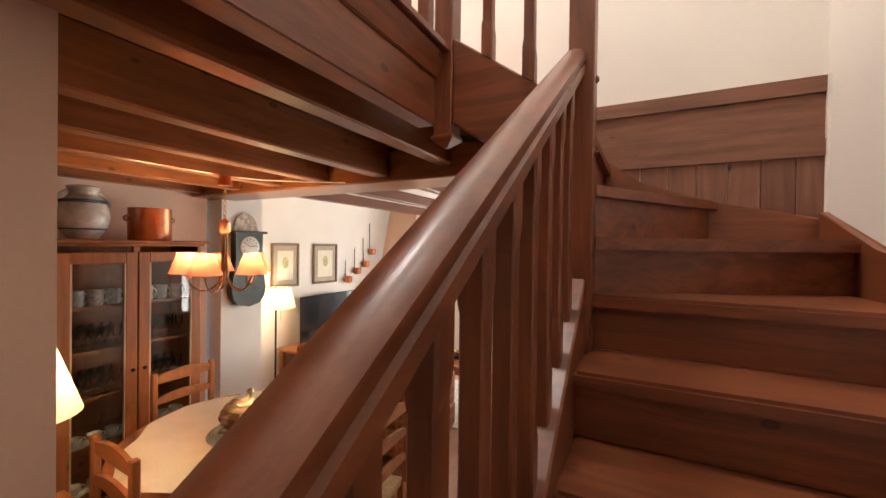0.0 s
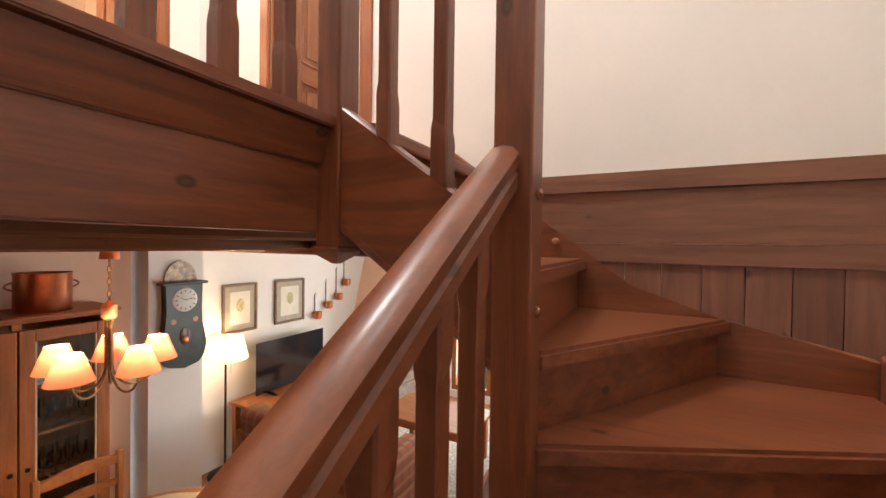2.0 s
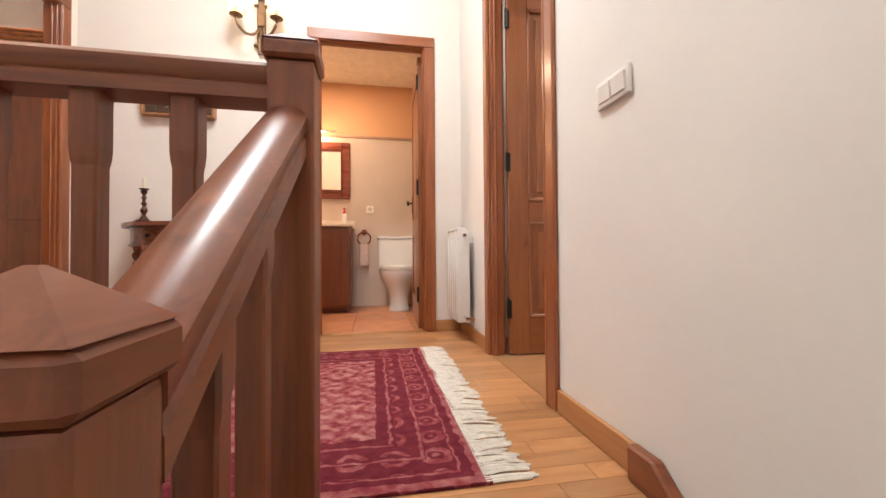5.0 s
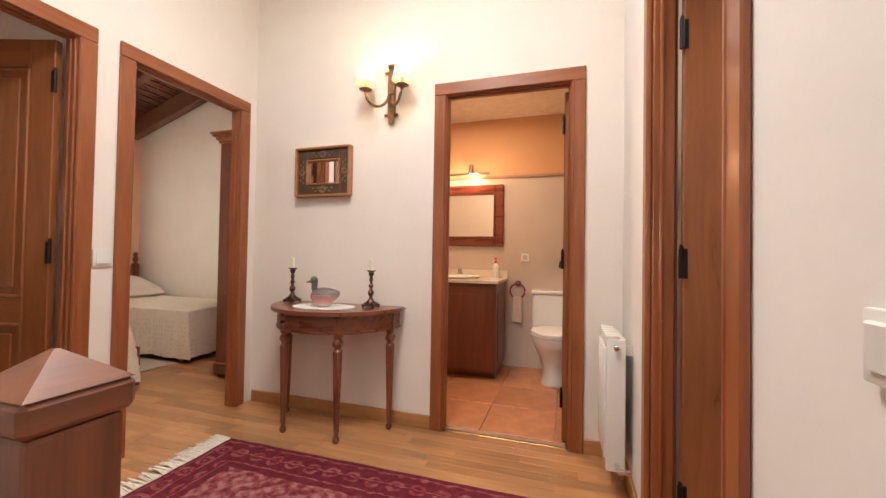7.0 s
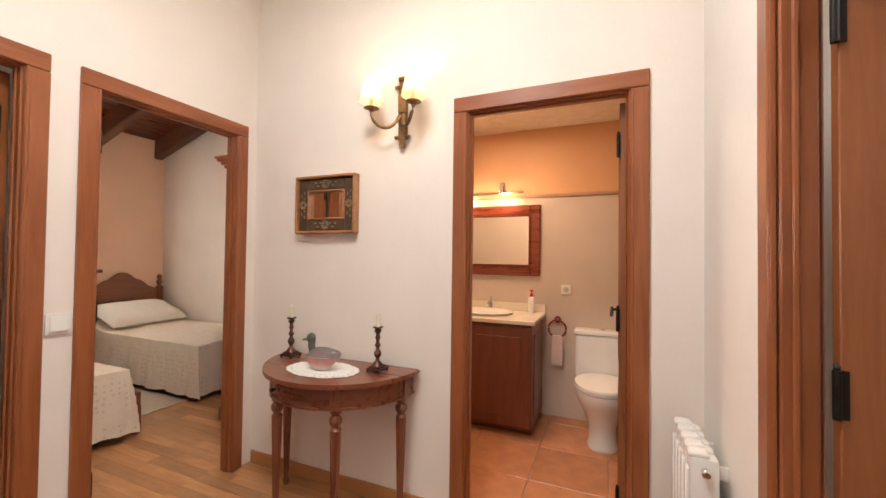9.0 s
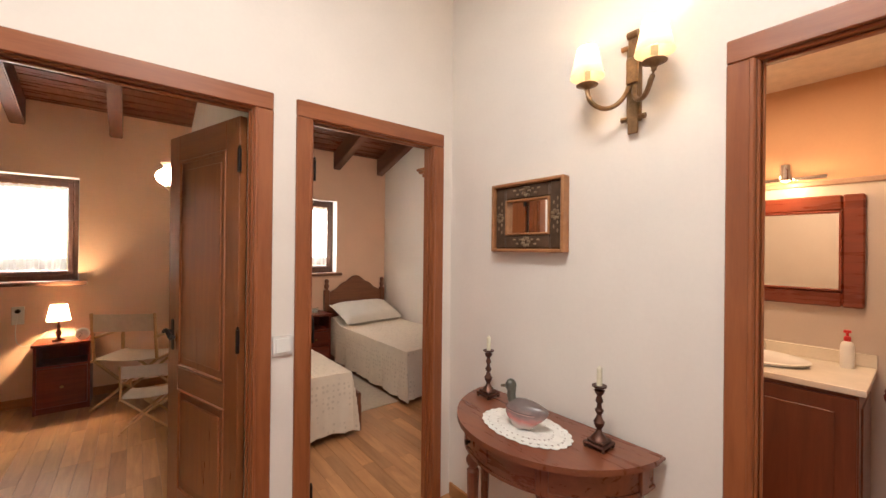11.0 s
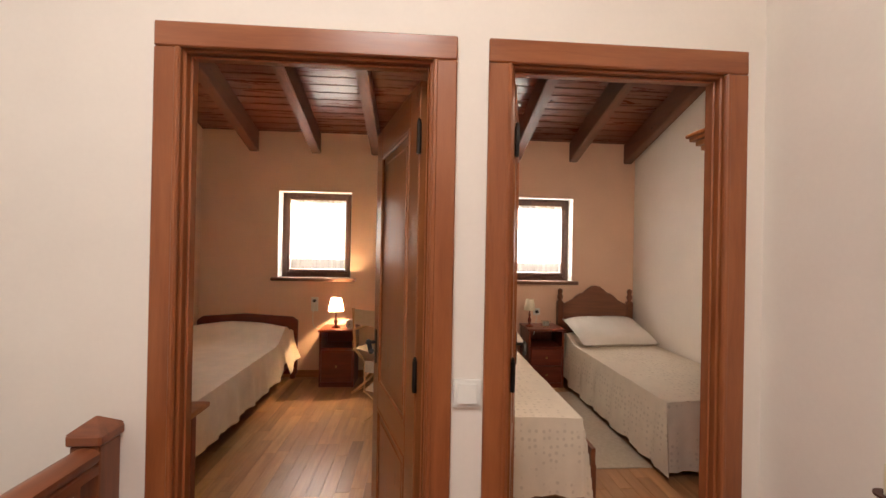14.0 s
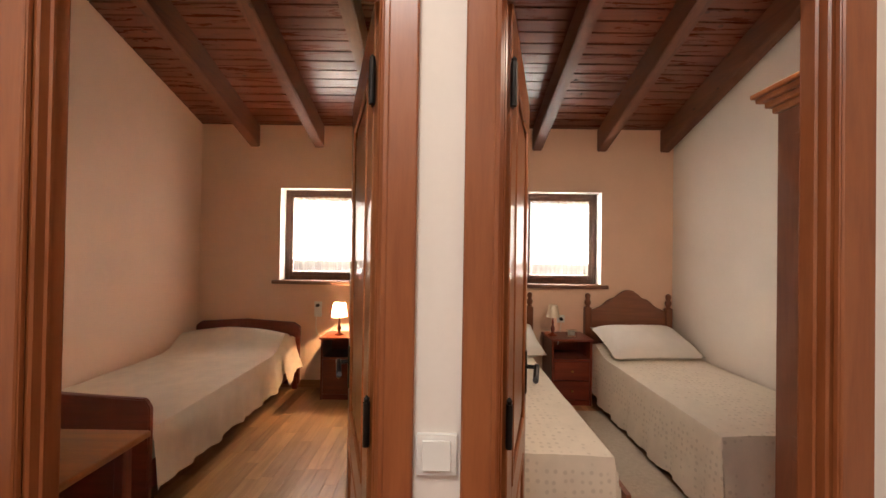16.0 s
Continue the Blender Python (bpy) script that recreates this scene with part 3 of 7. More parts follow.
def railing(name, label, p, q, bal, low, along):
    t = thing(name, label, "railing", "stair railings", ((p[0] + q[0]) / 2, (p[1] + q[1]) / 2, low((p[0] if along == "x" else p[1]))), "structure")
    i = 1 if along == "y" else 0
    slope = (q[2] - p[2]) / (q[i] - p[i])
    rail = sweep(bmesh.new(), [p, q], RAIL)
    for v in rail.verts:   # both ends cut upright, flush with the posts
        end = p[i] if abs(v.co[i] - p[i]) < abs(v.co[i] - q[i]) else q[i]
        v.co.z += slope * (end - v.co[i])
        v.co[i] = end
    part("handrail", rail, stair_wood(along), t, "polished brown wooden handrail", smooth=True)
    for b in bal:
        zt = p[2] + slope * (b - p[i]) - 0.03
        f = (b - p[i]) / (q[i] - p[i])
        x, y = (p[0] + (q[0] - p[0]) * f, b) if along == "y" else (b, p[1])
        part("baluster", baluster(x, y, low(b), zt, along, slope), stair_wood("z"), t)
    adopt(t)
    return t
RS, RZ = 0.655, -0.13
railing("stair_railing", "brown pine railing along the lower stair flight", (2.41, -0.7, RZ + RS * (-0.7 - 1.63) - 0.02), (2.41, 1.63, RZ - 0.02), [1.465 - 0.135 * i for i in range(15)], lambda b: nose(b) + 0.06, "y")
railing("stair_railing", "short brown pine railing beside the upper steps", (2.393, 1.650, 0.44), (1.951, 1.662, 0.757), [2.092, 2.249], lambda b: 0.036 - 0.724 * (b - 1.951), "x")
railing("landing_railing", "brown pine railing round the landing edge", (1.918, 0.079, 0.862), (1.91, 1.629, 0.85), [1.49 - 0.15 * i for i in range(10)], lambda b: 0.008, "y")

# ---- doors, windows, trim ----
ORIGIN = Vector((0, 0, 0))
def casing(name, label, along, c, a0, a1, depth, sign):
    """Door lining with architraves both sides; c: wall face on the hall side, sign: the way out of the wall there."""
    t = thing(name, label, "door frame", at=((a0 + a1) / 2, c, 0) if along == "x" else (c, (a0 + a1) / 2, 0), kind="structure")
    W, TH, H = 0.075, 0.018, 2.035
    def bx(u0, u1, w0, w1, z0, z1, bev=0.004):
        w0, w1 = sorted((c + sign * w0, c + sign * w1))
        return B(u0, u1, w0, w1, z0, z1, bev=bev) if along == "x" else B(w0, w1, u0, u1, z0, z1, bev=bev)
    g = along
    for side, (s0, s1) in (("hall", (0.001, TH)), ("room", (-depth - 0.010, -depth - 0.001))):
        part("architrave", bx(a0 - W, a0, s0, s1, 0, H), door_wood("z"), t)
        part("architrave", bx(a1, a1 + W, s0, s1, 0, H), door_wood("z"), t)
        part("architrave", bx(a0 - W, a1 + W, s0, s1, H + 0.001, H + W), door_wood(g), t)
        if side == "hall":
            part("moulding", bx(a0 - 0.016, a0 - 0.002, s0 + 0.004 * (1 if s0 > 0 else -1), s1 + 0.003 * (1 if s0 > 0 else 0), 0, H, 0.003), door_wood("z"), t)
            part("moulding", bx(a1 + 0.002, a1 + 0.016, s0 + 0.004 * (1 if s0 > 0 else -1), s1 + 0.003 * (1 if s0 > 0 else 0), 0, H, 0.003), door_wood("z"), t)
    part("jamb", bx(a0 - 0.009, a0 + 0.007, -depth, 0.0, 0, H), door_wood("z"), t)
    part("jamb", bx(a1 - 0.007, a1 + 0.009, -depth, 0.0, 0, H), door_wood("z"), t)
    part("head", bx(a0 - 0.009, a1 + 0.009, -depth, 0.0, H - 0.007, H + 0.009), door_wood(g), t)
    part("stop", bx(a0 + 0.007, a0 + 0.015, -depth + 0.036, -0.02, 0, H - 0.007), door_wood("z"), t)
    part("stop", bx(a1 - 0.015, a1 - 0.007, -depth + 0.036, -0.02, 0, H - 0.007), door_wood("z"), t)
    part("stop", bx(a0 + 0.015, a1 - 0.015, -depth + 0.036, -0.02, H - 0.015, H - 0.007), door_wood(g), t)
    adopt(t)
    return t


def leaf(name, label, width, m, flip=1):
    """A panelled door leaf, hinged at its own origin, width along local +x, face +-y."""
    t = thing(name, label, "door", "panelled inner doors")
    t.matrix_world = m
    bpy.context.view_layer.update()
    T, H = 0.035, 2.015
    D = lambda a: wood("door_leaf", (0.19, 0.058, 0.017), (0.33, 0.115, 0.036), a, 0.27, False, 0.0, 0.3)
    st = 0.115
    for x0, x1 in ((0.003, st), (width - st, width - 0.003)):
        part("stile", B(x0, x1, -T / 2, T / 2, 0.008, H, bev=0.003), D("z"), t)
    for z0, z1 in ((0.008, 0.20), (0.72, 0.83), (H - 0.13, H)):
        part("rail", B(st, width - st, -T / 2, T / 2, z0, z1, bev=0.003), D("x"), t)
    for z0, z1 in ((0.20, 0.72), (0.83, H - 0.13)):
        pn = part("panel", B(st, width - st, -0.008, 0.008, z0, z1), D("z"), t)
        for s in (-1, 1):
            part("raised_field", B(st + 0.05, width - st - 0.05, s * 0.008, s * 0.014, z0 + 0.05, z1 - 0.05, bev=0.004), D("z"), pn)
            bm = bmesh.new()
            for a, b, c, d in ((st, st + 0.018, z0, z1), (width - st - 0.018, width - st, z0, z1), (st, width - st, z0, z0 + 0.018), (st, width - st, z1 - 0.018, z1)):
                box(bm, a, b, s * 0.008, s * 0.021, c, d, bev=0.005)
            part("bead", bm, D("z"), pn)
    for s in (-1, 1):
        bm = B(width - 0.075, width - 0.045, s * T / 2, s * (T / 2 + 0.006), 0.91, 1.07, bev=0.004)
        tube(bm, [(width - 0.06, s * T / 2, 1.01), (width - 0.06, s * 0.06, 1.01)], 0.008)
        tube(bm, arc(lambda u: (width - 0.06 - 0.11 * u, s * 0.06, 1.01 + 0.014 * math.sin(u * 6.28) - 0.012 * u), 10), 0.010)
        part("handle", bm, IRON, t, "black iron lever handle", smooth=True)
    for z in (0.25, 1.04, 1.82):
        bm = lathe(bmesh.new(), [(0.008, -0.05), (0.008, 0.05)], (-0.004, flip * (T / 2 + 0.004), z), 10)
        lathe(bm, [(0.005, 0.05), (0.007, 0.058), (0.001, 0.066)], (-0.004, flip * (T / 2 + 0.004), z), 8)
        box(bm, -0.002, 0.016, flip * T / 2, flip * (T / 2 + 0.003), z - 0.05, z + 0.05)
        part("hinge", bm, IRON, t, "black hinge", smooth=True)
    return t


casing("door_frame_1", "reddish-brown wooden door frame of the first bedroom", "x", 0.0, 1.084, 1.822, 0.07, 1)
casing("door_frame_2", "reddish-brown wooden door frame of the second bedroom", "x", 0.0, 0.146, 0.836, 0.07, 1)
casing("door_frame_3", "reddish-brown wooden door frame of the bathroom", "y", 0.0, 1.446, 2.172, 0.07, 1)
casing("door_frame_4", "reddish-brown wooden door frame beside the radiator", "x", YW, 0.725, 1.43, 0.07, -1)
leaf("door_1", "brown panelled bedroom door standing open", 0.69, pose(1.103, -0.085, 0, 0, 0, -72.5), 1)
leaf("door_2", "brown panelled bedroom door standing open beside the bed", 0.655, pose(0.817, -0.085, 0, 0, 0, -105.5), -1)
leaf("door_3", "brown panelled bathroom door standing open", 0.69, pose(-0.085, 2.152, 0, 0, 0, 178.0), 1)
leaf("door_4", "orange-brown panelled door standing open beside the radiator", 0.62, pose(0.746, YW + 0.085, 0, 0, 0, 88.0), -1)

# skirting boards
SK = wood("skirting_oak", (0.34, 0.15, 0.05), (0.52, 0.26, 0.10), "x", 0.35, False)
SKY = wood("skirting_oak", (0.34, 0.15, 0.05), (0.52, 0.26, 0.10), "y", 0.35, False)
def skirt(x0, x1, y0, y1, m):
    structure(part("baseboard", B(x0, x1, y0, y1, 0.0, 0.08, bev=0.004), m), "orange-brown wooden skirting board", "skirting")
skirt(0.0, 0.014, 0.02, 1.369, SKY)
skirt(0.0, 0.014, 2.249, YW, SKY)
skirt(0.016, 0.648, YW - 0.014, YW, SK)
skirt(1.507, 1.905, YW - 0.014, YW, SK)
skirt(0.913, 1.007, 0.0, 0.014, SK)
skirt(1.9, 1.972, 0.0, 0.014, SK)
skirt(1.0, 3.5, YB, YB + 0.014, SK)
skirt(3.516, 3.53, YB, -0.12, SKY)
skirt(-1.43, 0.9, YB, YB + 0.014, SK)
skirt(-1.43, -1.416, YB, -0.12, SKY)

# boarding above the winders
ORIGIN = STAIR_SIDE
panel = thing("wall_panelling", "dull brown pine boarding with a cap rail on the stair wall", "panelling", at=(2.8, YW, -0.9), kind="structure")
PW = lambda a: wood("panel_pine", (0.12, 0.046, 0.025), (0.28, 0.125, 0.072), a, 0.5, True)
part("cap_rail", prism(bmesh.new(), [(2.062, -0.052), (XR - 0.001, -0.052), (XR - 0.001, -0.119), (2.145, -0.119)], "xz", YW - 0.030, YW - 0.001), PW("x"), panel)
part("plank", prism(bmesh.new(), [(2.145, -0.121), (XR - 0.001, -0.121), (XR - 0.001, -0.311), (2.385, -0.311)], "xz", YW - 0.016, YW - 0.001), PW("x"), panel)
part("rail", prism(bmesh.new(), [(2.39, -0.312), (XR - 0.001, -0.312), (XR - 0.001, -0.381), (2.48, -0.381)], "xz", YW - 0.026, YW - 0.001), PW("x"), panel)
x = 2.48
while x < 3.27:
    x2 = min(x + 0.118, XR - 0.001)
    part("board", prism(bmesh.new(), [(x + 0.0015, -0.382), (x2 - 0.0015, -0.382), (x2 - 0.0015, -0.80), (x + 0.0015, -0.80)], "xz", YW - 0.016, YW - 0.001), wood("panel_board", (0.12, 0.048, 0.028), (0.27, 0.122, 0.075), "z", 0.5, True, 0.14), panel)
    x = x2
adopt(panel)
structure(part("trim", B(XR - 0.012, XR - 0.001, YW - 0.036, YW - 0.001, -0.62, -0.05), WHITEP), "painted wall corner beside the boarding", "trim")

# bedroom windows with sheer curtains
ORIGIN = Vector((0, 0, 0))
WF = wood("window_frame_wood", (0.055, 0.022, 0.012), (0.12, 0.05, 0.026), "z", 0.4, False)
def bedroom_window(name, x0, x1, z0, z1):
    t = thing(name, "small dark-framed window in a deep white reveal", "window", "bedroom windows", ((x0 + x1) / 2, YB, z0), "structure")
    y = YB - 0.14
    bm = bmesh.new()
    part("frame", box(box(box(box(bm, x0, x0 + 0.05, y - 0.06, y, z0, z1, bev=0.005), x1 - 0.05, x1, y - 0.06, y, z0, z1, bev=0.005), x0 + 0.05, x1 - 0.05, y - 0.06, y, z0, z0 + 0.05, bev=0.005), x0 + 0.05, x1 - 0.05, y - 0.06, y, z1 - 0.05, z1, bev=0.005), WF, t)
    for a, b, c, d in ((x0 + 0.05, x0 + 0.09, z0 + 0.05, z1 - 0.05), (x1 - 0.09, x1 - 0.05, z0 + 0.05, z1 - 0.05), (x0 + 0.09, x1 - 0.09, z0 + 0.05, z0 + 0.09), (x0 + 0.09, x1 - 0.09, z1 - 0.09, z1 - 0.05)):
        part("sash", B(a, b, y - 0.04, y + 0.006, c, d, bev=0.004), WF, t)
    g = part("pane", B(x0 + 0.09, x1 - 0.09, y - 0.022, y - 0.018, z0 + 0.09, z1 - 0.09), GLASS, t)
    g.visible_shadow = False
    rv = bmesh.new()
    box(rv, x0 - 0.001, x0 + 0.004, y, YB - 0.001, z0, z1)
    box(rv, x1 - 0.004, x1 + 0.001, y, YB - 0.001, z0, z1)
    box(rv, x0, x1, y, YB - 0.001, z1 - 0.004, z1 + 0.001)
    part("reveal", rv, WHITEP, t, "white painted reveal")
    part("sill", B(x0 - 0.06, x1 + 0.06, y, YB + 0.05, z0 - 0.035, z0 + 0.002, bev=0.006), wood("sill_wood", (0.13, 0.055, 0.03), (0.24, 0.11, 0.06), "x", 0.4, False), t)
    adopt(t)
    bm = bmesh.new()
    a0, a1, n = x0 + 0.10, x1 - 0.10, 60
    rows = []
    for j in range(9):
        v = j / 8
        rows.append([bm.verts.new((a0 + (a1 - a0) * i / n, y + 0.02 + 0.008 * math.sin(i * 0.9 + 0.6 * math.sin(3 * v)) + 0.004 * math.sin(i * 2.3 + v), z1 - 0.085 - (z1 - z0 - 0.19) * v + 0.004 * v * math.sin(i * 0.8))) for i in range(n + 1)])
    for r, s in zip(rows, rows[1:]):
        for i in range(n):
            bm.faces.new((r[i], r[i + 1], s[i + 1], s[i]))
    c = thing("curtain", "white sheer gathered curtain with a lace hem", "curtain", "bedroom curtains", ((x0 + x1) / 2, y + 0.02, z1 - 0.08))
    part("cloth", bm, CURTAIN, c, smooth=True)
    for nm, v0, v1 in (("lace_hem", 0.86, 1.0), ("heading", 0.0, 0.05)):
        hb = bmesh.new()
        hr = []
        for v in (v0, (v0 + v1) / 2, v1):
            hr.append([hb.verts.new((a0 + (a1 - a0) * i / n, y + 0.0235 + 0.008 * math.sin(i * 0.9 + 0.6 * math.sin(3 * v)) + 0.004 * math.sin(i * 2.3 + v), z1 - 0.085 - (z1 - z0 - 0.19) * v + 0.010 * (v == v0 and nm == "lace_hem") * math.sin(i * 1.57))) for i in range(n + 1)])
        for r, s in zip(hr, hr[1:]):
            for i in range(n):
                hb.faces.new((r[i], r[i + 1], s[i + 1], s[i]))
        part(nm, hb, cloth_through("thick_lace", (0.80, 0.77, 0.74), 0.12), c, smooth=True)
    part("rod", tube(bmesh.new(), [(a0 - 0.015, y + 0.02, z1 - 0.086), (a1 + 0.015, y + 0.02, z1 - 0.086)], 0.004), BRASS, c, "thin brass curtain rod", smooth=True)
    adopt(c)
bedroom_window("window_1", *WIN1)
bedroom_window("window_2", *WIN2)

# ---- things of the hall ----
def turned_leg(bm, x, y, z0, z1):
    h = z1 - z0
    lathe(bm, [(0.011, 0), (0.018, 0.02 * h), (0.018, 0.04 * h), (0.010, 0.07 * h), (0.0145, 0.10 * h), (0.0255, 0.78 * h), (0.026, 0.83 * h), (0.017, 0.85 * h), (0.029, 0.885 * h), (0.030, 0.91 * h), (0.018, 0.94 * h), (0.026, 0.96 * h), (0.026, h)], (x, y, z0), 24)
    for v in bm.verts:   # fluting of the tapered shaft
        u = (v.co.z - z0) / h
        k = round(math.atan2(v.co.y - y, v.co.x - x) / (2 * math.pi / 24))
        if 0.09 < u < 0.79 and k % 2:
            v.co.x, v.co.y = x + (v.co.x - x) * 0.86, y + (v.co.y - y) * 0.86
    return bm


CW = lambda a: wood("console_wood", (0.13, 0.036, 0.016), (0.25, 0.08, 0.034), a, 0.25, False, 0.0, 0.4)
CY, CZ = 0.765, 0.735


def half_round(r, n=28):
    return [(0.018 + r * math.sin(math.pi * i / n), CY - r * math.cos(math.pi * i / n)) for i in range(n + 1)]


console = thing("console_table", "half-round reddish wooden console table on turned legs", "table", at=(0.2, CY, 0))
bm = prism(bmesh.new(), half_round(0.44), "xy", CZ - 0.022, CZ)
bmesh.ops.bevel(bm, geom=[e for e in bm.edges if abs(e.verts[0].co.z - e.verts[1].co.z) < 0.001], offset=0.007, segments=2, affect="EDGES")
part("tabletop", bm, CW("y"), console, smooth=True)
part("apron", prism(bmesh.new(), half_round(0.40), "xy", CZ - 0.12, CZ - 0.0225), CW("y"), console, smooth=True)
part("moulding", prism(bmesh.new(), half_round(0.407), "xy", CZ - 0.128, CZ - 0.116), CW("y"), console, smooth=True)
part("moulding", prism(bmesh.new(), half_round(0.405), "xy", CZ - 0.035, CZ - 0.027), CW("y"), console, smooth=True)
bm = bmesh.new()
pts = [(0.018 + 0.406 * math.sin(a), CY - 0.406 * math.cos(a)) for a in [0.85 + 0.08 * i for i in range(9)]]
for p, q in zip(pts, pts[1:]):
    prism(bm, [p, q, (q[0] - 0.012, q[1]), (p[0] - 0.012, p[1])], "xy", CZ - 0.105, CZ - 0.045)
dr = part("drawer", bm, CW("y"), console)
part("knob", lathe(bmesh.new(), [(0.006, 0), (0.005, 0.008), (0.011, 0.014), (0.009, 0.02)], m=pose(0.018 + 0.406 * math.sin(1.17), CY - 0.406 * math.cos(1.17), CZ - 0.075, 0, 90, -23)), IRON, dr, "small dark knob", smooth=True)
for a in (0.14, 1.02, 2.05, 3.0):
    part("leg", turned_leg(bmesh.new(), 0.018 + 0.375 * math.sin(a) + 0.02 * (a < 0.2 or a > 2.9), CY - 0.375 * math.cos(a), 0, CZ - 0.12), CW("z"), console, smooth=True)
    bm = B(-0.022, 0.022, -0.022, 0.022, CZ - 0.13, CZ - 0.03, m=pose(0.018 + 0.387 * math.sin(a) + 0.012 * (a < 0.2 or a > 2.9), CY - 0.387 * math.cos(a), 0, 0, 0, math.degrees(a)), bev=0.003)
    part("block", bm, CW("z"), console)
adopt(console)


def doily(x, y, z):
    bm = bmesh.new()
    n = 96
    mid = bm.verts.new((x, y, z + 0.003))
    rings = []
    for k, r in enumerate((0.35, 0.62, 0.66, 0.86, 0.9, 1.0)):
        ring = []
        for i in range(n):
            a = 2 * math.pi * i / n
            s = 1 + (0.05 * abs(math.sin(a * 12)) if r == 1.0 else 0.015 * math.sin(a * 24))
            ring.append(bm.verts.new((x + 0.125 * r * s * math.cos(a), y + 0.195 * r * s * math.sin(a), z + 0.0025 + (0.0015 if k % 2 else 0) + 0.001 * math.sin(a * 9))))
        rings.append(ring)
    for i in range(n):
        bm.faces.new((mid, rings[0][i], rings[0][(i + 1) % n]))
        for k, (p, q) in enumerate(zip(rings, rings[1:])):
            if k in (1, 3) and i % 3 == 0:
                continue
            bm.faces.new((p[i], p[(i + 1) % n], q[(i + 1) % n], q[i]))
    d = bmesh.ops.extrude_face_region(bm, geom=bm.faces[:])
    bmesh.ops.translate(bm, verts=[v for v in d["geom"] if isinstance(v, bmesh.types.BMVert)], vec=(0, 0, -0.0018))
    ob = part("doily", bm, mat("crochet", (0.82, 0.80, 0.74), 0.9, bump=0.5, scale=60, vary=0.06, fine=400))
    return tagged(ob, "white oval crochet doily on the console table", "doily")


doily(0.24, 0.765, CZ)


def duck(x, y, z, rz):
    t = thing("duck_figure", "grey and pink ceramic duck dish on the doily", "figure", at=(x, y, z))
    m = pose(x, y, z, 0, 0, rz) @ Matrix.Diagonal((0.95, 1.0, 1.08, 1))
    bm = bmesh.new()
    bmesh.ops.create_uvsphere(bm, u_segments=24, v_segments=14, radius=1)
    for v in bm.verts:
        c = v.co.copy()
        tail = max(0, -c.x) ** 2
        v.co = Vector((0.088 * c.x - 0.02 * tail, 0.050 * c.y * (1 - 0.35 * tail), 0.055 + 0.050 * c.z * (1 - 0.3 * tail) + 0.022 * tail))
        if v.co.z < 0.016:
            v.co.z = 0.004
    bmesh.ops.transform(bm, matrix=m, verts=bm.verts)
    pm = bpy.data.materials.new("duck_glaze")
    pm.use_nodes = True
    n, l = pm.node_tree.nodes, pm.node_tree.links
    tc, mp, nz, r = n.new("ShaderNodeTexCoord"), n.new("ShaderNodeSeparateXYZ"), n.new("ShaderNodeTexNoise"), n.new("ShaderNodeValToRGB")
    ad = n.new("ShaderNodeMath")
    ad.operation = "MULTIPLY_ADD"
    l.new(tc.outputs["Generated"], mp.inputs[0])
    l.new(tc.outputs["Generated"], nz.inputs["Vector"])
    nz.inputs["Scale"].default_value = 5
    l.new(nz.outputs["Fac"], ad.inputs[0])
    ad.inputs[1].default_value = 0.35
    l.new(mp.outputs["Z"], ad.inputs[2])
    e = r.color_ramp.elements
    e[0].position, e[0].color = 0.3, (0.62, 0.50, 0.46, 1)
    e[1].position, e[1].color = 0.95, (0.17, 0.135, 0.125, 1)
    q = e.new(0.52)
    q.color = (0.66, 0.24, 0.22, 1)
    q = e.new(0.68)
    q.color = (0.36, 0.24, 0.23, 1)
    l.new(ad.outputs[0], r.inputs[0])
    l.new(r.outputs[0], n["Principled BSDF"].inputs["Base Color"])
    n["Principled BSDF"].inputs["Roughness"].default_value = 0.25
    part("body", bm, pm, t, smooth=True)
    part("lid_rim", sweep(bmesh.new(), [m @ Vector((0.083 * math.cos(a), 0.046 * math.sin(a), 0.066)) for a in [i * math.pi / 16 for i in range(33)]], [(-0.003, -0.003), (0.003, -0.003), (0.003, 0.003), (-0.003, 0.003)]), pm, t)
    g = mat("duck_head_glaze", (0.10, 0.095, 0.075), 0.3, vary=0.2)
    bm = tube(bmesh.new(), [m @ Vector(p) for p in ((0.055, 0, 0.075), (0.066, 0, 0.105), (0.063, 0, 0.135))], 0.018, 12)
    bmesh.ops.create_uvsphere(bm, u_segments=14, v_segments=10, radius=0.024, matrix=m @ pose(0.068, 0, 0.143))
    part("head", bm, g, t, smooth=True)
    part("beak", lathe(bmesh.new(), [(0.012, 0), (0.010, 0.015), (0.008, 0.03), (0.002, 0.036)], seg=10, m=m @ pose(0.085, 0, 0.138, 0, 100) @ Matrix.Diagonal((0.6, 1, 1, 1))), mat("beak", (0.16, 0.13, 0.08), 0.4), t, smooth=True)
    adopt(t)


duck(0.25, 0.772, CZ + 0.004, -80)


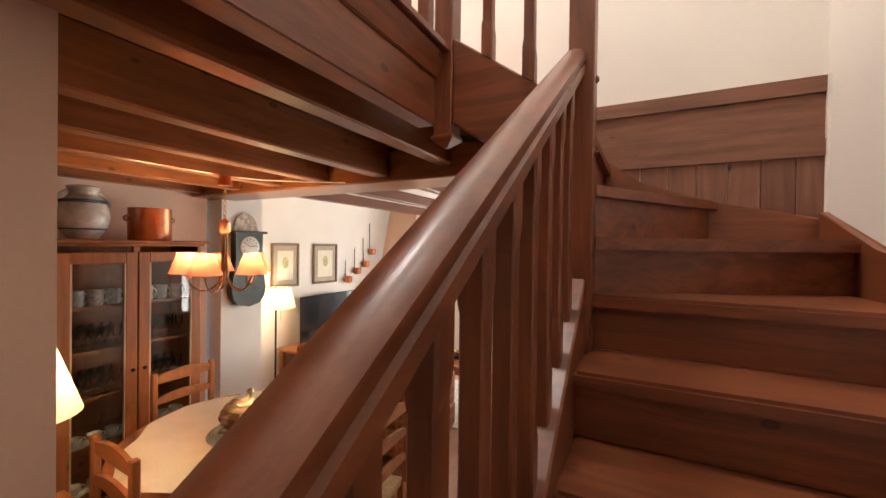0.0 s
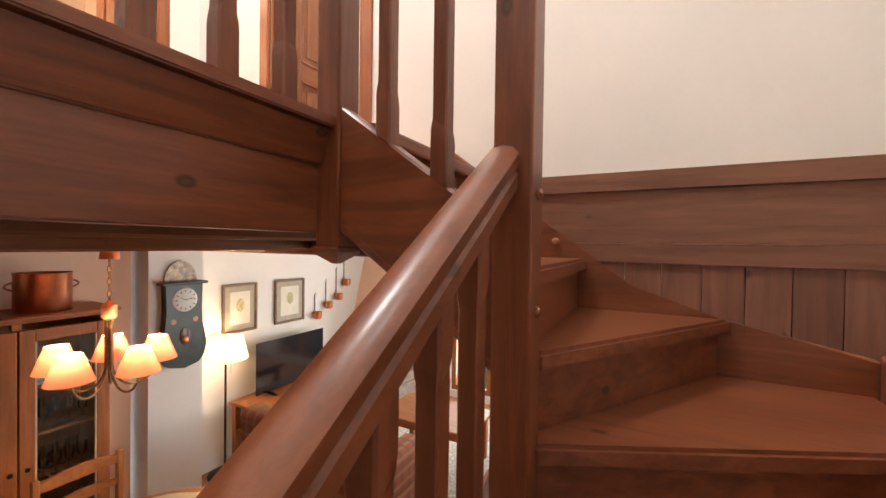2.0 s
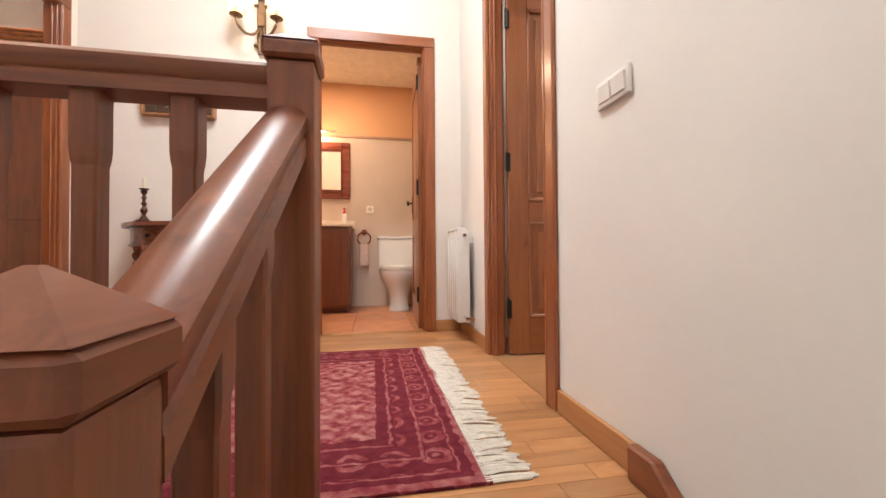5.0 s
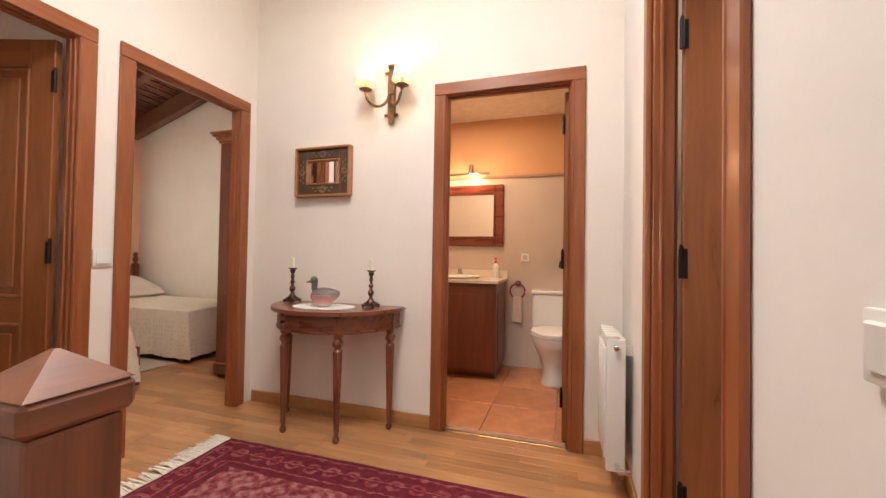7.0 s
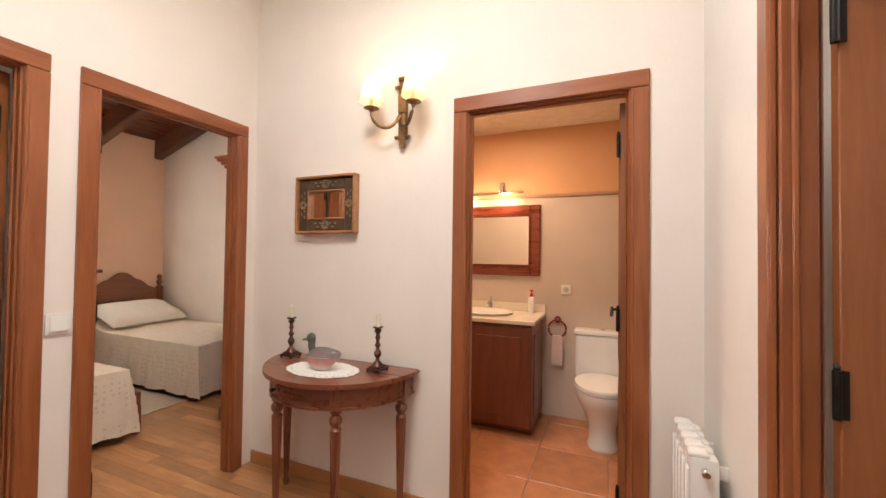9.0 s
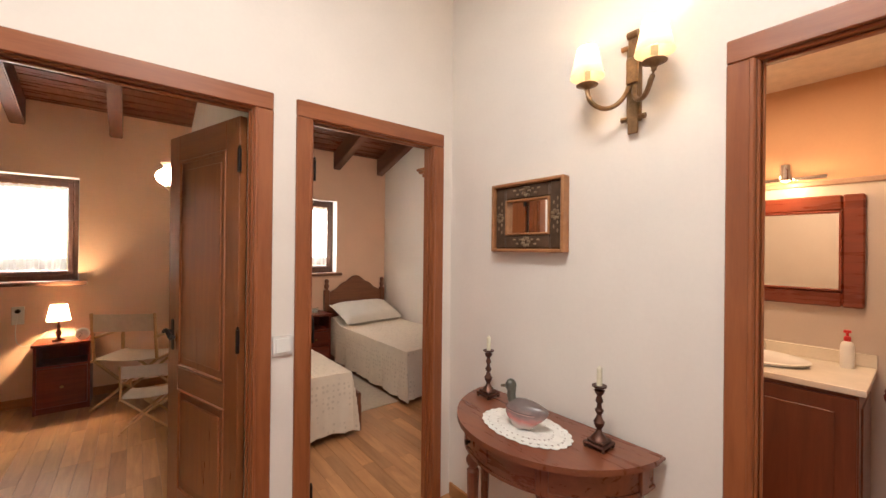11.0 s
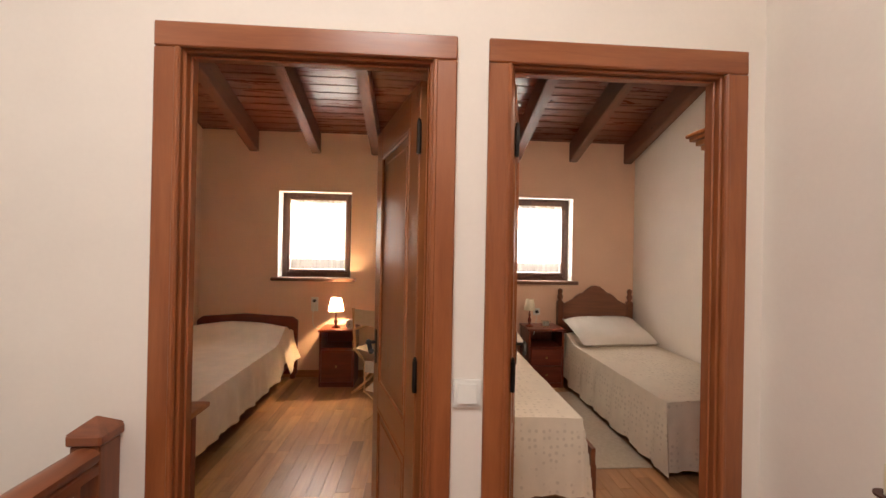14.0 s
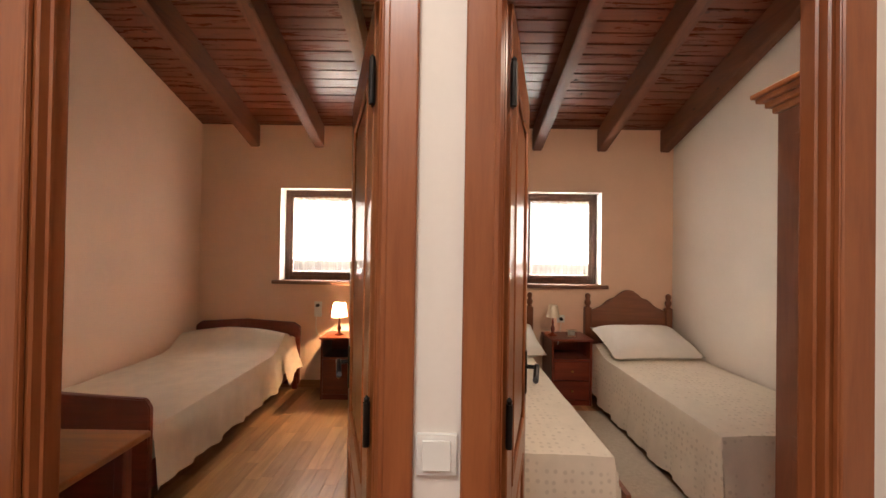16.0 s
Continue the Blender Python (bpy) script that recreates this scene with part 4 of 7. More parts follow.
def candlestick(x, y, z):
    t = thing("candlestick", "dark bronze turned candlestick with a pale candle stub", "candlestick", "candlesticks on the console", (x, y, z))
    m = mat("dark_bronze", (0.10, 0.045, 0.03), 0.35, 0.7, bump=0.1, vary=0.4)
    bm = B(x - 0.042, x + 0.042, y - 0.042, y + 0.042, z + 0.010, z + 0.022, bev=0.004)
    box(bm, x - 0.032, x + 0.032, y - 0.032, y + 0.032, z + 0.022, z + 0.032, bev=0.004)
    part("base", bm, m, t)
    for sx in (-1, 1):
        for sy in (-1, 1):
            part("foot", lathe(bmesh.new(), [(0.004, 0), (0.008, 0.006), (0.006, 0.012)], (x + sx * 0.034, y + sy * 0.034, z), 8), m, t, smooth=True)
    part("stem", lathe(bmesh.new(), [(0.030, 0.032), (0.022, 0.042), (0.012, 0.055), (0.009, 0.066), (0.016, 0.078), (0.020, 0.092), (0.012, 0.106), (0.008, 0.118), (0.013, 0.126), (0.016, 0.134), (0.009, 0.143), (0.008, 0.158), (0.014, 0.166), (0.011, 0.176), (0.008, 0.186), (0.015, 0.196), (0.019, 0.206), (0.012, 0.212), (0.026, 0.219), (0.026, 0.224), (0.012, 0.224), (0.012, 0.222)], (x, y, z), 16), m, t, smooth=True)
    part("candle", lathe(bmesh.new(), [(0.010, 0.22), (0.0095, 0.285), (0.004, 0.29), (0.001, 0.296)], (x, y, z), 12), mat("pale_wax", (0.80, 0.74, 0.56), 0.5), t, "pale yellow candle", smooth=True)
    adopt(t)


candlestick(0.12, 0.44, CZ)
candlestick(0.148, 1.03, CZ)

# framed mirror
mir = thing("wall_mirror", "small mirror in a dark painted frame with gilt flowers", "mirror", at=(0.0, 0.596, 1.42))
Y0, Y1, Zb, Zt = 0.378, 0.803, 1.437, 1.772
GILT = wood("gilt_wood", (0.28, 0.12, 0.045), (0.44, 0.21, 0.085), "y", 0.35, False)
DG = mat("dark_green_paint", (0.085, 0.048, 0.026), 0.55, bump=0.2, scale=20, vary=0.4)


def rect_frame(y0, y1, z0, z1, w, x0, x1, m, parent, name):
    for a, b, c, d in ((y0, y0 + w, z0, z1), (y1 - w, y1, z0, z1), (y0 + w, y1 - w, z0, z0 + w), (y0 + w, y1 - w, z1 - w, z1)):
        part(name, B(x0, x1, a, b, c, d, bev=min(w, x1 - x0) * 0.25), m, parent)


rect_frame(Y0, Y1, Zb, Zt, 0.016, 0.002, 0.05, GILT, mir, "outer_moulding")
rect_frame(Y0 + 0.016, Y1 - 0.016, Zb + 0.016, Zt - 0.016, 0.066, 0.002, 0.032, DG, mir, "frame_board")
rect_frame(Y0 + 0.082, Y1 - 0.082, Zb + 0.082, Zt - 0.082, 0.010, 0.002, 0.036, GILT, mir, "inner_moulding")
part("glass", B(0.004, 0.012, Y0 + 0.09, Y1 - 0.09, Zb + 0.09, Zt - 0.09), MIRROR, mir, "mirror glass")
for cy, cz, sc in ((0.5905, Zb + 0.049, 1), (0.5905, Zt - 0.049, 1), (Y0 + 0.049, 1.605, 0.9), (Y1 - 0.049, 1.605, 0.9)):
    bm = bmesh.new()
    for r, k in ((0.020, 7), (0.011, 5)):
        for i in range(k):
            a = 2 * math.pi * i / k
            bmesh.ops.create_uvsphere(bm, u_segments=8, v_segments=6, radius=r * 0.42 * sc, matrix=Matrix.Translation((0.033, cy + r * sc * math.cos(a), cz + r * sc * math.sin(a))))
    horiz = abs(cz - 1.605) > 0.1
    for s in (-1, 1):
        for j in range(3):
            dy, dz = (s * (0.035 + 0.018 * j), 0.010 * (-1) ** j) if horiz else (0.010 * (-1) ** j, s * (0.035 + 0.018 * j))
            bmesh.ops.create_uvsphere(bm, u_segments=8, v_segments=6, radius=0.007 * sc, matrix=Matrix.Translation((0.033, cy + dy, cz + dz)) @ Matrix.Diagonal((0.5, 1.4 if horiz else 0.7, 0.7 if horiz else 1.4, 1)))
    part("gilt_flower", bm, mat("worn_gilt", (0.27, 0.19, 0.11), 0.55, vary=0.35), mir, smooth=True)
adopt(mir)

# wall sconce
BRONZE = mat("aged_bronze", (0.24, 0.145, 0.07), 0.45, 0.75, bump=0.15, scale=30, vary=0.35)
sc = thing("wall_sconce", "aged bronze wall sconce with two lit cream shades", "wall lamp", at=(0.0, 1.06, 1.88))
SYC = 1.08
bm = B(0.006, 0.014, SYC - 0.028, SYC + 0.028, 1.93, 2.22, bev=0.002)
box(bm, 0.014, 0.024, SYC - 0.019, SYC + 0.019, 1.885, 2.25, bev=0.003)
tube(bm, [(0.02, SYC - 0.02, 2.255), (0.02, SYC + 0.02, 2.255)], 0.015, 10)
tube(bm, [(0.016, SYC - 0.045, 2.215), (0.016, SYC - 0.02, 2.215)], 0.010, 8)
tube(bm, [(0.016, SYC + 0.02, 2.215), (0.016, SYC + 0.045, 2.215)], 0.010, 8)
tube(bm, [(0.016, SYC - 0.045, 1.945), (0.016, SYC - 0.02, 1.945)], 0.010, 8)
tube(bm, [(0.016, SYC + 0.02, 1.945), (0.016, SYC + 0.045, 1.945)], 0.010, 8)
box(bm, 0.02, 0.034, SYC - 0.022, SYC + 0.022, 2.07, 2.17, bev=0.004)
part("back_plate", bm, BRONZE, sc)
for s in (-1, 1):
    ay, az = SYC + s * 0.122, 2.09 + 0.0 * s
    part("arm", tube(bmesh.new(), arc(lambda u: (0.03 + 0.10 * min(1, u * 1.3), SYC + s * (0.012 + 0.11 * (1 - math.cos(u * math.pi)) / 2), 2.07 - 0.085 * math.sin(u * math.pi) - 0.01 * (1 - u)), 14), 0.009, 8), BRONZE, sc, smooth=True)
    part("drip_pan", lathe(bmesh.new(), [(0.010, -0.012), (0.016, -0.004), (0.040, 0.006), (0.037, 0.009), (0.012, 0.004), (0.010, 0.02)], (0.13, ay, 2.07), 18), BRONZE, sc, smooth=True)
    part("candle_tube", lathe(bmesh.new(), [(0.011, 0.0), (0.011, 0.05)], (0.13, ay, 2.078), 12), mat("cream_tube", (0.8, 0.72, 0.52), 0.5), sc, smooth=True)
    part("bulb", lathe(bmesh.new(), [(0.008, 0.0), (0.016, 0.018), (0.012, 0.036), (0.002, 0.05)], (0.13, ay, 2.128), 12), glow("lit_bulb", (1.0, 0.82, 0.55), 6), sc, "lit bulb", smooth=True)
    sh = bmesh.new()
    n = 28
    r0 = [sh.verts.new((0.13 + 0.062 * math.cos(2 * math.pi * i / n), ay + 0.062 * math.sin(2 * math.pi * i / n), 2.105)) for i in range(n)]
    r1 = [sh.verts.new((0.13 + 0.036 * math.cos(2 * math.pi * i / n), ay + 0.036 * math.sin(2 * math.pi * i / n), 2.215)) for i in range(n)]
    for i in range(n):
        sh.faces.new((r0[i], r0[(i + 1) % n], r1[(i + 1) % n], r1[i]))
    part("shade", sh, SHADE, sc, "lit cream shade", smooth=True)
adopt(sc)

# radiator
rad = thing("radiator", "white aluminium column radiator on the wall", "radiator", at=(0.23, YW - 0.06, 0.1))
for i in range(5):
    x = 0.09 + 0.062 * i
    bm = B(x, x + 0.056, YW - 0.115, YW - 0.035, 0.12, 0.70, bev=0.012, seg=2)
    box(bm, x + 0.012, x + 0.044, YW - 0.125, YW - 0.11, 0.17, 0.66, bev=0.005)
    box(bm, x + 0.004, x + 0.052, YW - 0.118, YW - 0.06, 0.695, 0.715, bev=0.006)
    part("column", bm, ENAMEL, rad, smooth=True)
part("valve", tube(bmesh.new(), [(0.40, YW - 0.07, 0.155), (0.45, YW - 0.07, 0.155), (0.45, YW - 0.02, 0.155)], 0.012), CHROME, rad, "chrome valve", smooth=True)
part("air_vent", lathe(bmesh.new(), [(0.013, 0), (0.013, 0.02), (0.009, 0.024)], m=pose(0.40, YW - 0.075, 0.665, 0, 90)), CHROME, rad, "chrome plug", smooth=True)
for x in (0.15, 0.33):
    part("bracket", B(x, x + 0.01, YW - 0.04, YW - 0.001, 0.62, 0.66), ENAMEL, rad)
adopt(rad)

# rug
rugm = bpy.data.materials.new("rug_pile")
rugm.use_nodes = True
n, l = rugm.node_tree.nodes, rugm.node_tree.links
P = n["Principled BSDF"]
P.inputs["Roughness"].default_value = 0.95
P.inputs["Specular IOR Level"].default_value = 0.1
tc = n.new("ShaderNodeTexCoord")
sp = n.new("ShaderNodeSeparateXYZ")
wob, wadd, wsc = n.new("ShaderNodeTexNoise"), n.new("ShaderNodeVectorMath"), n.new("ShaderNodeVectorMath")
wob.inputs["Scale"].default_value, wob.inputs["Detail"].default_value = 22, 3
wsc.operation = "SCALE"
wsc.inputs["Scale"].default_value = 0.03
l.new(tc.outputs["Object"], wob.inputs["Vector"])
l.new(wob.outputs["Color"], wsc.inputs[0])
l.new(tc.outputs["Object"], wadd.inputs[0])
l.new(wsc.outputs[0], wadd.inputs[1])
l.new(wadd.outputs[0], sp.inputs[0])


def M(op, a, b=None, c=None):
    m = n.new("ShaderNodeMath")
    m.operation = op
    for i, v in enumerate((a, b, c)):
        if v is None:
            continue
        if isinstance(v, (int, float)):
            m.inputs[i].default_value = v
        else:
            l.new(v, m.inputs[i])
    return m.outputs[0]


HX, HY = 0.68, 0.86
ax, ay_ = M("ABSOLUTE", sp.outputs["X"]), M("ABSOLUTE", sp.outputs["Y"])
edge = M("MINIMUM", M("SUBTRACT", HX, ax), M("SUBTRACT", HY, ay_))
# worn field of small diamonds, and borders of flowers between guard stripes
nz = n.new("ShaderNodeTexNoise")
nz.inputs["Scale"].default_value, nz.inputs["Detail"].default_value = 30, 9
l.new(tc.outputs["Object"], nz.inputs["Vector"])
du = M("PINGPONG", sp.outputs["X"], 0.07)
dv = M("PINGPONG", sp.outputs["Y"], 0.09)
dia = M("PINGPONG", M("ADD", M("DIVIDE", du, 0.07), M("DIVIDE", dv, 0.09)), 0.5)
field = M("MULTIPLY_ADD", M("GREATER_THAN", dia, 0.3), 0.22, M("MULTIPLY_ADD", nz.outputs["Fac"], 2.0, -0.55))


def stripe(at, half):
    return M("LESS_THAN", M("ABSOLUTE", M("SUBTRACT", edge, at)), half)


bu = M("PINGPONG", sp.outputs["X"], 0.055)
bv = M("PINGPONG", sp.outputs["Y"], 0.055)
blob = M("SQRT", M("ADD", M("MULTIPLY", bu, bu), M("MULTIPLY", bv, bv)))
flower = M("MULTIPLY", M("LESS_THAN", M("PINGPONG", blob, 0.016), 0.010), M("LESS_THAN", blob, 0.04))
bands = M("MAXIMUM", stripe(0.085, 0.032), stripe(0.165, 0.026))
guards = M("MAXIMUM", M("MAXIMUM", stripe(0.125, 0.0045), stripe(0.205, 0.0045)), M("MAXIMUM", stripe(0.045, 0.004), stripe(0.0, 0.014)))
motif = M("ADD", M("MULTIPLY", M("MULTIPLY", flower, bands), 0.42), M("MULTIPLY", guards, 0.5))
border = M("ADD", M("MULTIPLY", motif, M("MULTIPLY_ADD", nz.outputs["Fac"], 1.6, 0.1)), M("MULTIPLY_ADD", nz.outputs["Fac"], 0.5, -0.16))
pat = n.new("ShaderNodeMix")
l.new(M("LESS_THAN", edge, 0.25), pat.inputs[0])
l.new(field, pat.inputs[2])
l.new(border, pat.inputs[3])
r = n.new("ShaderNodeValToRGB")
r.color_ramp.elements[0].position, r.color_ramp.elements[0].color = 0.0, (0.115, 0.013, 0.024, 1)
r.color_ramp.elements[1].position, r.color_ramp.elements[1].color = 0.95, (0.42, 0.20, 0.18, 1)
mid = r.color_ramp.elements.new(0.4)
mid.color = (0.235, 0.045, 0.055, 1)
l.new(pat.outputs[0], r.inputs[0])
l.new(r.outputs[0], P.inputs["Base Color"])
bp = n.new("ShaderNodeBump")
fn = n.new("ShaderNodeTexNoise")
fn.inputs["Scale"].default_value = 350
l.new(tc.outputs["Object"], fn.inputs["Vector"])
l.new(fn.outputs["Fac"], bp.inputs["Height"])
bp.inputs["Strength"].default_value, bp.inputs["Distance"].default_value = 0.6, 0.004
l.new(bp.outputs[0], P.inputs["Normal"])
rug = thing("rug", "worn dark red oriental rug with pale fringes", "rug", at=(1.19, 1.22, 0.0))
bm = bmesh.new()
N1, N2 = 30, 38
vs = [[bm.verts.new((-HX + 2 * HX * i / N1, -HY + 2 * HY * j / N2 + 0.006 * math.sin(i * 0.7), 0.009 + 0.0025 * noise.noise((i * 0.3, j * 0.3, 0)))) for j in range(N2 + 1)] for i in range(N1 + 1)]
for i in range(N1):
    for j in range(N2):
        bm.faces.new((vs[i][j], vs[i + 1][j], vs[i + 1][j + 1], vs[i][j + 1]))
d = bmesh.ops.extrude_face_region(bm, geom=bm.faces[:])
for v in d["geom"]:
    if isinstance(v, bmesh.types.BMVert):
        v.co.z = 0.001
part("carpet", bm, rugm, rug, smooth=True)
FR = mat("fringe_cotton", (0.76, 0.71, 0.62), 0.95, bump=0.4, scale=40, vary=0.15)
for s in (-1, 1):
    bm = bmesh.new()
    rnd = random.Random(4 + s)
    for i in range(150):
        x = -HX + 2 * HX * (i + 0.5) / 150
        k = rnd.uniform(-0.03, 0.03)
        L = rnd.uniform(0.085, 0.13)
        tube(bm, [(x, s * (HY - 0.01), 0.006), (x + k * 0.4, s * (HY + L * 0.5), 0.006 + rnd.uniform(0, 0.006)), (x + k, s * (HY + L), 0.003)], 0.0045, 5)
    ob = part("fringe", bm, FR, rug, "pale knotted fringe")
    ob["kind"] = "stuff"


def switch(name, label, x0, x1, y0, y1, z0, z1, rockers, face):
    """A wall plate whose face looks along -y (face -1) or +y (face 1)."""
    t = thing(name, label, "light switch", "light switches", ((x0 + x1) / 2, y0 if face < 0 else y1, z0))
    part("plate", B(x0, x1, y0, y1, z0, z1, bev=0.004, seg=2), PLASTIC, t, smooth=True)
    w = (x1 - x0 - 0.02) / rockers
    for i in range(rockers):
        yy = (y0 - 0.005, y0 + 0.003) if face < 0 else (y1 - 0.003, y1 + 0.005)
        m = pose((x0 + 0.01 + w * (i + 0.5)), (yy[0] + yy[1]) / 2, (z0 + z1) / 2, 4)
        part("rocker", box(bmesh.new(), -w / 2 + 0.002, w / 2 - 0.002, -0.004, 0.004, -(z1 - z0) / 2 + 0.012, (z1 - z0) / 2 - 0.012, bev=0.002, m=m), PLASTIC, t)
    adopt(t)


switch("light_switch", "white double light switch on the stair wall", 1.766, 1.905, YW - 0.012, YW - 0.001, 0.938, 1.010, 2, -1)
switch("light_switch", "white light switch between the bedroom doors", 0.918, 1.002, 0.001, 0.012, 0.975, 1.06, 1, 1)

# ---- bathroom ----
TRIMW = mat("tile_trim", (0.42, 0.26, 0.17), 0.3, vary=0.15)
structure(part("trim", B(-1.55, -1.535, 0.4, YW - 0.07, 1.825, 1.855, bev=0.004), TRIMW), "brown tile border on the bathroom wall", "trim")
van = thing("vanity_cabinet", "dark reddish wooden vanity cabinet with panelled doors", "cabinet", at=(-1.3, 1.15, 0))
VW = lambda a: wood("vanity_wood", (0.12, 0.032, 0.013), (0.20, 0.056, 0.022), a, 0.3, False, 0.0, 0.2)
part("body", B(-1.545, -1.03, 0.60, 1.585, 0.06, 0.82, bev=0.003), VW("z"), van)
part("plinth", B(-1.54, -1.11, 0.62, 1.57, 0, 0.06), VW("y"), van)
for y0 in (0.61, 1.10):
    dr = part("door", B(-1.03, -1.012, y0, y0 + 0.48, 0.08, 0.80, bev=0.003), VW("z"), van)
    part("panel", B(-1.013, -1.006, y0 + 0.07, y0 + 0.41, 0.15, 0.73, bev=0.003), VW("z"), dr)
part("side_panel", B(-1.50, -1.12, 1.584, 1.592, 0.13, 0.74, bev=0.003), VW("z"), van)
adopt(van)
top = thing("washbasin_top", "cream marble washstand top with an oval basin", "washbasin", at=(-1.3, 1.15, 0.82))
MB = mat("cream_marble", (0.76, 0.68, 0.56), 0.15, bump=0.01, scale=6, vary=0.12)
part("slab", B(-1.548, -1.00, 0.58, 1.61, 0.822, 0.852, bev=0.006, seg=2), MB, top)
part("upstand", B(-1.549, -1.53, 0.58, 1.61, 0.852, 0.92, bev=0.003), MB, top)
bm = lathe(bmesh.new(), [(0.17, 0.0), (0.235, 0.006), (0.25, 0.02), (0.235, 0.024), (0.20, 0.012), (0.15, 0.004), (0.05, 0.002)], (0, 0, 0), 32)
bmesh.ops.transform(bm, matrix=pose(-1.27, 1.15, 0.852) @ Matrix.Diagonal((0.72, 1, 1, 1)), verts=bm.verts)
part("basin", bm, ENAMEL, top, "white oval basin", smooth=True)
bm = lathe(bmesh.new(), [(0.022, 0), (0.02, 0.05), (0.016, 0.07), (0.001, 0.08)], (-1.48, 1.15, 0.852), 14)
tube(bm, [(-1.48, 1.15, 0.91), (-1.42, 1.15, 0.925), (-1.37, 1.15, 0.905)], 0.009)
tube(bm, [(-1.48, 1.15, 0.93), (-1.49, 1.15, 0.97)], 0.006)
part("tap", bm, CHROME, top, "chrome mixer tap", smooth=True)
adopt(top)
bot = thing("soap_bottle", "white pump bottle with a red cap", "bottle", at=(-1.44, 1.51, 0.852))
part("bottle", lathe(bmesh.new(), [(0.026, 0), (0.028, 0.01), (0.028, 0.11), (0.022, 0.13), (0.012, 0.138)], (-1.44, 1.51, 0.852), 18), PLASTIC, bot, smooth=True)
part("pump", lathe(bmesh.new(), [(0.014, 0.138), (0.014, 0.16), (0.006, 0.165), (0.006, 0.18), (0.016, 0.182), (0.014, 0.195)], (-1.44, 1.51, 0.852), 14), mat("red_plastic", (0.62, 0.03, 0.03), 0.35), bot, "red pump cap", smooth=True)
adopt(bot)
bmr = thing("bathroom_mirror", "wall mirror in a red-brown wooden frame", "mirror", at=(-1.55, 1.15, 1.16))
RW = wood("mirror_frame_red", (0.12, 0.022, 0.010), (0.22, 0.048, 0.020), "y", 0.25, False)
rect_frame(0.69, 1.565, 1.155, 1.765, 0.085, -1.549, -1.515, RW, bmr, "frame_rail")
rect_frame(0.775, 1.48, 1.24, 1.68, 0.012, -1.549, -1.508, RW, bmr, "inner_bead")
part("glass", B(-1.548, -1.535, 0.78, 1.475, 1.245, 1.675), MIRROR, bmr, "mirror glass")
adopt(bmr)
sp_ = thing("spot_lamp", "metal spotlight bar with two lit spots above the mirror", "lamp", at=(-1.55, 1.15, 1.84))
part("bar", tube(bmesh.new(), [(-1.52, 0.8, 1.875), (-1.52, 1.42, 1.875)], 0.012), CHROME, sp_, smooth=True)
for y0 in (0.91, 1.26):
    part("spot", lathe(bmesh.new(), [(0.014, 0.092), (0.026, 0.085), (0.031, 0.0), (0.028, -0.004), (0.025, 0.01)], (-1.43, y0, 1.86), 20), CHROME, sp_, smooth=True)
    part("lens", lathe(bmesh.new(), [(0.024, 0.004), (0.018, -0.008), (0.006, -0.012)], (-1.43, y0, 1.862), 16), glow("lit_spot", (1.0, 0.85, 0.6), 8), sp_, "lit lens", smooth=True)
    part("arm", tube(bmesh.new(), [(-1.52, y0, 1.875), (-1.43, y0, 1.905)], 0.006), CHROME, sp_, smooth=True)
adopt(sp_)

toi = thing("toilet", "white close-coupled toilet with a closed lid", "toilet", at=(-1.15, 2.06, 0))
TY = 2.06
part("tank", B(-1.548, -1.375, TY - 0.20, TY + 0.20, 0.39, 0.72, bev=0.025, seg=3), ENAMEL, toi, smooth=True)
part("tank_lid", B(-1.549, -1.365, TY - 0.21, TY + 0.21, 0.722, 0.752, bev=0.01, seg=2), ENAMEL, toi, smooth=True)
part("flush_button", lathe(bmesh.new(), [(0.022, 0), (0.022, 0.006), (0.018, 0.009)], (-1.46, TY, 0.752), 16), CHROME, toi, "chrome push button", smooth=True)


def oval(cx, cy, rx_f, rx_b, ry, z0, prof):
    bm = bmesh.new()
    rings = []
    for s, z in prof:
        rings.append([bm.verts.new((cx + (rx_f if math.cos(a) > 0 else rx_b) * s * math.cos(a), cy + ry * s * math.sin(a), z0 + z)) for a in [2 * math.pi * i / 32 for i in range(32)]])
    for p, q in zip(rings, rings[1:]):
        for i in range(32):
            bm.faces.new((p[i], p[(i + 1) % 32], q[(i + 1) % 32], q[i]))
    bm.faces.new(rings[0][::-1])
    bm.faces.new(rings[-1])
    return bm


part("bowl", oval(-1.16, TY, 0.24, 0.22, 0.185, 0.0, [(0.55, 0), (0.57, 0.02), (0.5, 0.05), (0.5, 0.14), (0.62, 0.22), (0.88, 0.31), (1.0, 0.37), (1.0, 0.40)]), ENAMEL, toi, smooth=True)
part("seat", oval(-1.16, TY, 0.245, 0.215, 0.19, 0.402, [(0.98, 0), (1.0, 0.008), (1.0, 0.016), (0.97, 0.02)]), PLASTIC, toi, smooth=True)
part("lid", oval(-1.16, TY, 0.245, 0.215, 0.19, 0.424, [(0.99, 0), (1.0, 0.006), (0.98, 0.018), (0.85, 0.024)]), PLASTIC, toi, smooth=True)
adopt(toi)
tr = thing("towel_ring", "dark wooden towel ring with a folded pale towel", "towel ring", at=(-1.55, 1.74, 0.8))
part("rose", lathe(bmesh.new(), [(0.03, 0), (0.028, 0.012), (0.012, 0.02), (0.01, 0.05)], m=pose(-1.549, 1.71, 0.80, 0, 90)), red_wood("z"), tr, smooth=True)
part("ring", tube(bmesh.new(), [(-1.505, 1.71 + 0.07 * math.sin(a), 0.73 + 0.07 * math.cos(a)) for a in [2 * math.pi * i / 24 for i in range(25)]], 0.008), red_wood("z"), tr, smooth=True)
adopt(tr)
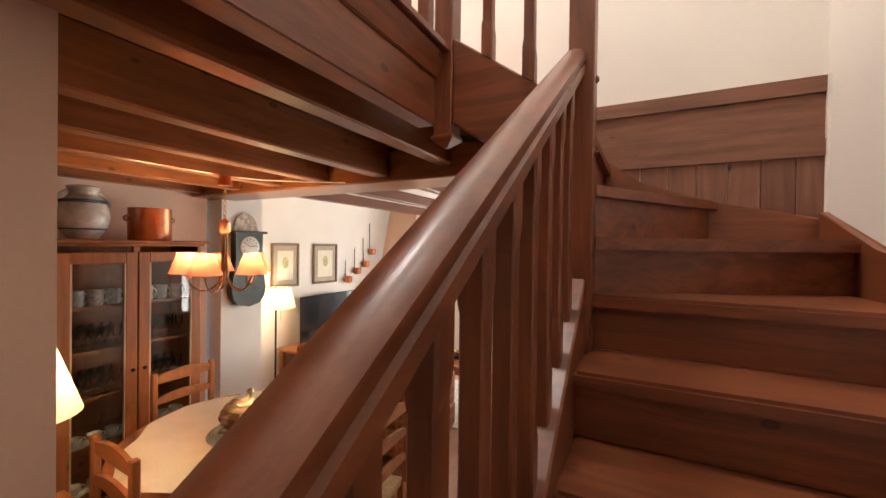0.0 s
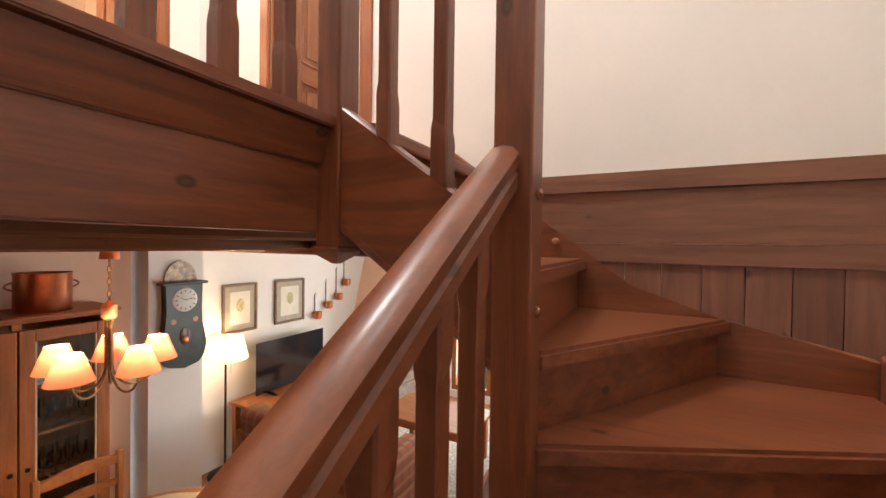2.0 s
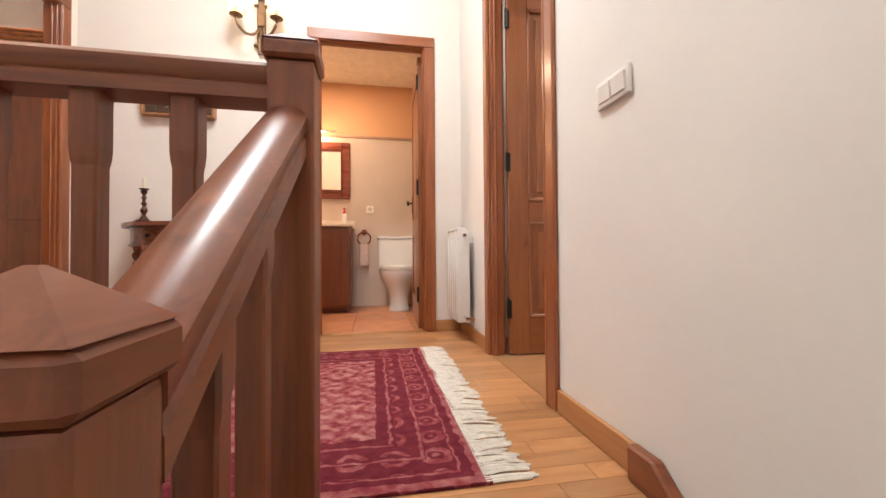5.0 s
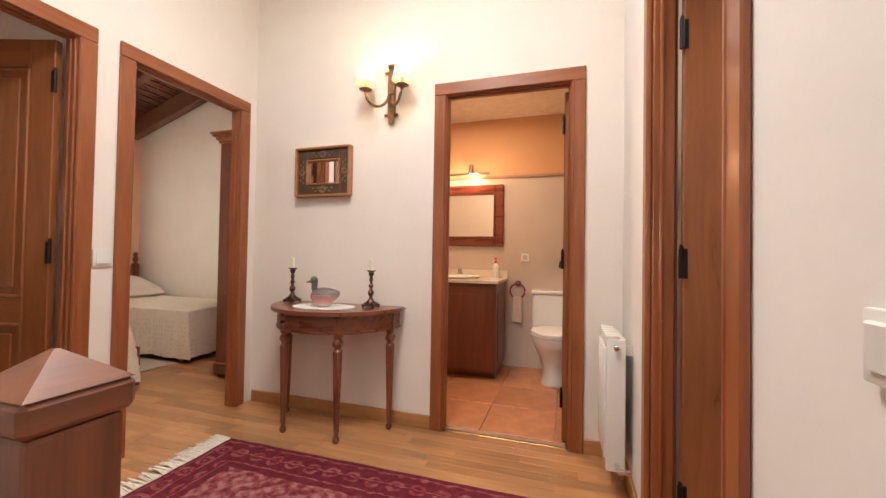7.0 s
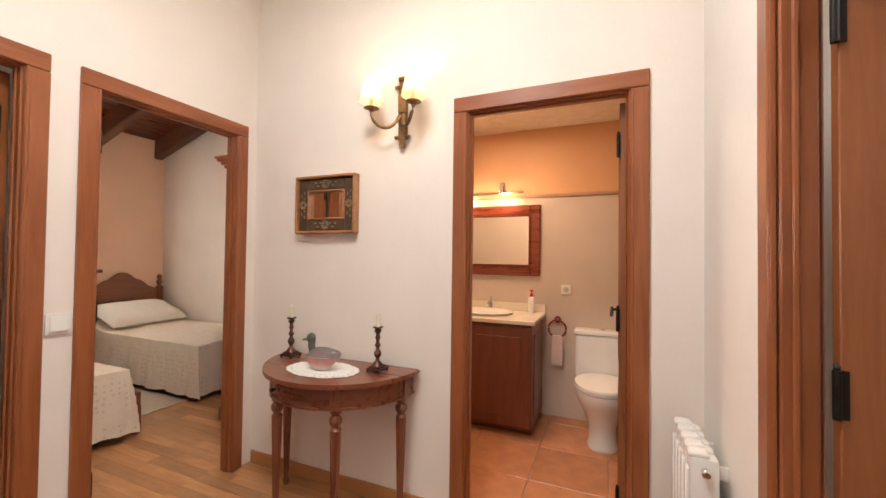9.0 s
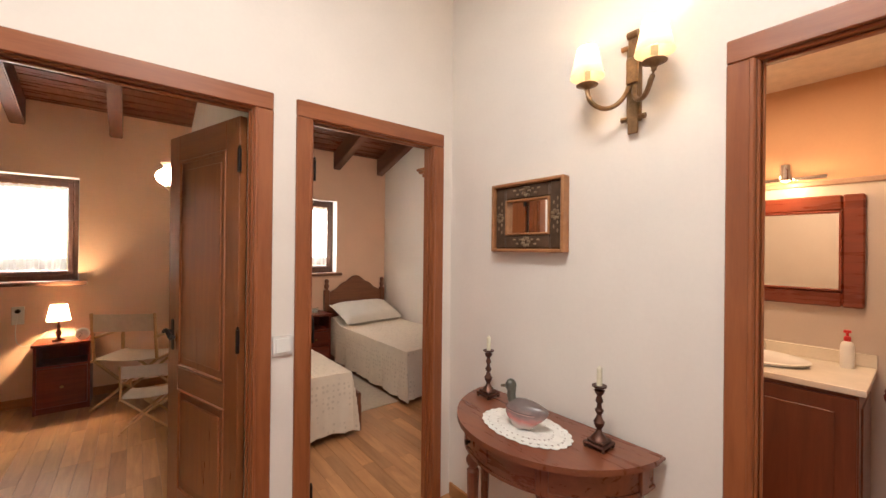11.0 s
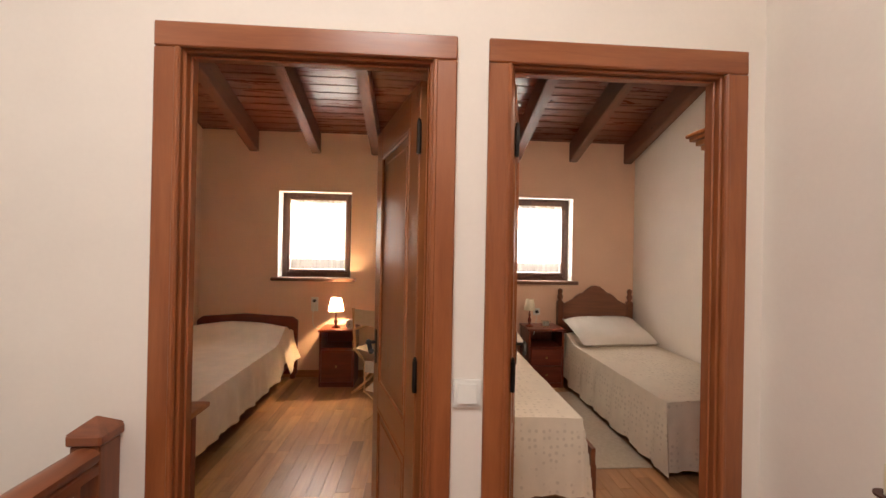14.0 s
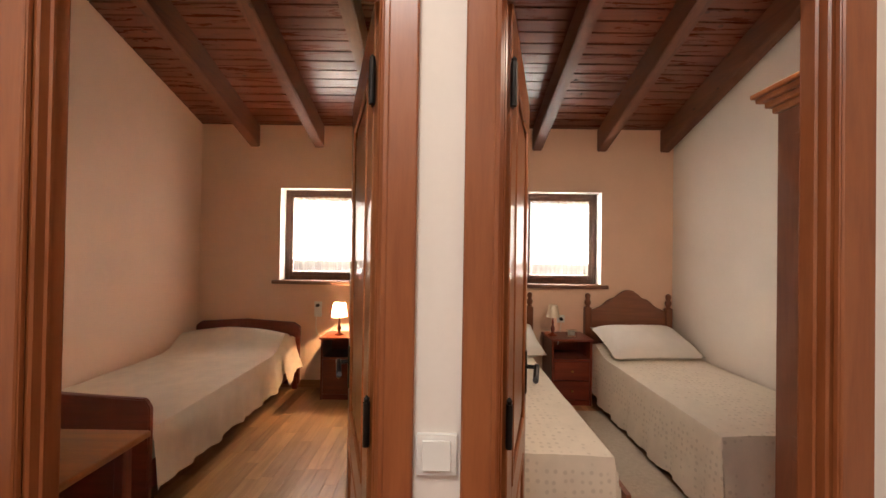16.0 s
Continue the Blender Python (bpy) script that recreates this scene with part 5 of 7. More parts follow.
tw = part("hand_towel", box(B(-1.515, -1.495, 1.665, 1.755, 0.43, 0.675, bev=0.008, seg=2), -1.525, -1.505, 1.67, 1.75, 0.46, 0.67, bev=0.008), mat("pink_towel", (0.66, 0.52, 0.46), 0.95, bump=0.5, scale=40, vary=0.1, fine=300))
tagged(tw, "pale pink hand towel hung in the ring", "towel")
so = thing("wall_socket", "white square wall socket on the bathroom tiles", "socket", "wall sockets", (-1.55, 1.80, 1.05))
part("plate", B(-1.549, -1.54, 1.735, 1.815, 1.01, 1.09, bev=0.004), PLASTIC, so)
part("insert", lathe(bmesh.new(), [(0.022, 0), (0.022, 0.002), (0.018, 0.003)], m=pose(-1.54, 1.775, 1.05, 0, 90)), mat("socket_grey", (0.5, 0.48, 0.45), 0.4), so)
adopt(so)
structure(part("threshold", B(-0.03, -0.006, 1.46, 2.158, -0.01, 0.004, bev=0.002), BRASS), "thin metal strip in the bathroom doorway", "threshold")

# ---- bedrooms ----
def spread(x0, x1, y0, y1, zt, zb, seed, head=0.0, sides=("x0", "x1", "y1"), hump=0.0, ry=None):
    """A bedspread: a soft top that falls in folds over the given sides. y0: head end."""
    rnd = random.Random(seed)
    bm = bmesh.new()
    drop = zt - zb
    NX, NY, ND = 18, 44, 7
    ph = [rnd.uniform(0, 6) for _ in range(6)]

    def top(x, y):
        u = (x - x0) / (x1 - x0)
        v = (y - y0) / (y1 - y0)
        z = zt + 0.012 * math.sin(math.pi * u) + 0.004 * noise.noise((x * 5, y * 5, seed)) + 0.003 * noise.noise((x * 17, y * 9, seed))
        if hump:
            z += hump * math.exp(-((v - 0.105) / 0.08) ** 2) * (0.75 + 0.25 * math.sin(math.pi * u))
        return z
    # rows across: hang on x0 side, top, hang on x1 side
    us = []
    if "x0" in sides:
        us += [("a", k / ND) for k in range(ND, 0, -1)]
    us += [("t", i / NX) for i in range(NX + 1)]
    if "x1" in sides:
        us += [("b", k / ND) for k in range(1, ND + 1)]
    vs_ = [("t", j / NY) for j in range(NY + 1)]
    if "y1" in sides:
        vs_ += [("e", k / ND) for k in range(1, ND + 1)]
    grid = []
    for kv, v in vs_:
        row = []
        for ku, u in us:
            y = y0 + (y1 - y0) * (v if kv == "t" else 1)
            x = x0 + (x1 - x0) * (u if ku == "t" else (0 if ku == "a" else 1))
            z = top(x, y)
            out = 0
            if ku in "ab":
                f = 0.012 * math.sin(y * 21 + ph[0]) + 0.010 * math.sin(y * 43 + ph[1]) + 0.006 * noise.noise((y * 9, u, seed))
                out = 0.018 * (1 - math.exp(-u * 4)) + u * (0.02 + f)
                x += -out if ku == "a" else out
                z -= drop * u - 0.006 * u * math.sin(y * 13 + ph[2])
            if kv == "e":
                f = 0.012 * math.sin(x * 23 + ph[3]) + 0.010 * math.sin(x * 47 + ph[4])
                o2 = 0.018 * (1 - math.exp(-v * 4)) + v * (0.02 + f)
                if ku in "ab":
                    s = max(u, v)
                    z = top(x0 if ku == "a" else x1, y1) - drop * s
                    k = (u * v) ** 0.5
                    y += o2 * (v / s if s else 0) + 0.05 * k
                else:
                    y += o2
                    z -= drop * v - 0.006 * v * math.sin(x * 15 + ph[5])
            row.append(bm.verts.new((x, y, z)))
        grid.append(row)
    for p, q in zip(grid, grid[1:]):
        for i in range(len(p) - 1):
            bm.faces.new((p[i], p[i + 1], q[i + 1], q[i]))
    bmesh.ops.recalc_face_normals(bm, faces=bm.faces)
    return bm


def pillow_mesh(cx, cy, cz, lx, ly, h, tilt, rz=0, seed=0):
    bm = bmesh.new()
    n, k = 18, 12
    m = pose(cx, cy, cz, tilt, 0, rz)
    lay = []
    for s in (1, -1):
        g = []
        for i in range(n + 1):
            r = []
            for j in range(k + 1):
                u, v = 2 * i / n - 1, 2 * j / k - 1
                puff = (max(0, 1 - u ** 4) * max(0, 1 - v ** 4)) ** 0.5
                pinch = 1 - 0.05 * (1 - abs(u)) * v * v - 0.04 * (1 - abs(v)) * u * u
                p = Vector((u * lx / 2 * pinch, v * ly / 2 * pinch, s * h / 2 * puff + 0.006 * noise.noise((u * 3, v * 3, seed + s))))
                r.append(bm.verts.new(m @ p))
            g.append(r)
        lay.append(g)
    for g in lay:
        for i in range(n):
            for j in range(k):
                bm.faces.new((g[i][j], g[i + 1][j], g[i + 1][j + 1], g[i][j + 1]))
    bmesh.ops.remove_doubles(bm, verts=bm.verts, dist=0.004)
    return bm


def dotted(name, base, dot, scale):
    m = mat(name, base, 0.9, bump=0.25, scale=14, vary=0.05, fine=240)
    n, l = m.node_tree.nodes, m.node_tree.links
    p = n["Principled BSDF"]
    src = p.inputs["Base Color"].links[0].from_socket
    tc, vo, r, mx = n.new("ShaderNodeTexCoord"), n.new("ShaderNodeTexVoronoi"), n.new("ShaderNodeValToRGB"), n.new("ShaderNodeMix")
    vo.inputs["Scale"].default_value = scale
    vo.inputs["Randomness"].default_value = 0.35
    l.new(tc.outputs["Object"], vo.inputs["Vector"])
    r.color_ramp.elements[0].position, r.color_ramp.elements[1].position = 0.18, 0.3
    r.color_ramp.elements[0].color, r.color_ramp.elements[1].color = (1, 1, 1, 1), (0, 0, 0, 1)
    l.new(vo.outputs["Distance"], r.inputs[0])
    mx.data_type = "RGBA"
    l.new(r.outputs[0], mx.inputs["Factor"])
    l.new(src, mx.inputs["A"])
    mx.inputs["B"].default_value = (*dot, 1)
    l.new(mx.outputs["Result"], p.inputs["Base Color"])
    return m


BEIGE_DOT = dotted("beige_sprigged_spread", (0.80, 0.715, 0.59), (0.67, 0.59, 0.48), 24)

# first bedroom: plain bed
bed = thing("single_bed", "reddish wooden single bed with low head and foot boards", "bed", at=(2.98, -2.2, 0))
bm = prism(bmesh.new(), [(2.44, 0.05), (2.44, 0.64), (2.50, 0.685), (3.0, 0.715), (3.46, 0.685), (3.52, 0.64), (3.52, 0.05)], "xz", YB + 0.02, YB + 0.055)
bmesh.ops.bevel(bm, geom=bm.edges[:], offset=0.006, segments=2, affect="EDGES")
part("headboard", bm, red_wood("x"), bed)
bm = prism(bmesh.new(), [(2.47, 0.04), (2.47, 0.60), (2.50, 0.645), (3.0, 0.67), (3.46, 0.645), (3.50, 0.60), (3.50, 0.04)], "xz", -1.235, -1.20)
bmesh.ops.bevel(bm, geom=bm.edges[:], offset=0.007, segments=2, affect="EDGES")
part("footboard", bm, red_wood("x"), bed)
for x in (2.48, 3.46):
    part("side_rail", B(x, x + 0.025, YB + 0.05, -1.235, 0.16, 0.30, bev=0.003), red_wood("y"), bed)
for x in (2.46, 3.45):
    for y in (YB + 0.02, -1.24):
        part("leg", B(x, x + 0.05, y, y + 0.045, 0, 0.12, bev=0.004), red_wood("z"), bed)
part("mattress", B(2.51, 3.46, YB + 0.06, -1.24, 0.26, 0.455, bev=0.04, seg=3), LINEN, bed, smooth=True)
adopt(bed)
bs = part("bedspread", spread(2.49, 3.50, YB + 0.07, -1.245, 0.475, 0.15, 3, sides=("x0",), hump=0.185), mat("gold_cream_spread", (0.79, 0.67, 0.53), 0.7, bump=0.25, scale=9, vary=0.08, fine=160), smooth=True)
tagged(bs, "cream bedspread drawn over the pillow of the single bed", "bedspread")
fl = bmesh.new()
g = []
for i in range(13):
    u = i / 12
    row = []
    for j in range(9):
        v = j / 8
        a = min(1, v * 1.25)
        row.append(fl.verts.new((2.49 - 0.015 - 0.09 * v ** 1.5 - 0.012 * math.sin(u * 9) * v, YB + 0.085 + 0.32 * u + 0.05 * v * u, 0.50 + 0.075 * math.exp(-((u - 0.35) / 0.4) ** 2) - 0.30 * v - 0.03 * u * v)))
    g.append(row)
for p, q in zip(g, g[1:]):
    for j in range(8):
        fl.faces.new((p[j], p[j + 1], q[j + 1], q[j]))
x = part("bedspread_fold", fl, mat("gold_cream_spread", (0.79, 0.67, 0.53)), bs, smooth=True)


def nightstand(name, label, x0, x1, y0, y1, h, drawers):
    t = thing(name, label, "nightstand", "nightstands", ((x0 + x1) / 2, (y0 + y1) / 2, 0))
    part("top", B(x0 - 0.015, x1 + 0.015, y0, y1 + 0.015, h - 0.022, h, bev=0.006, seg=2), red_wood("x"), t)
    for a in (x0, x1 - 0.018):
        part("side", B(a, a + 0.018, y0, y1, 0.0, h - 0.022, bev=0.002), red_wood("z"), t)
    part("back", B(x0 + 0.018, x1 - 0.018, y0, y0 + 0.012, 0.03, h - 0.022), red_wood("z"), t)
    zs = h - 0.19
    part("shelf", B(x0 + 0.018, x1 - 0.018, y0 + 0.012, y1 - 0.004, zs - 0.018, zs), red_wood("x"), t)
    part("plinth", B(x0 + 0.018, x1 - 0.018, y0 + 0.012, y1 - 0.012, 0.0, 0.05), red_wood("x"), t)
    d = (zs - 0.018 - 0.055) / drawers
    for i in range(drawers):
        q = part("drawer" if drawers > 1 else "door", B(x0 + 0.021, x1 - 0.021, y0 + 0.03, y1, 0.053 + d * i + 0.003, 0.053 + d * (i + 1) - 0.003, bev=0.004), red_wood("x"), t)
        part("knob", lathe(bmesh.new(), [(0.006, 0), (0.006, 0.01), (0.012, 0.016), (0.009, 0.024)], m=pose((x0 + x1) / 2, y1, 0.053 + d * (i + 0.5), -90)), BRASS, q, smooth=True)
    adopt(t)


nightstand("nightstand", "dark red wooden nightstand with an open shelf", 1.77, 2.13, YB + 0.02, -2.92, 0.60, 1)
nightstand("nightstand", "dark red wooden nightstand with two drawers between the beds", -0.46, -0.08, YB + 0.02, -2.88, 0.63, 2)


def bed_lamp(x, y, z, lit, r0=0.08, r1=0.055, h=0.14):
    t = thing("bedside_lamp", "turned wooden bedside lamp with a " + ("lit" if lit else "cream, unlit") + " shade", "lamp", "bedside lamps", (x, y, z))
    part("base", lathe(bmesh.new(), [(0.045, 0), (0.045, 0.01), (0.02, 0.02), (0.012, 0.03), (0.018, 0.05), (0.022, 0.07), (0.012, 0.095), (0.009, 0.11), (0.013, 0.125), (0.008, 0.14), (0.006, 0.19)], (x, y, z), 16), red_wood("z"), t, smooth=True)
    bm = bmesh.new()
    n = 24
    a = [bm.verts.new((x + r0 * math.cos(6.2832 * i / n), y + r0 * math.sin(6.2832 * i / n), z + 0.18)) for i in range(n)]
    b = [bm.verts.new((x + r1 * math.cos(6.2832 * i / n), y + r1 * math.sin(6.2832 * i / n), z + 0.18 + h)) for i in range(n)]
    for i in range(n):
        bm.faces.new((a[i], a[(i + 1) % n], b[(i + 1) % n], b[i]))
    part("shade", bm, cloth_through("thin_lampshade", (0.97, 0.88, 0.70), 0.75), t, smooth=True)
    part("bulb", lathe(bmesh.new(), [(0.008, 0.0), (0.018, 0.02), (0.012, 0.04), (0.002, 0.05)], (x, y, z + 0.19), 12), glow("lit_bulb", (1.0, 0.82, 0.55), 6) if lit else PLASTIC, t, smooth=True)
    adopt(t)


bed_lamp(1.99, -3.05, 0.60, True)
bed_lamp(-0.13, -3.05, 0.63, False, 0.065, 0.043, 0.12)
ac = thing("alarm_clock", "small round pale alarm clock on the nightstand", "clock", at=(1.83, -3.0, 0.60))
part("case", lathe(bmesh.new(), [(0.05, 0), (0.052, 0.01), (0.05, 0.03), (0.045, 0.034)], seg=24, m=pose(1.83, -3.02, 0.652, -90)), PLASTIC, ac, smooth=True)
part("dial", lathe(bmesh.new(), [(0.040, 0), (0.040, 0.002)], seg=24, m=pose(1.83, -2.985, 0.652, -90)), mat("clock_dial", (0.62, 0.58, 0.52), 0.4), ac)
for a, L in ((30, 0.022), (140, 0.032)):
    part("hand", B(-0.0015, 0.0015, -0.001, 0.001, 0, L, m=pose(1.83, -2.9815, 0.652, 0, a)), IRON, ac)
part("foot", B(1.81, 1.85, -3.02, -2.99, 0.60, 0.607), PLASTIC, ac)
adopt(ac)
fr = thing("photo_frame", "small glass photo frame on the nightstand", "photo frame", at=(-0.30, -3.0, 0.63))
part("pane", B(-0.35, -0.25, -3.004, -2.996, 0.632, 0.70, bev=0.002, m=None), GLASS, fr)
part("print", B(-0.335, -0.265, -3.006, -3.0045, 0.642, 0.69), mat("photo_print", (0.55, 0.52, 0.48), 0.4, vary=0.4, scale=40), fr)
part("base", B(-0.345, -0.255, -3.02, -2.98, 0.63, 0.634), CHROME, fr)
adopt(fr)
for nm, x, z in (("double", 2.27, 0.74), ("single", -0.27, 0.72)):
    s = thing("wall_socket", "white wall socket with a plugged-in lamp cable", "socket", "wall sockets", (x, YB, z))
    n = 2 if nm == "double" else 1
    part("plate", B(x - 0.04, x + 0.04, YB + 0.001, YB + 0.011, z, z + 0.08 * n, bev=0.004), PLASTIC, s)
    part("plug", lathe(bmesh.new(), [(0.019, 0), (0.016, 0.03), (0.006, 0.035)], m=pose(x, YB + 0.011, z + 0.04 + 0.08 * (n - 1), -90)), IRON, s, "black plug", smooth=True)
    part("cable", tube(bmesh.new(), arc(lambda u: (x - (0.17 if n == 2 else -0.1) * u * u + 0.02 * math.sin(u * 5), YB + 0.03 + 0.01 * math.sin(u * 7), z + 0.04 * n - 0.42 * math.sin(u * 2.2) * (1 - 0.55 * u)), 18), 0.0035, 6), PLASTIC, s, "pale cable", smooth=True)
    adopt(s)

# folding chairs of pale wood and canvas
PALE = lambda a: wood("pale_beech", (0.46, 0.25, 0.11), (0.62, 0.38, 0.19), a, 0.4, False)


def director_chair(label, cx, cy, rz, k):
    t = thing("folding_chair", label, "chair", "folding chairs", (cx, cy, 0))
    m = pose(cx, cy, 0, 0, 0, rz) @ Matrix.Diagonal((k, k, k, 1))

    def bar(name, p, q, r=0.013):
        part(name, tube(bmesh.new(), [m @ Vector(p), m @ Vector(q)], r * k, 6), PALE("z"), t)
    for s in (-1, 1):
        bar("leg", (s * 0.25, 0.2, 0.02), (-s * 0.25, 0.2, 0.44))
        bar("leg", (s * 0.25, -0.2, 0.02), (-s * 0.25, -0.2, 0.44))
        bar("foot_rail", (s * 0.25, -0.24, 0.015), (s * 0.25, 0.24, 0.015))
        bar("seat_rail", (s * 0.25, -0.23, 0.44), (s * 0.25, 0.23, 0.44))
        bar("arm_post", (s * 0.25, 0.18, 0.44), (s * 0.25, 0.18, 0.64))
        bar("back_post", (s * 0.25, -0.2, 0.44), (s * 0.25, -0.24, 0.86))
        part("armrest", box(bmesh.new(), s * 0.25 - 0.022, s * 0.25 + 0.022, -0.22, 0.25, 0.635, 0.655, bev=0.005, m=m), PALE("y"), t)
    cv = mat("pale_canvas", (0.66, 0.56, 0.44), 0.9, bump=0.3, scale=30, vary=0.06, fine=300)
    bm = bmesh.new()
    prism(bm, [(-0.25, 0.452), (-0.12, 0.438), (0, 0.432), (0.12, 0.438), (0.25, 0.452), (0.25, 0.447), (0.12, 0.433), (0, 0.427), (-0.12, 0.433), (-0.25, 0.447)], "xz", -0.2, 0.2, m)
    part("seat", bm, cv, t, "pale canvas seat")
    part("backrest", prism(bmesh.new(), [(-0.25, -0.232), (0, -0.245), (0.25, -0.232), (0.25, -0.228), (0, -0.241), (-0.25, -0.228)], "xy", 0.70, 0.85, m), cv, t, "pale canvas back")
    adopt(t)


director_chair("pale wooden folding chair with a canvas seat", 1.42, -2.82, 150, 1.0)
director_chair("child-sized pale wooden folding chair", 1.36, -2.15, 165, 0.62)
LX, LY, LZ = 1.245, -2.0, 2.0
wl = thing("wall_lamp", "brass oil-lamp style wall lamp with a lit white glass globe", "wall lamp", at=(0.99, LY, LZ - 0.1))
part("plate", lathe(bmesh.new(), [(0.045, 0), (0.04, 0.012), (0.01, 0.02)], m=pose(0.99, LY, LZ - 0.09, 0, 90)), BRASS, wl, smooth=True)
part("arm", tube(bmesh.new(), arc(lambda u: (1.0 + (LX - 1.0) * u, LY, LZ - 0.09 - 0.06 * math.sin(u * 3.1)), 12), 0.007), BRASS, wl, smooth=True)
part("holder", lathe(bmesh.new(), [(0.004, -0.075), (0.010, -0.065), (0.006, -0.05), (0.02, -0.03), (0.045, -0.005), (0.05, 0.0), (0.02, 0.01)], (LX, LY, LZ - 0.075), 18), BRASS, wl, smooth=True)
part("glass_shade", lathe(bmesh.new(), [(0.05, 0.0), (0.088, 0.025), (0.105, 0.06), (0.095, 0.095), (0.06, 0.12), (0.045, 0.14), (0.05, 0.155), (0.07, 0.17)], (LX, LY, LZ - 0.065), 28), cloth_through("opal_glass", (0.95, 0.9, 0.8), 0.7), wl, "lit opal glass globe with a flared rim", smooth=True)
adopt(wl)
tb = thing("side_table", "corner of a reddish wooden table behind the doorway", "table", at=(2.35, -0.55, 0))
part("tabletop", B(2.08, 2.75, -0.70, -0.16, 0.70, 0.725, bev=0.008, seg=2), pine("x"), tb)
for x in (2.12, 2.68):
    for y in (-0.66, -0.25):
        part("leg", B(x, x + 0.04, y, y + 0.04, 0, 0.70, bev=0.004), red_wood("z"), tb)
adopt(tb)


# second bedroom: two beds with arched headboards
def arched_bed(label, x0, x1, foot, seed, inset=0.015, hump=0.0):
    t = thing("single_bed", label, "bed", "twin beds", ((x0 + x1) / 2, -2.2, 0))
    c, w = (x0 + x1) / 2, (x1 - x0) / 2
    W2 = lambda a: wood("bed_wood", (0.14, 0.045, 0.02), (0.25, 0.09, 0.04), a, 0.3, False, 0.0, 0.25)
    pts = [(-1, 0.30), (-1, 0.86), (-0.88, 0.875), (-0.70, 0.90), (-0.58, 0.955), (-0.46, 0.985), (-0.36, 0.985), (-0.26, 1.03), (-0.13, 1.065), (0, 1.075)]
    pts = pts + [(-a, b) for a, b in pts[-2::-1]]
    bm = prism(bmesh.new(), [(c + a * (w - 0.06), b) for a, b in pts], "xz", YB + 0.025, YB + 0.055)
    bmesh.ops.bevel(bm, geom=[e for e in bm.edges if abs(e.verts[0].co.y - e.verts[1].co.y) < 0.001], offset=0.006, segments=2, affect="EDGES")
    part("headboard", bm, W2("x"), t)
    for x in (x0 + 0.035, x1 - 0.035):
        bm = B(x - 0.033, x + 0.033, YB + 0.01, YB + 0.075, 0, 0.89, bev=0.006)
        lathe(bm, [(0.03, 0.888), (0.018, 0.905), (0.03, 0.925), (0.032, 0.95), (0.02, 0.975), (0.024, 0.99), (0.028, 1.01), (0.022, 1.03), (0.002, 1.04)], (x, YB + 0.043, 0), 14)
        part("post", bm, W2("z"), t, smooth=True)
    for x in (x0 + 0.02, x1 - 0.045):
        part("side_rail", B(x, x + 0.025, YB + 0.06, foot - 0.05, 0.18, 0.30), W2("y"), t)
        for y in (foot - 0.10,):
            part("leg", B(x - 0.01, x + 0.035, y, y + 0.045, 0, 0.2, bev=0.003), W2("z"), t)
    part("mattress", B(x0 + inset + 0.02, x1 - 0.03, YB + 0.08, foot - 0.03, 0.25, 0.47, bev=0.04, seg=3), LINEN, t, smooth=True)
    adopt(t)
    b = part("bedspread", spread(x0 + inset, x1 - 0.015, YB + 0.09, foot - 0.02, 0.49, 0.055, seed, hump=hump), BEIGE_DOT, smooth=True)
    tagged(b, "cream bedspread with small printed sprigs hanging in folds", "bedspread", "twin bedspreads")
    p = part("pillow", pillow_mesh(c + 0.01, YB + 0.41, 0.625, 0.84, 0.52, 0.16, -20, 5, seed), LINEN, smooth=True)
    tagged(p, "white plump pillow leaning on the headboard", "pillow", "pillows of the twin beds")


arched_bed("brown wooden single bed with an arched headboard by the wall", -1.40, -0.50, -1.22, 7, -0.0, 0.10)
arched_bed("brown wooden single bed with an arched headboard by the door", 0.03, 0.89, -0.99, 11, 0.115, 0.10)
rg = tagged(part("bedside_rug", B(-0.50, 0.0, -2.75, -1.35, 0.001, 0.010, bev=0.003), mat("beige_rug", (0.50, 0.42, 0.32), 0.95, bump=0.5, scale=40, vary=0.1, fine=300)), "plain beige bedside rug between the beds", "rug")
wr = thing("wardrobe", "reddish-brown wooden wardrobe with a pale moulded cornice", "wardrobe", at=(-0.85, -0.4, 0))
WW = lambda a: wood("wardrobe_wood", (0.15, 0.045, 0.018), (0.27, 0.09, 0.038), a, 0.3, False, 0.0, 0.25)
wx = -0.30
part("body", B(-1.40, wx, -0.66, -0.15, 0.10, 1.98, bev=0.004), WW("z"), wr)
part("plinth", B(-1.41, wx + 0.012, -0.672, -0.15, 0.03, 0.13, bev=0.008), WW("x"), wr)
for x in (-1.36, wx - 0.05):
    part("foot", lathe(bmesh.new(), [(0.03, 0), (0.04, 0.015), (0.03, 0.03)], (x, -0.63, 0), 14), WW("z"), wr, smooth=True)
bm = bmesh.new()
for k, (o, z0, z1) in enumerate(((0.012, 1.98, 2.005), (0.028, 2.005, 2.03), (0.048, 2.03, 2.05), (0.06, 2.05, 2.068))):
    box(bm, -1.41, wx + o, -0.66 - o, -0.15, z0, z1, bev=0.004)
part("cornice", bm, pine("x"), wr, "paler moulded cornice")
for z0, z1 in ((0.20, 0.72), (0.80, 1.88)):
    part("side_panel", B(wx, wx + 0.008, -0.58, -0.23, z0, z1, bev=0.003), WW("z"), wr)
    for x0 in (-1.36, -0.84):
        part("door_panel", B(x0, x0 + 0.48, -0.672, -0.66, z0 - 0.04, z1 + 0.04, bev=0.004), WW("z"), wr)
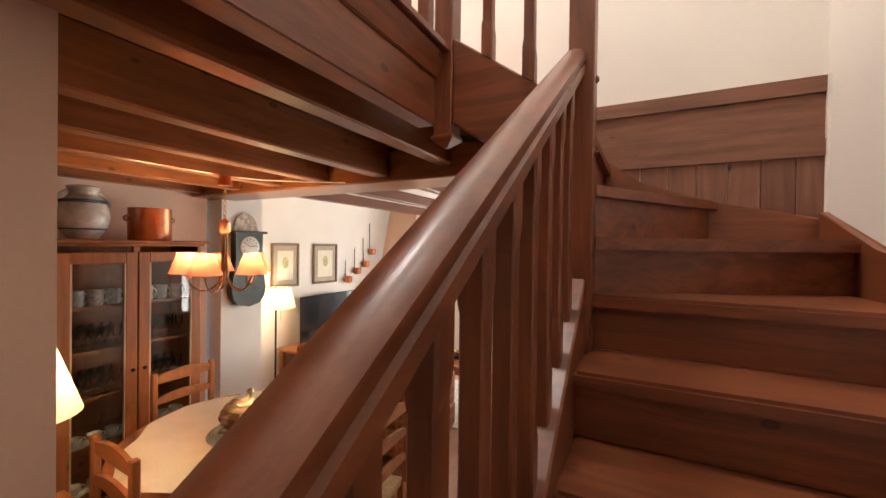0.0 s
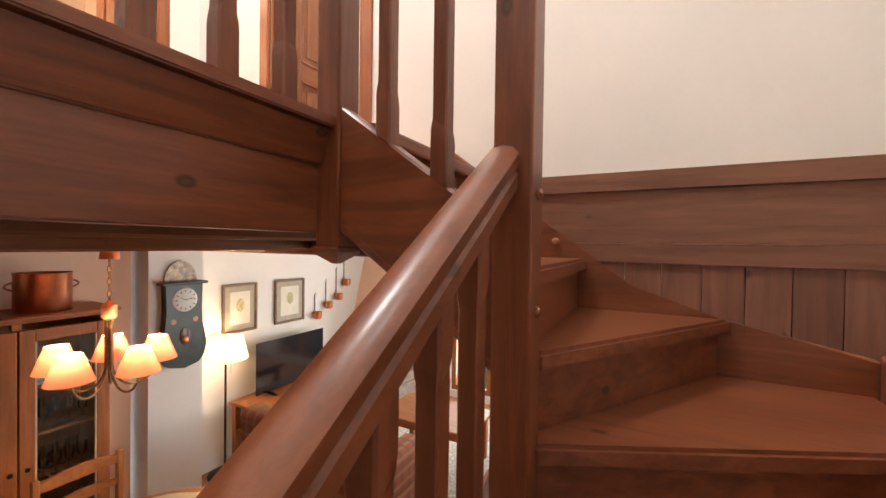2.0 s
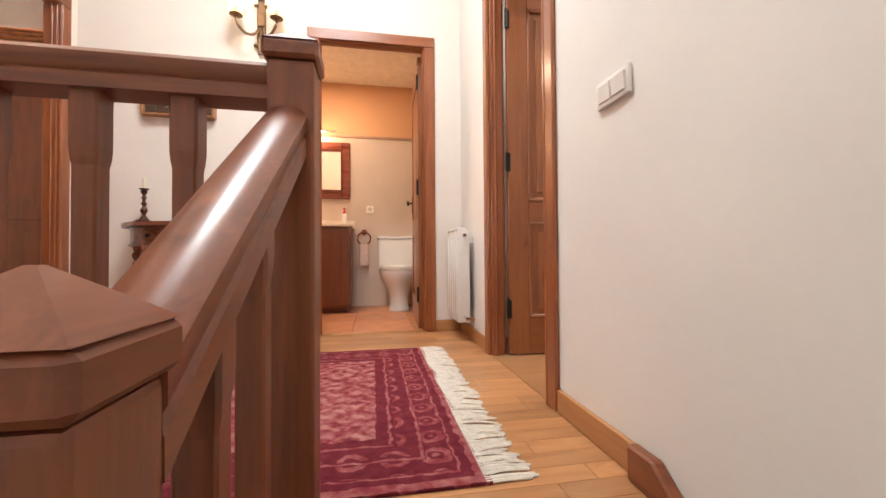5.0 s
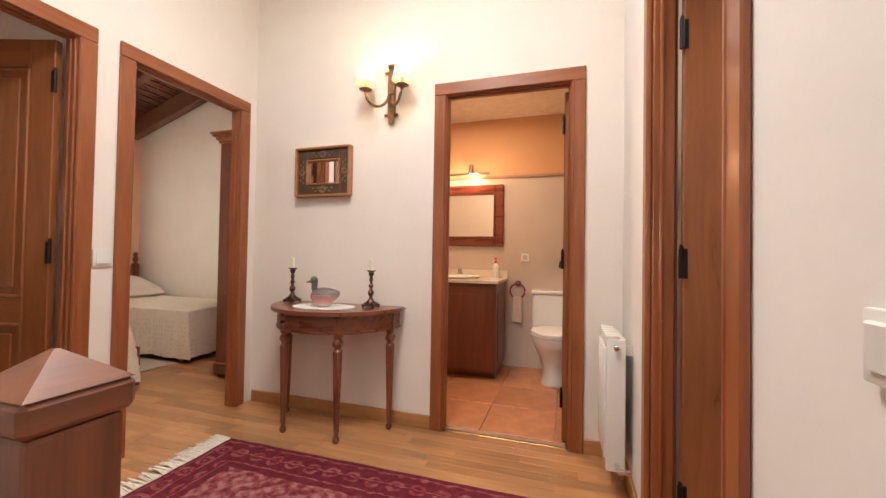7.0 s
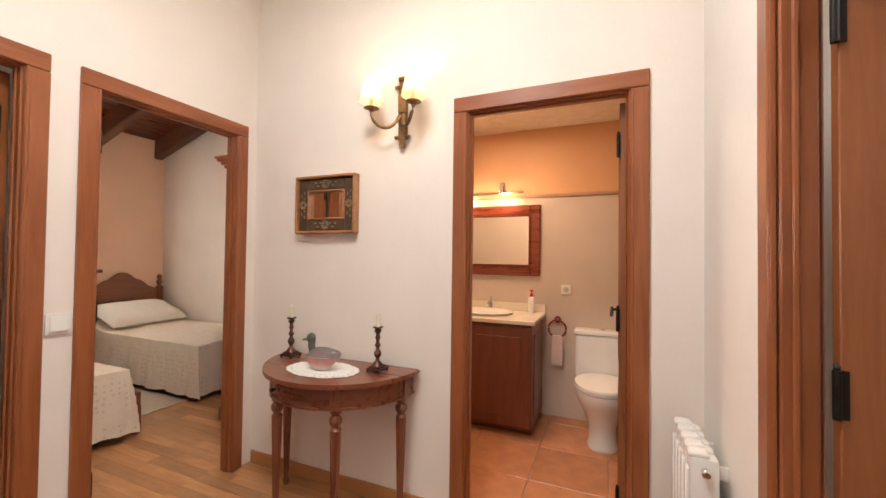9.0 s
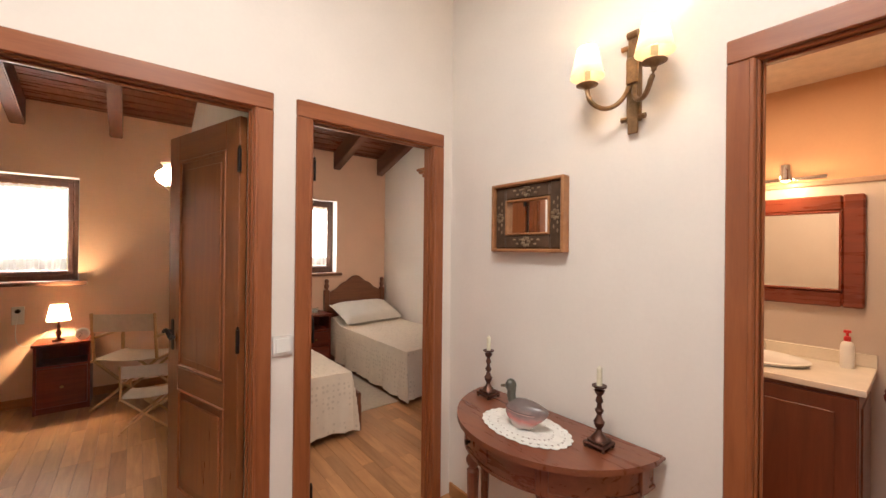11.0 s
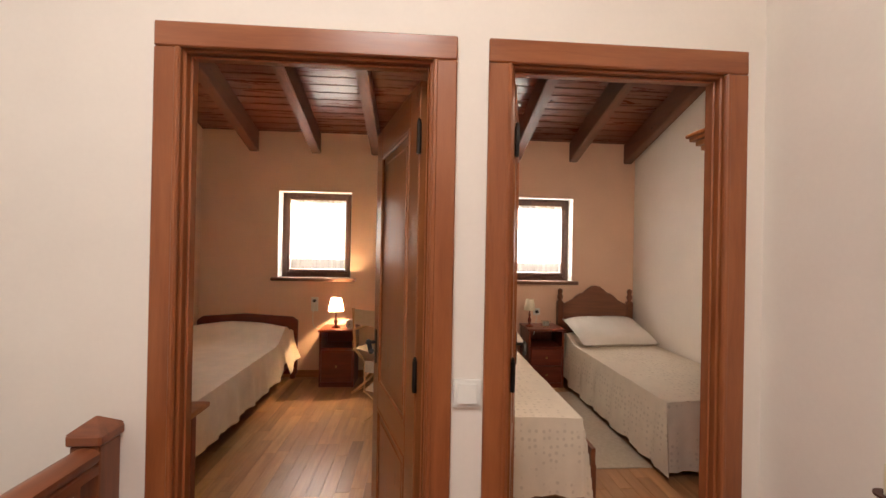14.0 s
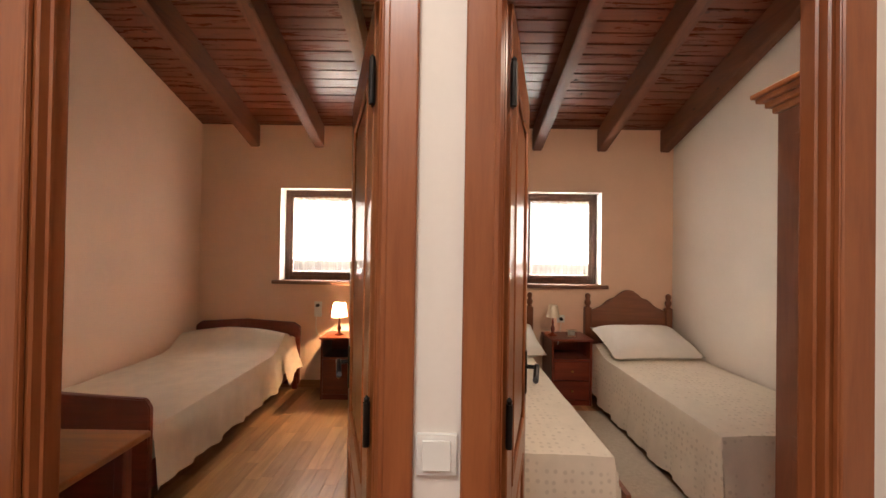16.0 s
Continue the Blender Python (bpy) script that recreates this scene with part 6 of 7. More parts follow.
part("key", lathe(bmesh.new(), [(0.006, 0), (0.006, 0.02), (0.014, 0.024), (0.012, 0.03)], m=pose(-0.86, -0.672, 1.0, 90)), BRASS, wr, smooth=True)
adopt(wr)

# ---- dining and living room below ----
ORIGIN = STAIR_SIDE
# display cabinet
cab = thing("display_cabinet", "honey pine display cabinet with glazed doors full of glassware", "cabinet", at=(-0.6, 1.65, ZL))
c0, c1, X0, X1, CT = 1.22, 2.07, -0.79, -0.41, -0.80
part("back", B(X0, X0 + 0.015, c0, c1, ZL + 0.06, CT), pine("z"), cab)
for y in (c0, c1 - 0.025):
    part("side", B(X0, X1, y, y + 0.025, ZL, CT, bev=0.003), pine("z"), cab)
part("plinth", B(X0 + 0.015, X1 - 0.01, c0 + 0.025, c1 - 0.025, ZL, ZL + 0.10), pine("y"), cab)
bm = B(X0, X1 + 0.02, c0 - 0.02, c1 + 0.02, CT, CT + 0.018, bev=0.004)
box(bm, X0, X1 + 0.045, c0 - 0.045, c1 + 0.045, CT + 0.018, CT + 0.04, bev=0.006)
part("cornice", bm, pine("y"), cab)
part("centre_post", B(X1 - 0.03, X1, (c0 + c1) / 2 - 0.02, (c0 + c1) / 2 + 0.02, ZL + 0.1, CT, bev=0.003), pine("z"), cab)
SHZ = [-2.36, -2.06, -1.76, -1.46, -1.18]
for z in SHZ:
    part("shelf", B(X0 + 0.015, X1 - 0.04, c0 + 0.025, c1 - 0.025, z - 0.018, z, bev=0.002), pine("y"), cab)
for y0, y1 in ((c0 + 0.012, (c0 + c1) / 2 - 0.004), ((c0 + c1) / 2 + 0.004, c1 - 0.012)):
    bm = bmesh.new()
    for a, b, e, f in ((y0, y0 + 0.065, ZL + 0.11, CT - 0.04), (y1 - 0.065, y1, ZL + 0.11, CT - 0.04), (y0 + 0.065, y1 - 0.065, ZL + 0.11, ZL + 0.2), (y0 + 0.065, y1 - 0.065, CT - 0.11, CT - 0.04)):
        box(bm, X1, X1 + 0.024, a, b, e, f, bev=0.004)
    d = part("door", bm, pine("z"), cab)
    bm = bmesh.new()
    for a, b, e, f in ((y0 + 0.065, y0 + 0.073, ZL + 0.2, CT - 0.11), (y1 - 0.073, y1 - 0.065, ZL + 0.2, CT - 0.11)):
        box(bm, X1 + 0.004, X1 + 0.022, a, b, e, f)
    part("glazing_bead", bm, mat("pale_bead", (0.62, 0.48, 0.33), 0.5), d)
    g = part("pane", B(X1 + 0.008, X1 + 0.011, y0 + 0.066, y1 - 0.066, ZL + 0.2, CT - 0.11), GLASS, d)
    g.visible_shadow = False
    part("knob", lathe(bmesh.new(), [(0.006, 0), (0.006, 0.012), (0.013, 0.02), (0.008, 0.028)], m=pose(X1 + 0.024, y1 - 0.03 if y0 < 1.5 else y0 + 0.03, -1.62, 0, 90)), IRON, d, smooth=True)
adopt(cab)
# glass and china on its shelves
rnd = random.Random(21)
CHINA = mat("white_china", (0.72, 0.70, 0.66), 0.2, vary=0.05)
DG_ = glass("drinking_glass", (0.97, 0.98, 0.98), 0.05)


def goblet(x, y, z, s):
    ob = part("wine_glass", lathe(bmesh.new(), [(0.028, 0), (0.026, 0.004), (0.005, 0.008), (0.004, 0.06), (0.022, 0.075), (0.030, 0.10), (0.028, 0.15), (0.026, 0.15), (0.027, 0.10), (0.018, 0.08)], (0, 0, 0), 14), DG_, smooth=True)
    ob.matrix_world = Matrix.Translation((x, y, z)) @ Matrix.Diagonal((s, s, s, 1))
    return tagged(ob, "clear wine glass on the cabinet shelf", "glass", "glasses in the cabinet")


def cup(x, y, z, s):
    t = thing("tea_cup", "white china cup and saucer on the cabinet shelf", "cup", "china in the cabinet", (x, y, z))
    part("saucer", lathe(bmesh.new(), [(0.025, 0), (0.06, 0.010), (0.058, 0.013), (0.02, 0.005)], (x, y, z), 16), CHINA, t, smooth=True)
    part("bowl", lathe(bmesh.new(), [(0.02, 0.006), (0.035, 0.03), (0.04, 0.06), (0.037, 0.06), (0.03, 0.03)], (x, y, z), 16), CHINA, t, smooth=True)
    part("handle", tube(bmesh.new(), [(x, y + 0.037 + 0.02 * math.sin(a), z + 0.035 + 0.017 * math.cos(a)) for a in [math.pi * i / 8 for i in range(9)]], 0.004, 6), CHINA, t, smooth=True)
    adopt(t)


gob = None
for si, z in enumerate(SHZ):
    for h in (0, 1):
        ya, yb = (c0 + 0.09, 1.60) if h == 0 else (1.69, c1 - 0.08)
        k = 5 if si in (2, 3) else 3
        for i in range(k):
            for dx in (0.0, 0.13):
                x, y = -0.50 - dx + rnd.uniform(-0.01, 0.01), ya + (yb - ya) * (i + 0.5) / k
                if si in (2, 3):
                    s = rnd.choice((0.95, 1.1, 1.25))
                    if gob is None:
                        gob = goblet(x, y, z, s)
                    else:
                        copy_thing(gob, Matrix.Translation((x, y, z)))
                elif dx == 0.0:
                    if si == 4:
                        mug = thing("mug", "pale patterned mug on the top shelf", "mug", "china in the cabinet", (x, y, z))
                        part("bowl", lathe(bmesh.new(), [(0.035, 0), (0.04, 0.01), (0.04, 0.10), (0.036, 0.10), (0.034, 0.012)], (x, y, z), 16), mat("patterned_mug", (0.45, 0.42, 0.40), 0.3, vary=0.5, scale=60), mug, smooth=True)
                        part("handle", tube(bmesh.new(), [(x, y + 0.04 + 0.025 * math.sin(a), z + 0.05 + 0.03 * math.cos(a)) for a in [math.pi * i2 / 8 for i2 in range(9)]], 0.005, 6), CHINA, mug, smooth=True)
                        adopt(mug)
                    else:
                        cup(x, y, z, 1)
# vase and copper pot on top
vz = thing("vase", "white and blue ceramic two-handled vase on the cabinet", "vase", at=(-0.57, 1.42, CT + 0.04))
VP = mat("painted_ceramic", (0.62, 0.60, 0.54), 0.25, bump=0.02, scale=9, vary=0.45, fine=20)
v0 = (-0.57, 1.42, CT + 0.04)
part("body", lathe(bmesh.new(), [(0.07, 0), (0.075, 0.01), (0.12, 0.06), (0.135, 0.12), (0.12, 0.18), (0.085, 0.22), (0.07, 0.235), (0.075, 0.26), (0.085, 0.275), (0.075, 0.28), (0.06, 0.24)], v0, 28), VP, vz, smooth=True)
for s in (-1, 1):
    part("handle", tube(bmesh.new(), arc(lambda u: (v0[0], v0[1] + s * (0.075 + 0.065 * math.sin(u * 2.6)), v0[2] + 0.25 - 0.09 * u), 10), 0.011), VP, vz, smooth=True)
for z, r in ((0.05, 0.113), (0.19, 0.115)):
    part("painted_band", lathe(bmesh.new(), [(r, z), (r + 0.006, z + 0.008), (r, z + 0.016)], v0, 28), mat("blue_glaze", (0.10, 0.12, 0.16), 0.25, vary=0.3), vz, smooth=True)
taller = Matrix.Translation(v0) @ Matrix.Diagonal((1, 1, 1.22, 1)) @ Matrix.Translation(-Vector(v0))
for ob in vz.children:
    ob.data.transform(taller)
adopt(vz)
pt = thing("copper_pot", "large shining copper pot with two handles on the cabinet", "pot", at=(-0.57, 1.80, CT + 0.04))
part("bowl", lathe(bmesh.new(), [(0.125, 0), (0.13, 0.01), (0.13, 0.225), (0.134, 0.23), (0.126, 0.231), (0.124, 0.02)], (-0.57, 1.80, CT + 0.04), 32), COPPER, pt, smooth=True)
for s in (-1, 1):
    part("handle", tube(bmesh.new(), arc(lambda u: (-0.57, 1.80 + s * (0.13 + 0.035 * math.sin(u * 3.14)), CT + 0.04 + 0.13 + 0.05 * u), 10), 0.006), COPPER, pt, smooth=True)
adopt(pt)

# dining table with cloth and tureen
TC, TZ = (0.62, 1.75), -1.84
dt = thing("dining_table", "round honey-brown wooden dining table", "table", at=(TC[0], TC[1], ZL))
part("tabletop", lathe(bmesh.new(), [(0.62, 0), (0.64, 0.01), (0.64, 0.025), (0.63, 0.03)], (TC[0], TC[1], TZ - 0.034), 48), pine("x"), dt, smooth=True)
part("column", lathe(bmesh.new(), [(0.10, 0.06), (0.07, 0.12), (0.05, 0.25), (0.08, 0.4), (0.05, 0.55), (0.10, 0.715)], (TC[0], TC[1], ZL), 20), pine("z"), dt, smooth=True)
for a in range(4):
    part("foot", B(0.04, 0.42, -0.035, 0.035, 0, 0.09, bev=0.015, m=pose(TC[0], TC[1], ZL, 0, 0, 45 + 90 * a)), pine("x"), dt)
adopt(dt)
bm = bmesh.new()
mid = bm.verts.new((*TC, TZ + 0.004))
prev = None
for k, r in enumerate((0.2, 0.4, 0.54, 0.585, 0.60)):
    ring = []
    for i in range(72):
        a = 2 * math.pi * i / 72
        rr = r * (1 + (0.02 * math.sin(a * 11) + 0.05 * math.cos(a * 4) if r > 0.5 else 0))
        z = TZ + 0.004 + 0.0015 * noise.noise((a * 3, r * 9, 0))
        if rr > 0.63:
            z -= 0.02
        ring.append(bm.verts.new((TC[0] + rr * math.cos(a), TC[1] + rr * math.sin(a), z)))
    for i in range(72):
        if prev:
            bm.faces.new((prev[i], prev[(i + 1) % 72], ring[(i + 1) % 72], ring[i]))
        else:
            bm.faces.new((mid, ring[i], ring[(i + 1) % 72]))
    prev = ring
tagged(part("tablecloth", bm, mat("ivory_cloth", (0.78, 0.70, 0.56), 0.9, bump=0.2, scale=10, vary=0.05, fine=250), smooth=True), "ivory tablecloth with a scalloped edge on the dining table", "tablecloth")
SILVER = mat("tarnished_silver", (0.55, 0.46, 0.34), 0.22, 1.0, bump=0.1, scale=25, vary=0.3)
tu = thing("tureen", "tarnished silver lidded tureen on an oval tray", "tureen", at=(0.66, 1.72, TZ + 0.004))
u0 = (0.67, 1.70, TZ + 0.007)
part("tray", lathe(bmesh.new(), [(0.12, 0), (0.17, 0.012), (0.18, 0.02), (0.165, 0.018), (0.11, 0.006)], u0, 32), SILVER, tu, smooth=True)
part("bowl", lathe(bmesh.new(), [(0.05, 0.02), (0.055, 0.025), (0.045, 0.035), (0.09, 0.05), (0.12, 0.075), (0.125, 0.095), (0.118, 0.098)], u0, 32), SILVER, tu, smooth=True)
part("lid", lathe(bmesh.new(), [(0.130, 0.096), (0.133, 0.104), (0.126, 0.112), (0.122, 0.116), (0.126, 0.126), (0.118, 0.138), (0.108, 0.142), (0.110, 0.151), (0.098, 0.162), (0.086, 0.166), (0.084, 0.175), (0.066, 0.185), (0.046, 0.189), (0.020, 0.194), (0.011, 0.203), (0.017, 0.213), (0.012, 0.223), (0.004, 0.228)], u0, 32), SILVER, tu, smooth=True)
for s in (-1, 1):
    part("handle", tube(bmesh.new(), arc(lambda u: (u0[0], u0[1] + s * (0.122 + 0.03 * math.sin(u * 3.14)), u0[2] + 0.06 + 0.035 * u), 8), 0.005, 6), SILVER, tu, smooth=True)
wider = Matrix.Translation(u0) @ Matrix.Diagonal((1.18, 1.18, 1.12, 1)) @ Matrix.Translation(-Vector(u0))
for ob in tu.children:
    ob.data.transform(wider)
adopt(tu)


def dining_chair(x, y, rz):
    t = thing("dining_chair", "honey-brown ladder-back wooden chair with a rush seat", "chair", "chairs round the dining table", (x, y, ZL))
    m = pose(x, y, ZL, 0, 0, rz)
    for sx in (-1, 1):
        part("leg", tube(bmesh.new(), [m @ Vector((sx * 0.19, 0.19, 0)), m @ Vector((sx * 0.19, 0.19, 0.46))], 0.019, 10), pine("z"), t, smooth=True)
        part("back_post", box(box(bmesh.new(), sx * 0.19 - 0.017, sx * 0.19 + 0.017, -0.21, -0.17, 0, 0.46, bev=0.004, m=m), sx * 0.19 - 0.017, sx * 0.19 + 0.017, -0.235, -0.2, 0.46, 0.95, bev=0.006, m=m), pine("z"), t)
        part("stretcher", tube(bmesh.new(), [m @ Vector((sx * 0.19, -0.19, 0.2)), m @ Vector((sx * 0.19, 0.19, 0.2))], 0.011, 8), pine("x"), t)
    for z, h in ((0.60, 0.05), (0.74, 0.055), (0.875, 0.07)):
        bm = prism(bmesh.new(), [(-0.175, z), (0.175, z), (0.175, z + h * 0.7), (0.09, z + h), (0, z + h * 1.12), (-0.09, z + h), (-0.175, z + h * 0.7)], "xz", -0.226, -0.206, m)
        part("slat", bm, pine("x"), t)
    part("stretcher", tube(bmesh.new(), [m @ Vector((-0.19, 0.19, 0.26)), m @ Vector((0.19, 0.19, 0.26))], 0.011, 8), pine("x"), t)
    part("seat", box(bmesh.new(), -0.205, 0.205, -0.2, 0.21, 0.435, 0.47, bev=0.015, seg=2, m=m), mat("rush_seat", (0.42, 0.27, 0.12), 0.8, bump=0.6, scale=30, vary=0.25), t, "woven rush seat")
    adopt(t)


dining_chair(-0.02, 1.86, -90)
dining_chair(0.65, 1.31, -3)
dining_chair(0.52, 2.52, 180)
dining_chair(1.22, 1.95, 95)

# chandelier
ch = thing("chandelier", "brass chandelier with five lit orange shades", "chandelier", at=(0.34, 1.77, -0.36))
hx, hy = 0.34, 1.77
part("canopy", lathe(bmesh.new(), [(0.04, -0.36), (0.04, -0.345), (0.034, -0.31), (0.034, -0.30)], (hx, hy, -0.06), 18), COPPER, ch, smooth=True)
bm = bmesh.new()
for i in range(7):
    m = pose(hx, hy, -0.44 - 0.03 * i, 90, 0, 90 * (i % 2))
    tube(bm, [m @ Vector((0.008 * math.cos(a), 0.018 * math.sin(a), 0)) for a in [2 * math.pi * k / 12 for k in range(13)]], 0.0025, 5)
part("chain", bm, BRASS, ch)
part("hub", lathe(bmesh.new(), [(0.006, -0.62), (0.012, -0.63), (0.032, -0.645), (0.032, -0.70), (0.02, -0.715), (0.008, -0.72)], (hx, hy, 0), 18), COPPER, ch, smooth=True)
for i in range(5):
    a = 2 * math.pi * (i + 0.15) / 5
    dx, dy = math.cos(a), math.sin(a)
    ar = part("arm", tube(bmesh.new(), [(hx + dx * 0.014, hy + dy * 0.014, -0.71)] + arc(lambda u: (hx + dx * (0.014 + 0.19 * (1 - math.cos(u * 2.9)) / 2), hy + dy * (0.014 + 0.19 * (1 - math.cos(u * 2.9)) / 2), -0.94 - 0.12 * math.sin(u * 2.9)), 14), 0.0055, 8), BRONZE, ch, smooth=True)
    bx, by = hx + dx * 0.204, hy + dy * 0.204
    part("cup", lathe(bmesh.new(), [(0.006, 0), (0.03, 0.008), (0.028, 0.012), (0.01, 0.012), (0.01, 0.05)], (bx, by, -0.97), 14), BRASS, ch, smooth=True)
    bm = bmesh.new()
    k = 24
    p = [bm.verts.new((bx + 0.088 * math.cos(6.2832 * j / k), by + 0.088 * math.sin(6.2832 * j / k), -0.955)) for j in range(k)]
    q = [bm.verts.new((bx + 0.044 * math.cos(6.2832 * j / k), by + 0.044 * math.sin(6.2832 * j / k), -0.832)) for j in range(k)]
    for j in range(k):
        bm.faces.new((p[j], p[(j + 1) % k], q[(j + 1) % k], q[j]))
    part("shade", bm, ORANGESHADE, ch, "lit orange cloth shade", smooth=True)
    part("bulb", lathe(bmesh.new(), [(0.008, 0.0), (0.018, 0.02), (0.012, 0.04), (0.002, 0.05)], (bx, by, -0.925), 10), glow("lit_bulb", (1.0, 0.82, 0.55), 6), ch, smooth=True)
    bulb("chandelier_light", (bx + ORIGIN.x, by, -0.862), 5.5, WARM, 0.01)
adopt(ch)
part_cable = tagged(part("ceiling_cable", tube(bmesh.new(), [(0.34, 1.78, -0.362), (0.45, 1.95, -0.366), (0.7, 2.1, -0.372), (0.9, 2.21, -0.372)], 0.004, 6), PLASTIC), "pale cable clipped along the ceiling joists", "cable")

# wall clock on the pier
ck = thing("wall_clock", "dark green painted pendulum clock on the white pier", "clock", at=(-0.70, 2.63, -1.3))
GR = mat("dark_green_lacquer", (0.035, 0.05, 0.045), 0.35, bump=0.05, vary=0.35)
cy = 2.645
out = [(0.10, -1.30), (0.14, -1.25), (0.155, -1.18), (0.145, -1.10), (0.125, -1.0), (0.12, -0.90), (0.125, -0.72)]
pts = [(cy + a, b) for a, b in out] + [(cy - a, b) for a, b in out[::-1]] + [(cy, -1.325)]
part("case", prism(bmesh.new(), pts[::-1], "yz", -0.699, -0.625), GR, ck)
part("shelf", B(-0.70, -0.60, cy - 0.155, cy + 0.155, -0.72, -0.70, bev=0.005), GR, ck)
part("crest", prism(bmesh.new(), [(cy - 0.11, -0.70)] + [(cy - 0.11 * math.cos(math.pi * i / 12), -0.70 + 0.15 * math.sin(math.pi * i / 12)) for i in range(13)][1:-1] + [(cy + 0.11, -0.70)], "yz", -0.699, -0.68), mat("painted_crest", (0.60, 0.48, 0.38), 0.4, scale=28, vary=0.6), ck, "painted arched crest")
part("dial", lathe(bmesh.new(), [(0.085, 0), (0.085, 0.006), (0.075, 0.010)], seg=32, m=pose(-0.625, cy, -0.83, 0, 90)), mat("white_dial", (0.72, 0.69, 0.62), 0.3, vary=0.1), ck, "white dial", smooth=True)
for i in range(12):
    a = 2 * math.pi * i / 12
    part("numeral", B(-0.0006, 0.0006, -0.003, 0.003, 0.056, 0.070, m=pose(-0.6145, cy, -0.83, math.degrees(a))), IRON, ck)
for a, L in ((60, 0.04), (-80, 0.06)):
    part("hand", B(-0.001, 0.001, -0.002, 0.002, 0, L, m=pose(-0.6125, cy, -0.83, a)), IRON, ck)
part("pendulum_window", lathe(bmesh.new(), [(0.045, 0), (0.045, 0.004), (0.04, 0.006)], seg=20, m=pose(-0.625, cy, -1.09, 0, 90) @ Matrix.Diagonal((1.4, 0.8, 1, 1))), mat("pendulum_dark", (0.10, 0.03, 0.02), 0.2), ck, smooth=True)
part("pendulum_bob", lathe(bmesh.new(), [(0.026, 0), (0.02, 0.006), (0.001, 0.008)], seg=16, m=pose(-0.619, cy, -1.12, 0, 90)), COPPER, ck, smooth=True)
for s in (-1, 1):
    part("painted_flower", lathe(bmesh.new(), [(0.02, 0), (0.012, 0.002)], seg=7, m=pose(-0.625, cy + s * 0.075, -0.98, 0, 90)), mat("flower_paint", (0.55, 0.32, 0.22), 0.5, scale=60, vary=0.4), ck)
grow = Matrix.Translation((-0.699, cy, -1.06)) @ Matrix.Diagonal((1, 1.12, 1.12, 1)) @ Matrix.Translation((0.699, -cy, 1.06))
for ob in ck.children:
    ob.data.transform(grow)
adopt(ck)

# pictures
for y0, y1 in ((3.244, 3.637), (3.861, 4.29)):
    t = thing("picture", "framed botanical print with a pale mount", "picture", "pictures on the living room wall", (-1.1, (y0 + y1) / 2, -1.27))
    rect_frame(y0, y1, -1.275, -0.765, 0.028, -1.098, -1.068, wood("picture_frame", (0.12, 0.07, 0.04), (0.25, 0.16, 0.10), "y", 0.4, False), t, "frame_rail")
    part("mount", B(-1.098, -1.085, y0 + 0.028, y1 - 0.028, -1.247, -0.793), mat("picture_mount", (0.42, 0.36, 0.27), 0.7), t)
    part("print", B(-1.085, -1.082, y0 + 0.085, y1 - 0.085, -1.19, -0.85), mat("paper_print", (0.74, 0.70, 0.58), 0.7, scale=9, vary=0.1), t)
    part("plant_drawing", lathe(bmesh.new(), [(0.05, 0), (0.03, 0.001)], seg=7, m=pose(-1.082, (y0 + y1) / 2, -0.99, 0, 90) @ Matrix.Diagonal((1.5, 1, 1, 1))), mat("plant_ink", (0.50, 0.46, 0.24), 0.8, scale=50, vary=0.5), t)
    adopt(t)

# floor lamp
lp = thing("floor_lamp", "black floor lamp with a lit cream shade", "lamp", at=(-0.92, 3.18, ZL))
part("base", lathe(bmesh.new(), [(0.15, 0), (0.15, 0.012), (0.03, 0.025), (0.012, 0.035)], (-0.92, 3.18, ZL), 28), IRON, lp, smooth=True)
part("pole", lathe(bmesh.new(), [(0.010, 0.03), (0.010, 1.24), (0.006, 1.25)], (-0.92, 3.18, ZL), 10), IRON, lp, smooth=True)
bm = bmesh.new()
p = [bm.verts.new((-0.92 + 0.20 * math.cos(6.2832 * j / 32), 3.18 + 0.20 * math.sin(6.2832 * j / 32), -1.46)) for j in range(32)]
q = [bm.verts.new((-0.92 + 0.15 * math.cos(6.2832 * j / 32), 3.18 + 0.15 * math.sin(6.2832 * j / 32), -1.25)) for j in range(32)]
for j in range(32):
    bm.faces.new((p[j], p[(j + 1) % 32], q[(j + 1) % 32], q[j]))
part("shade", bm, SHADE, lp, "lit cream shade", smooth=True)
part("finial", lathe(bmesh.new(), [(0.004, 0), (0.008, 0.01), (0.002, 0.04)], (-0.92, 3.18, -1.26), 8), BRASS, lp, smooth=True)
part("pull_chain", tube(bmesh.new(), [(-0.87, 3.2, -1.4), (-0.87, 3.2, -1.6)], 0.002, 5), BRASS, lp)
adopt(lp)

# television and stand
tv = thing("television", "large black flat television on the stand", "television", at=(-0.88, 3.95, -1.95))
part("screen", B(-0.90, -0.885, 3.49, 4.42, -1.93, -1.385, bev=0.004), mat("tv_glass", (0.008, 0.008, 0.01), 0.1, spec=0.9, bump=0.0, vary=0.05), tv)
part("back", B(-0.94, -0.90, 3.55, 4.36, -1.9, -1.43, bev=0.01), IRON, tv)
for y in (3.65, 4.25):
    part("foot", prism(bmesh.new(), [(-1.0, -1.958), (-0.78, -1.958), (-0.78, -1.95), (-0.88, -1.925), (-0.90, -1.925), (-1.0, -1.95)], "xz", y, y + 0.02), IRON, tv)
adopt(tv)
st = thing("tv_stand", "honey pine television stand with open shelves", "stand", at=(-0.85, 3.95, ZL))
part("top", B(-1.08, -0.62, 3.32, 4.62, -1.99, -1.96, bev=0.006), pine("y"), st)
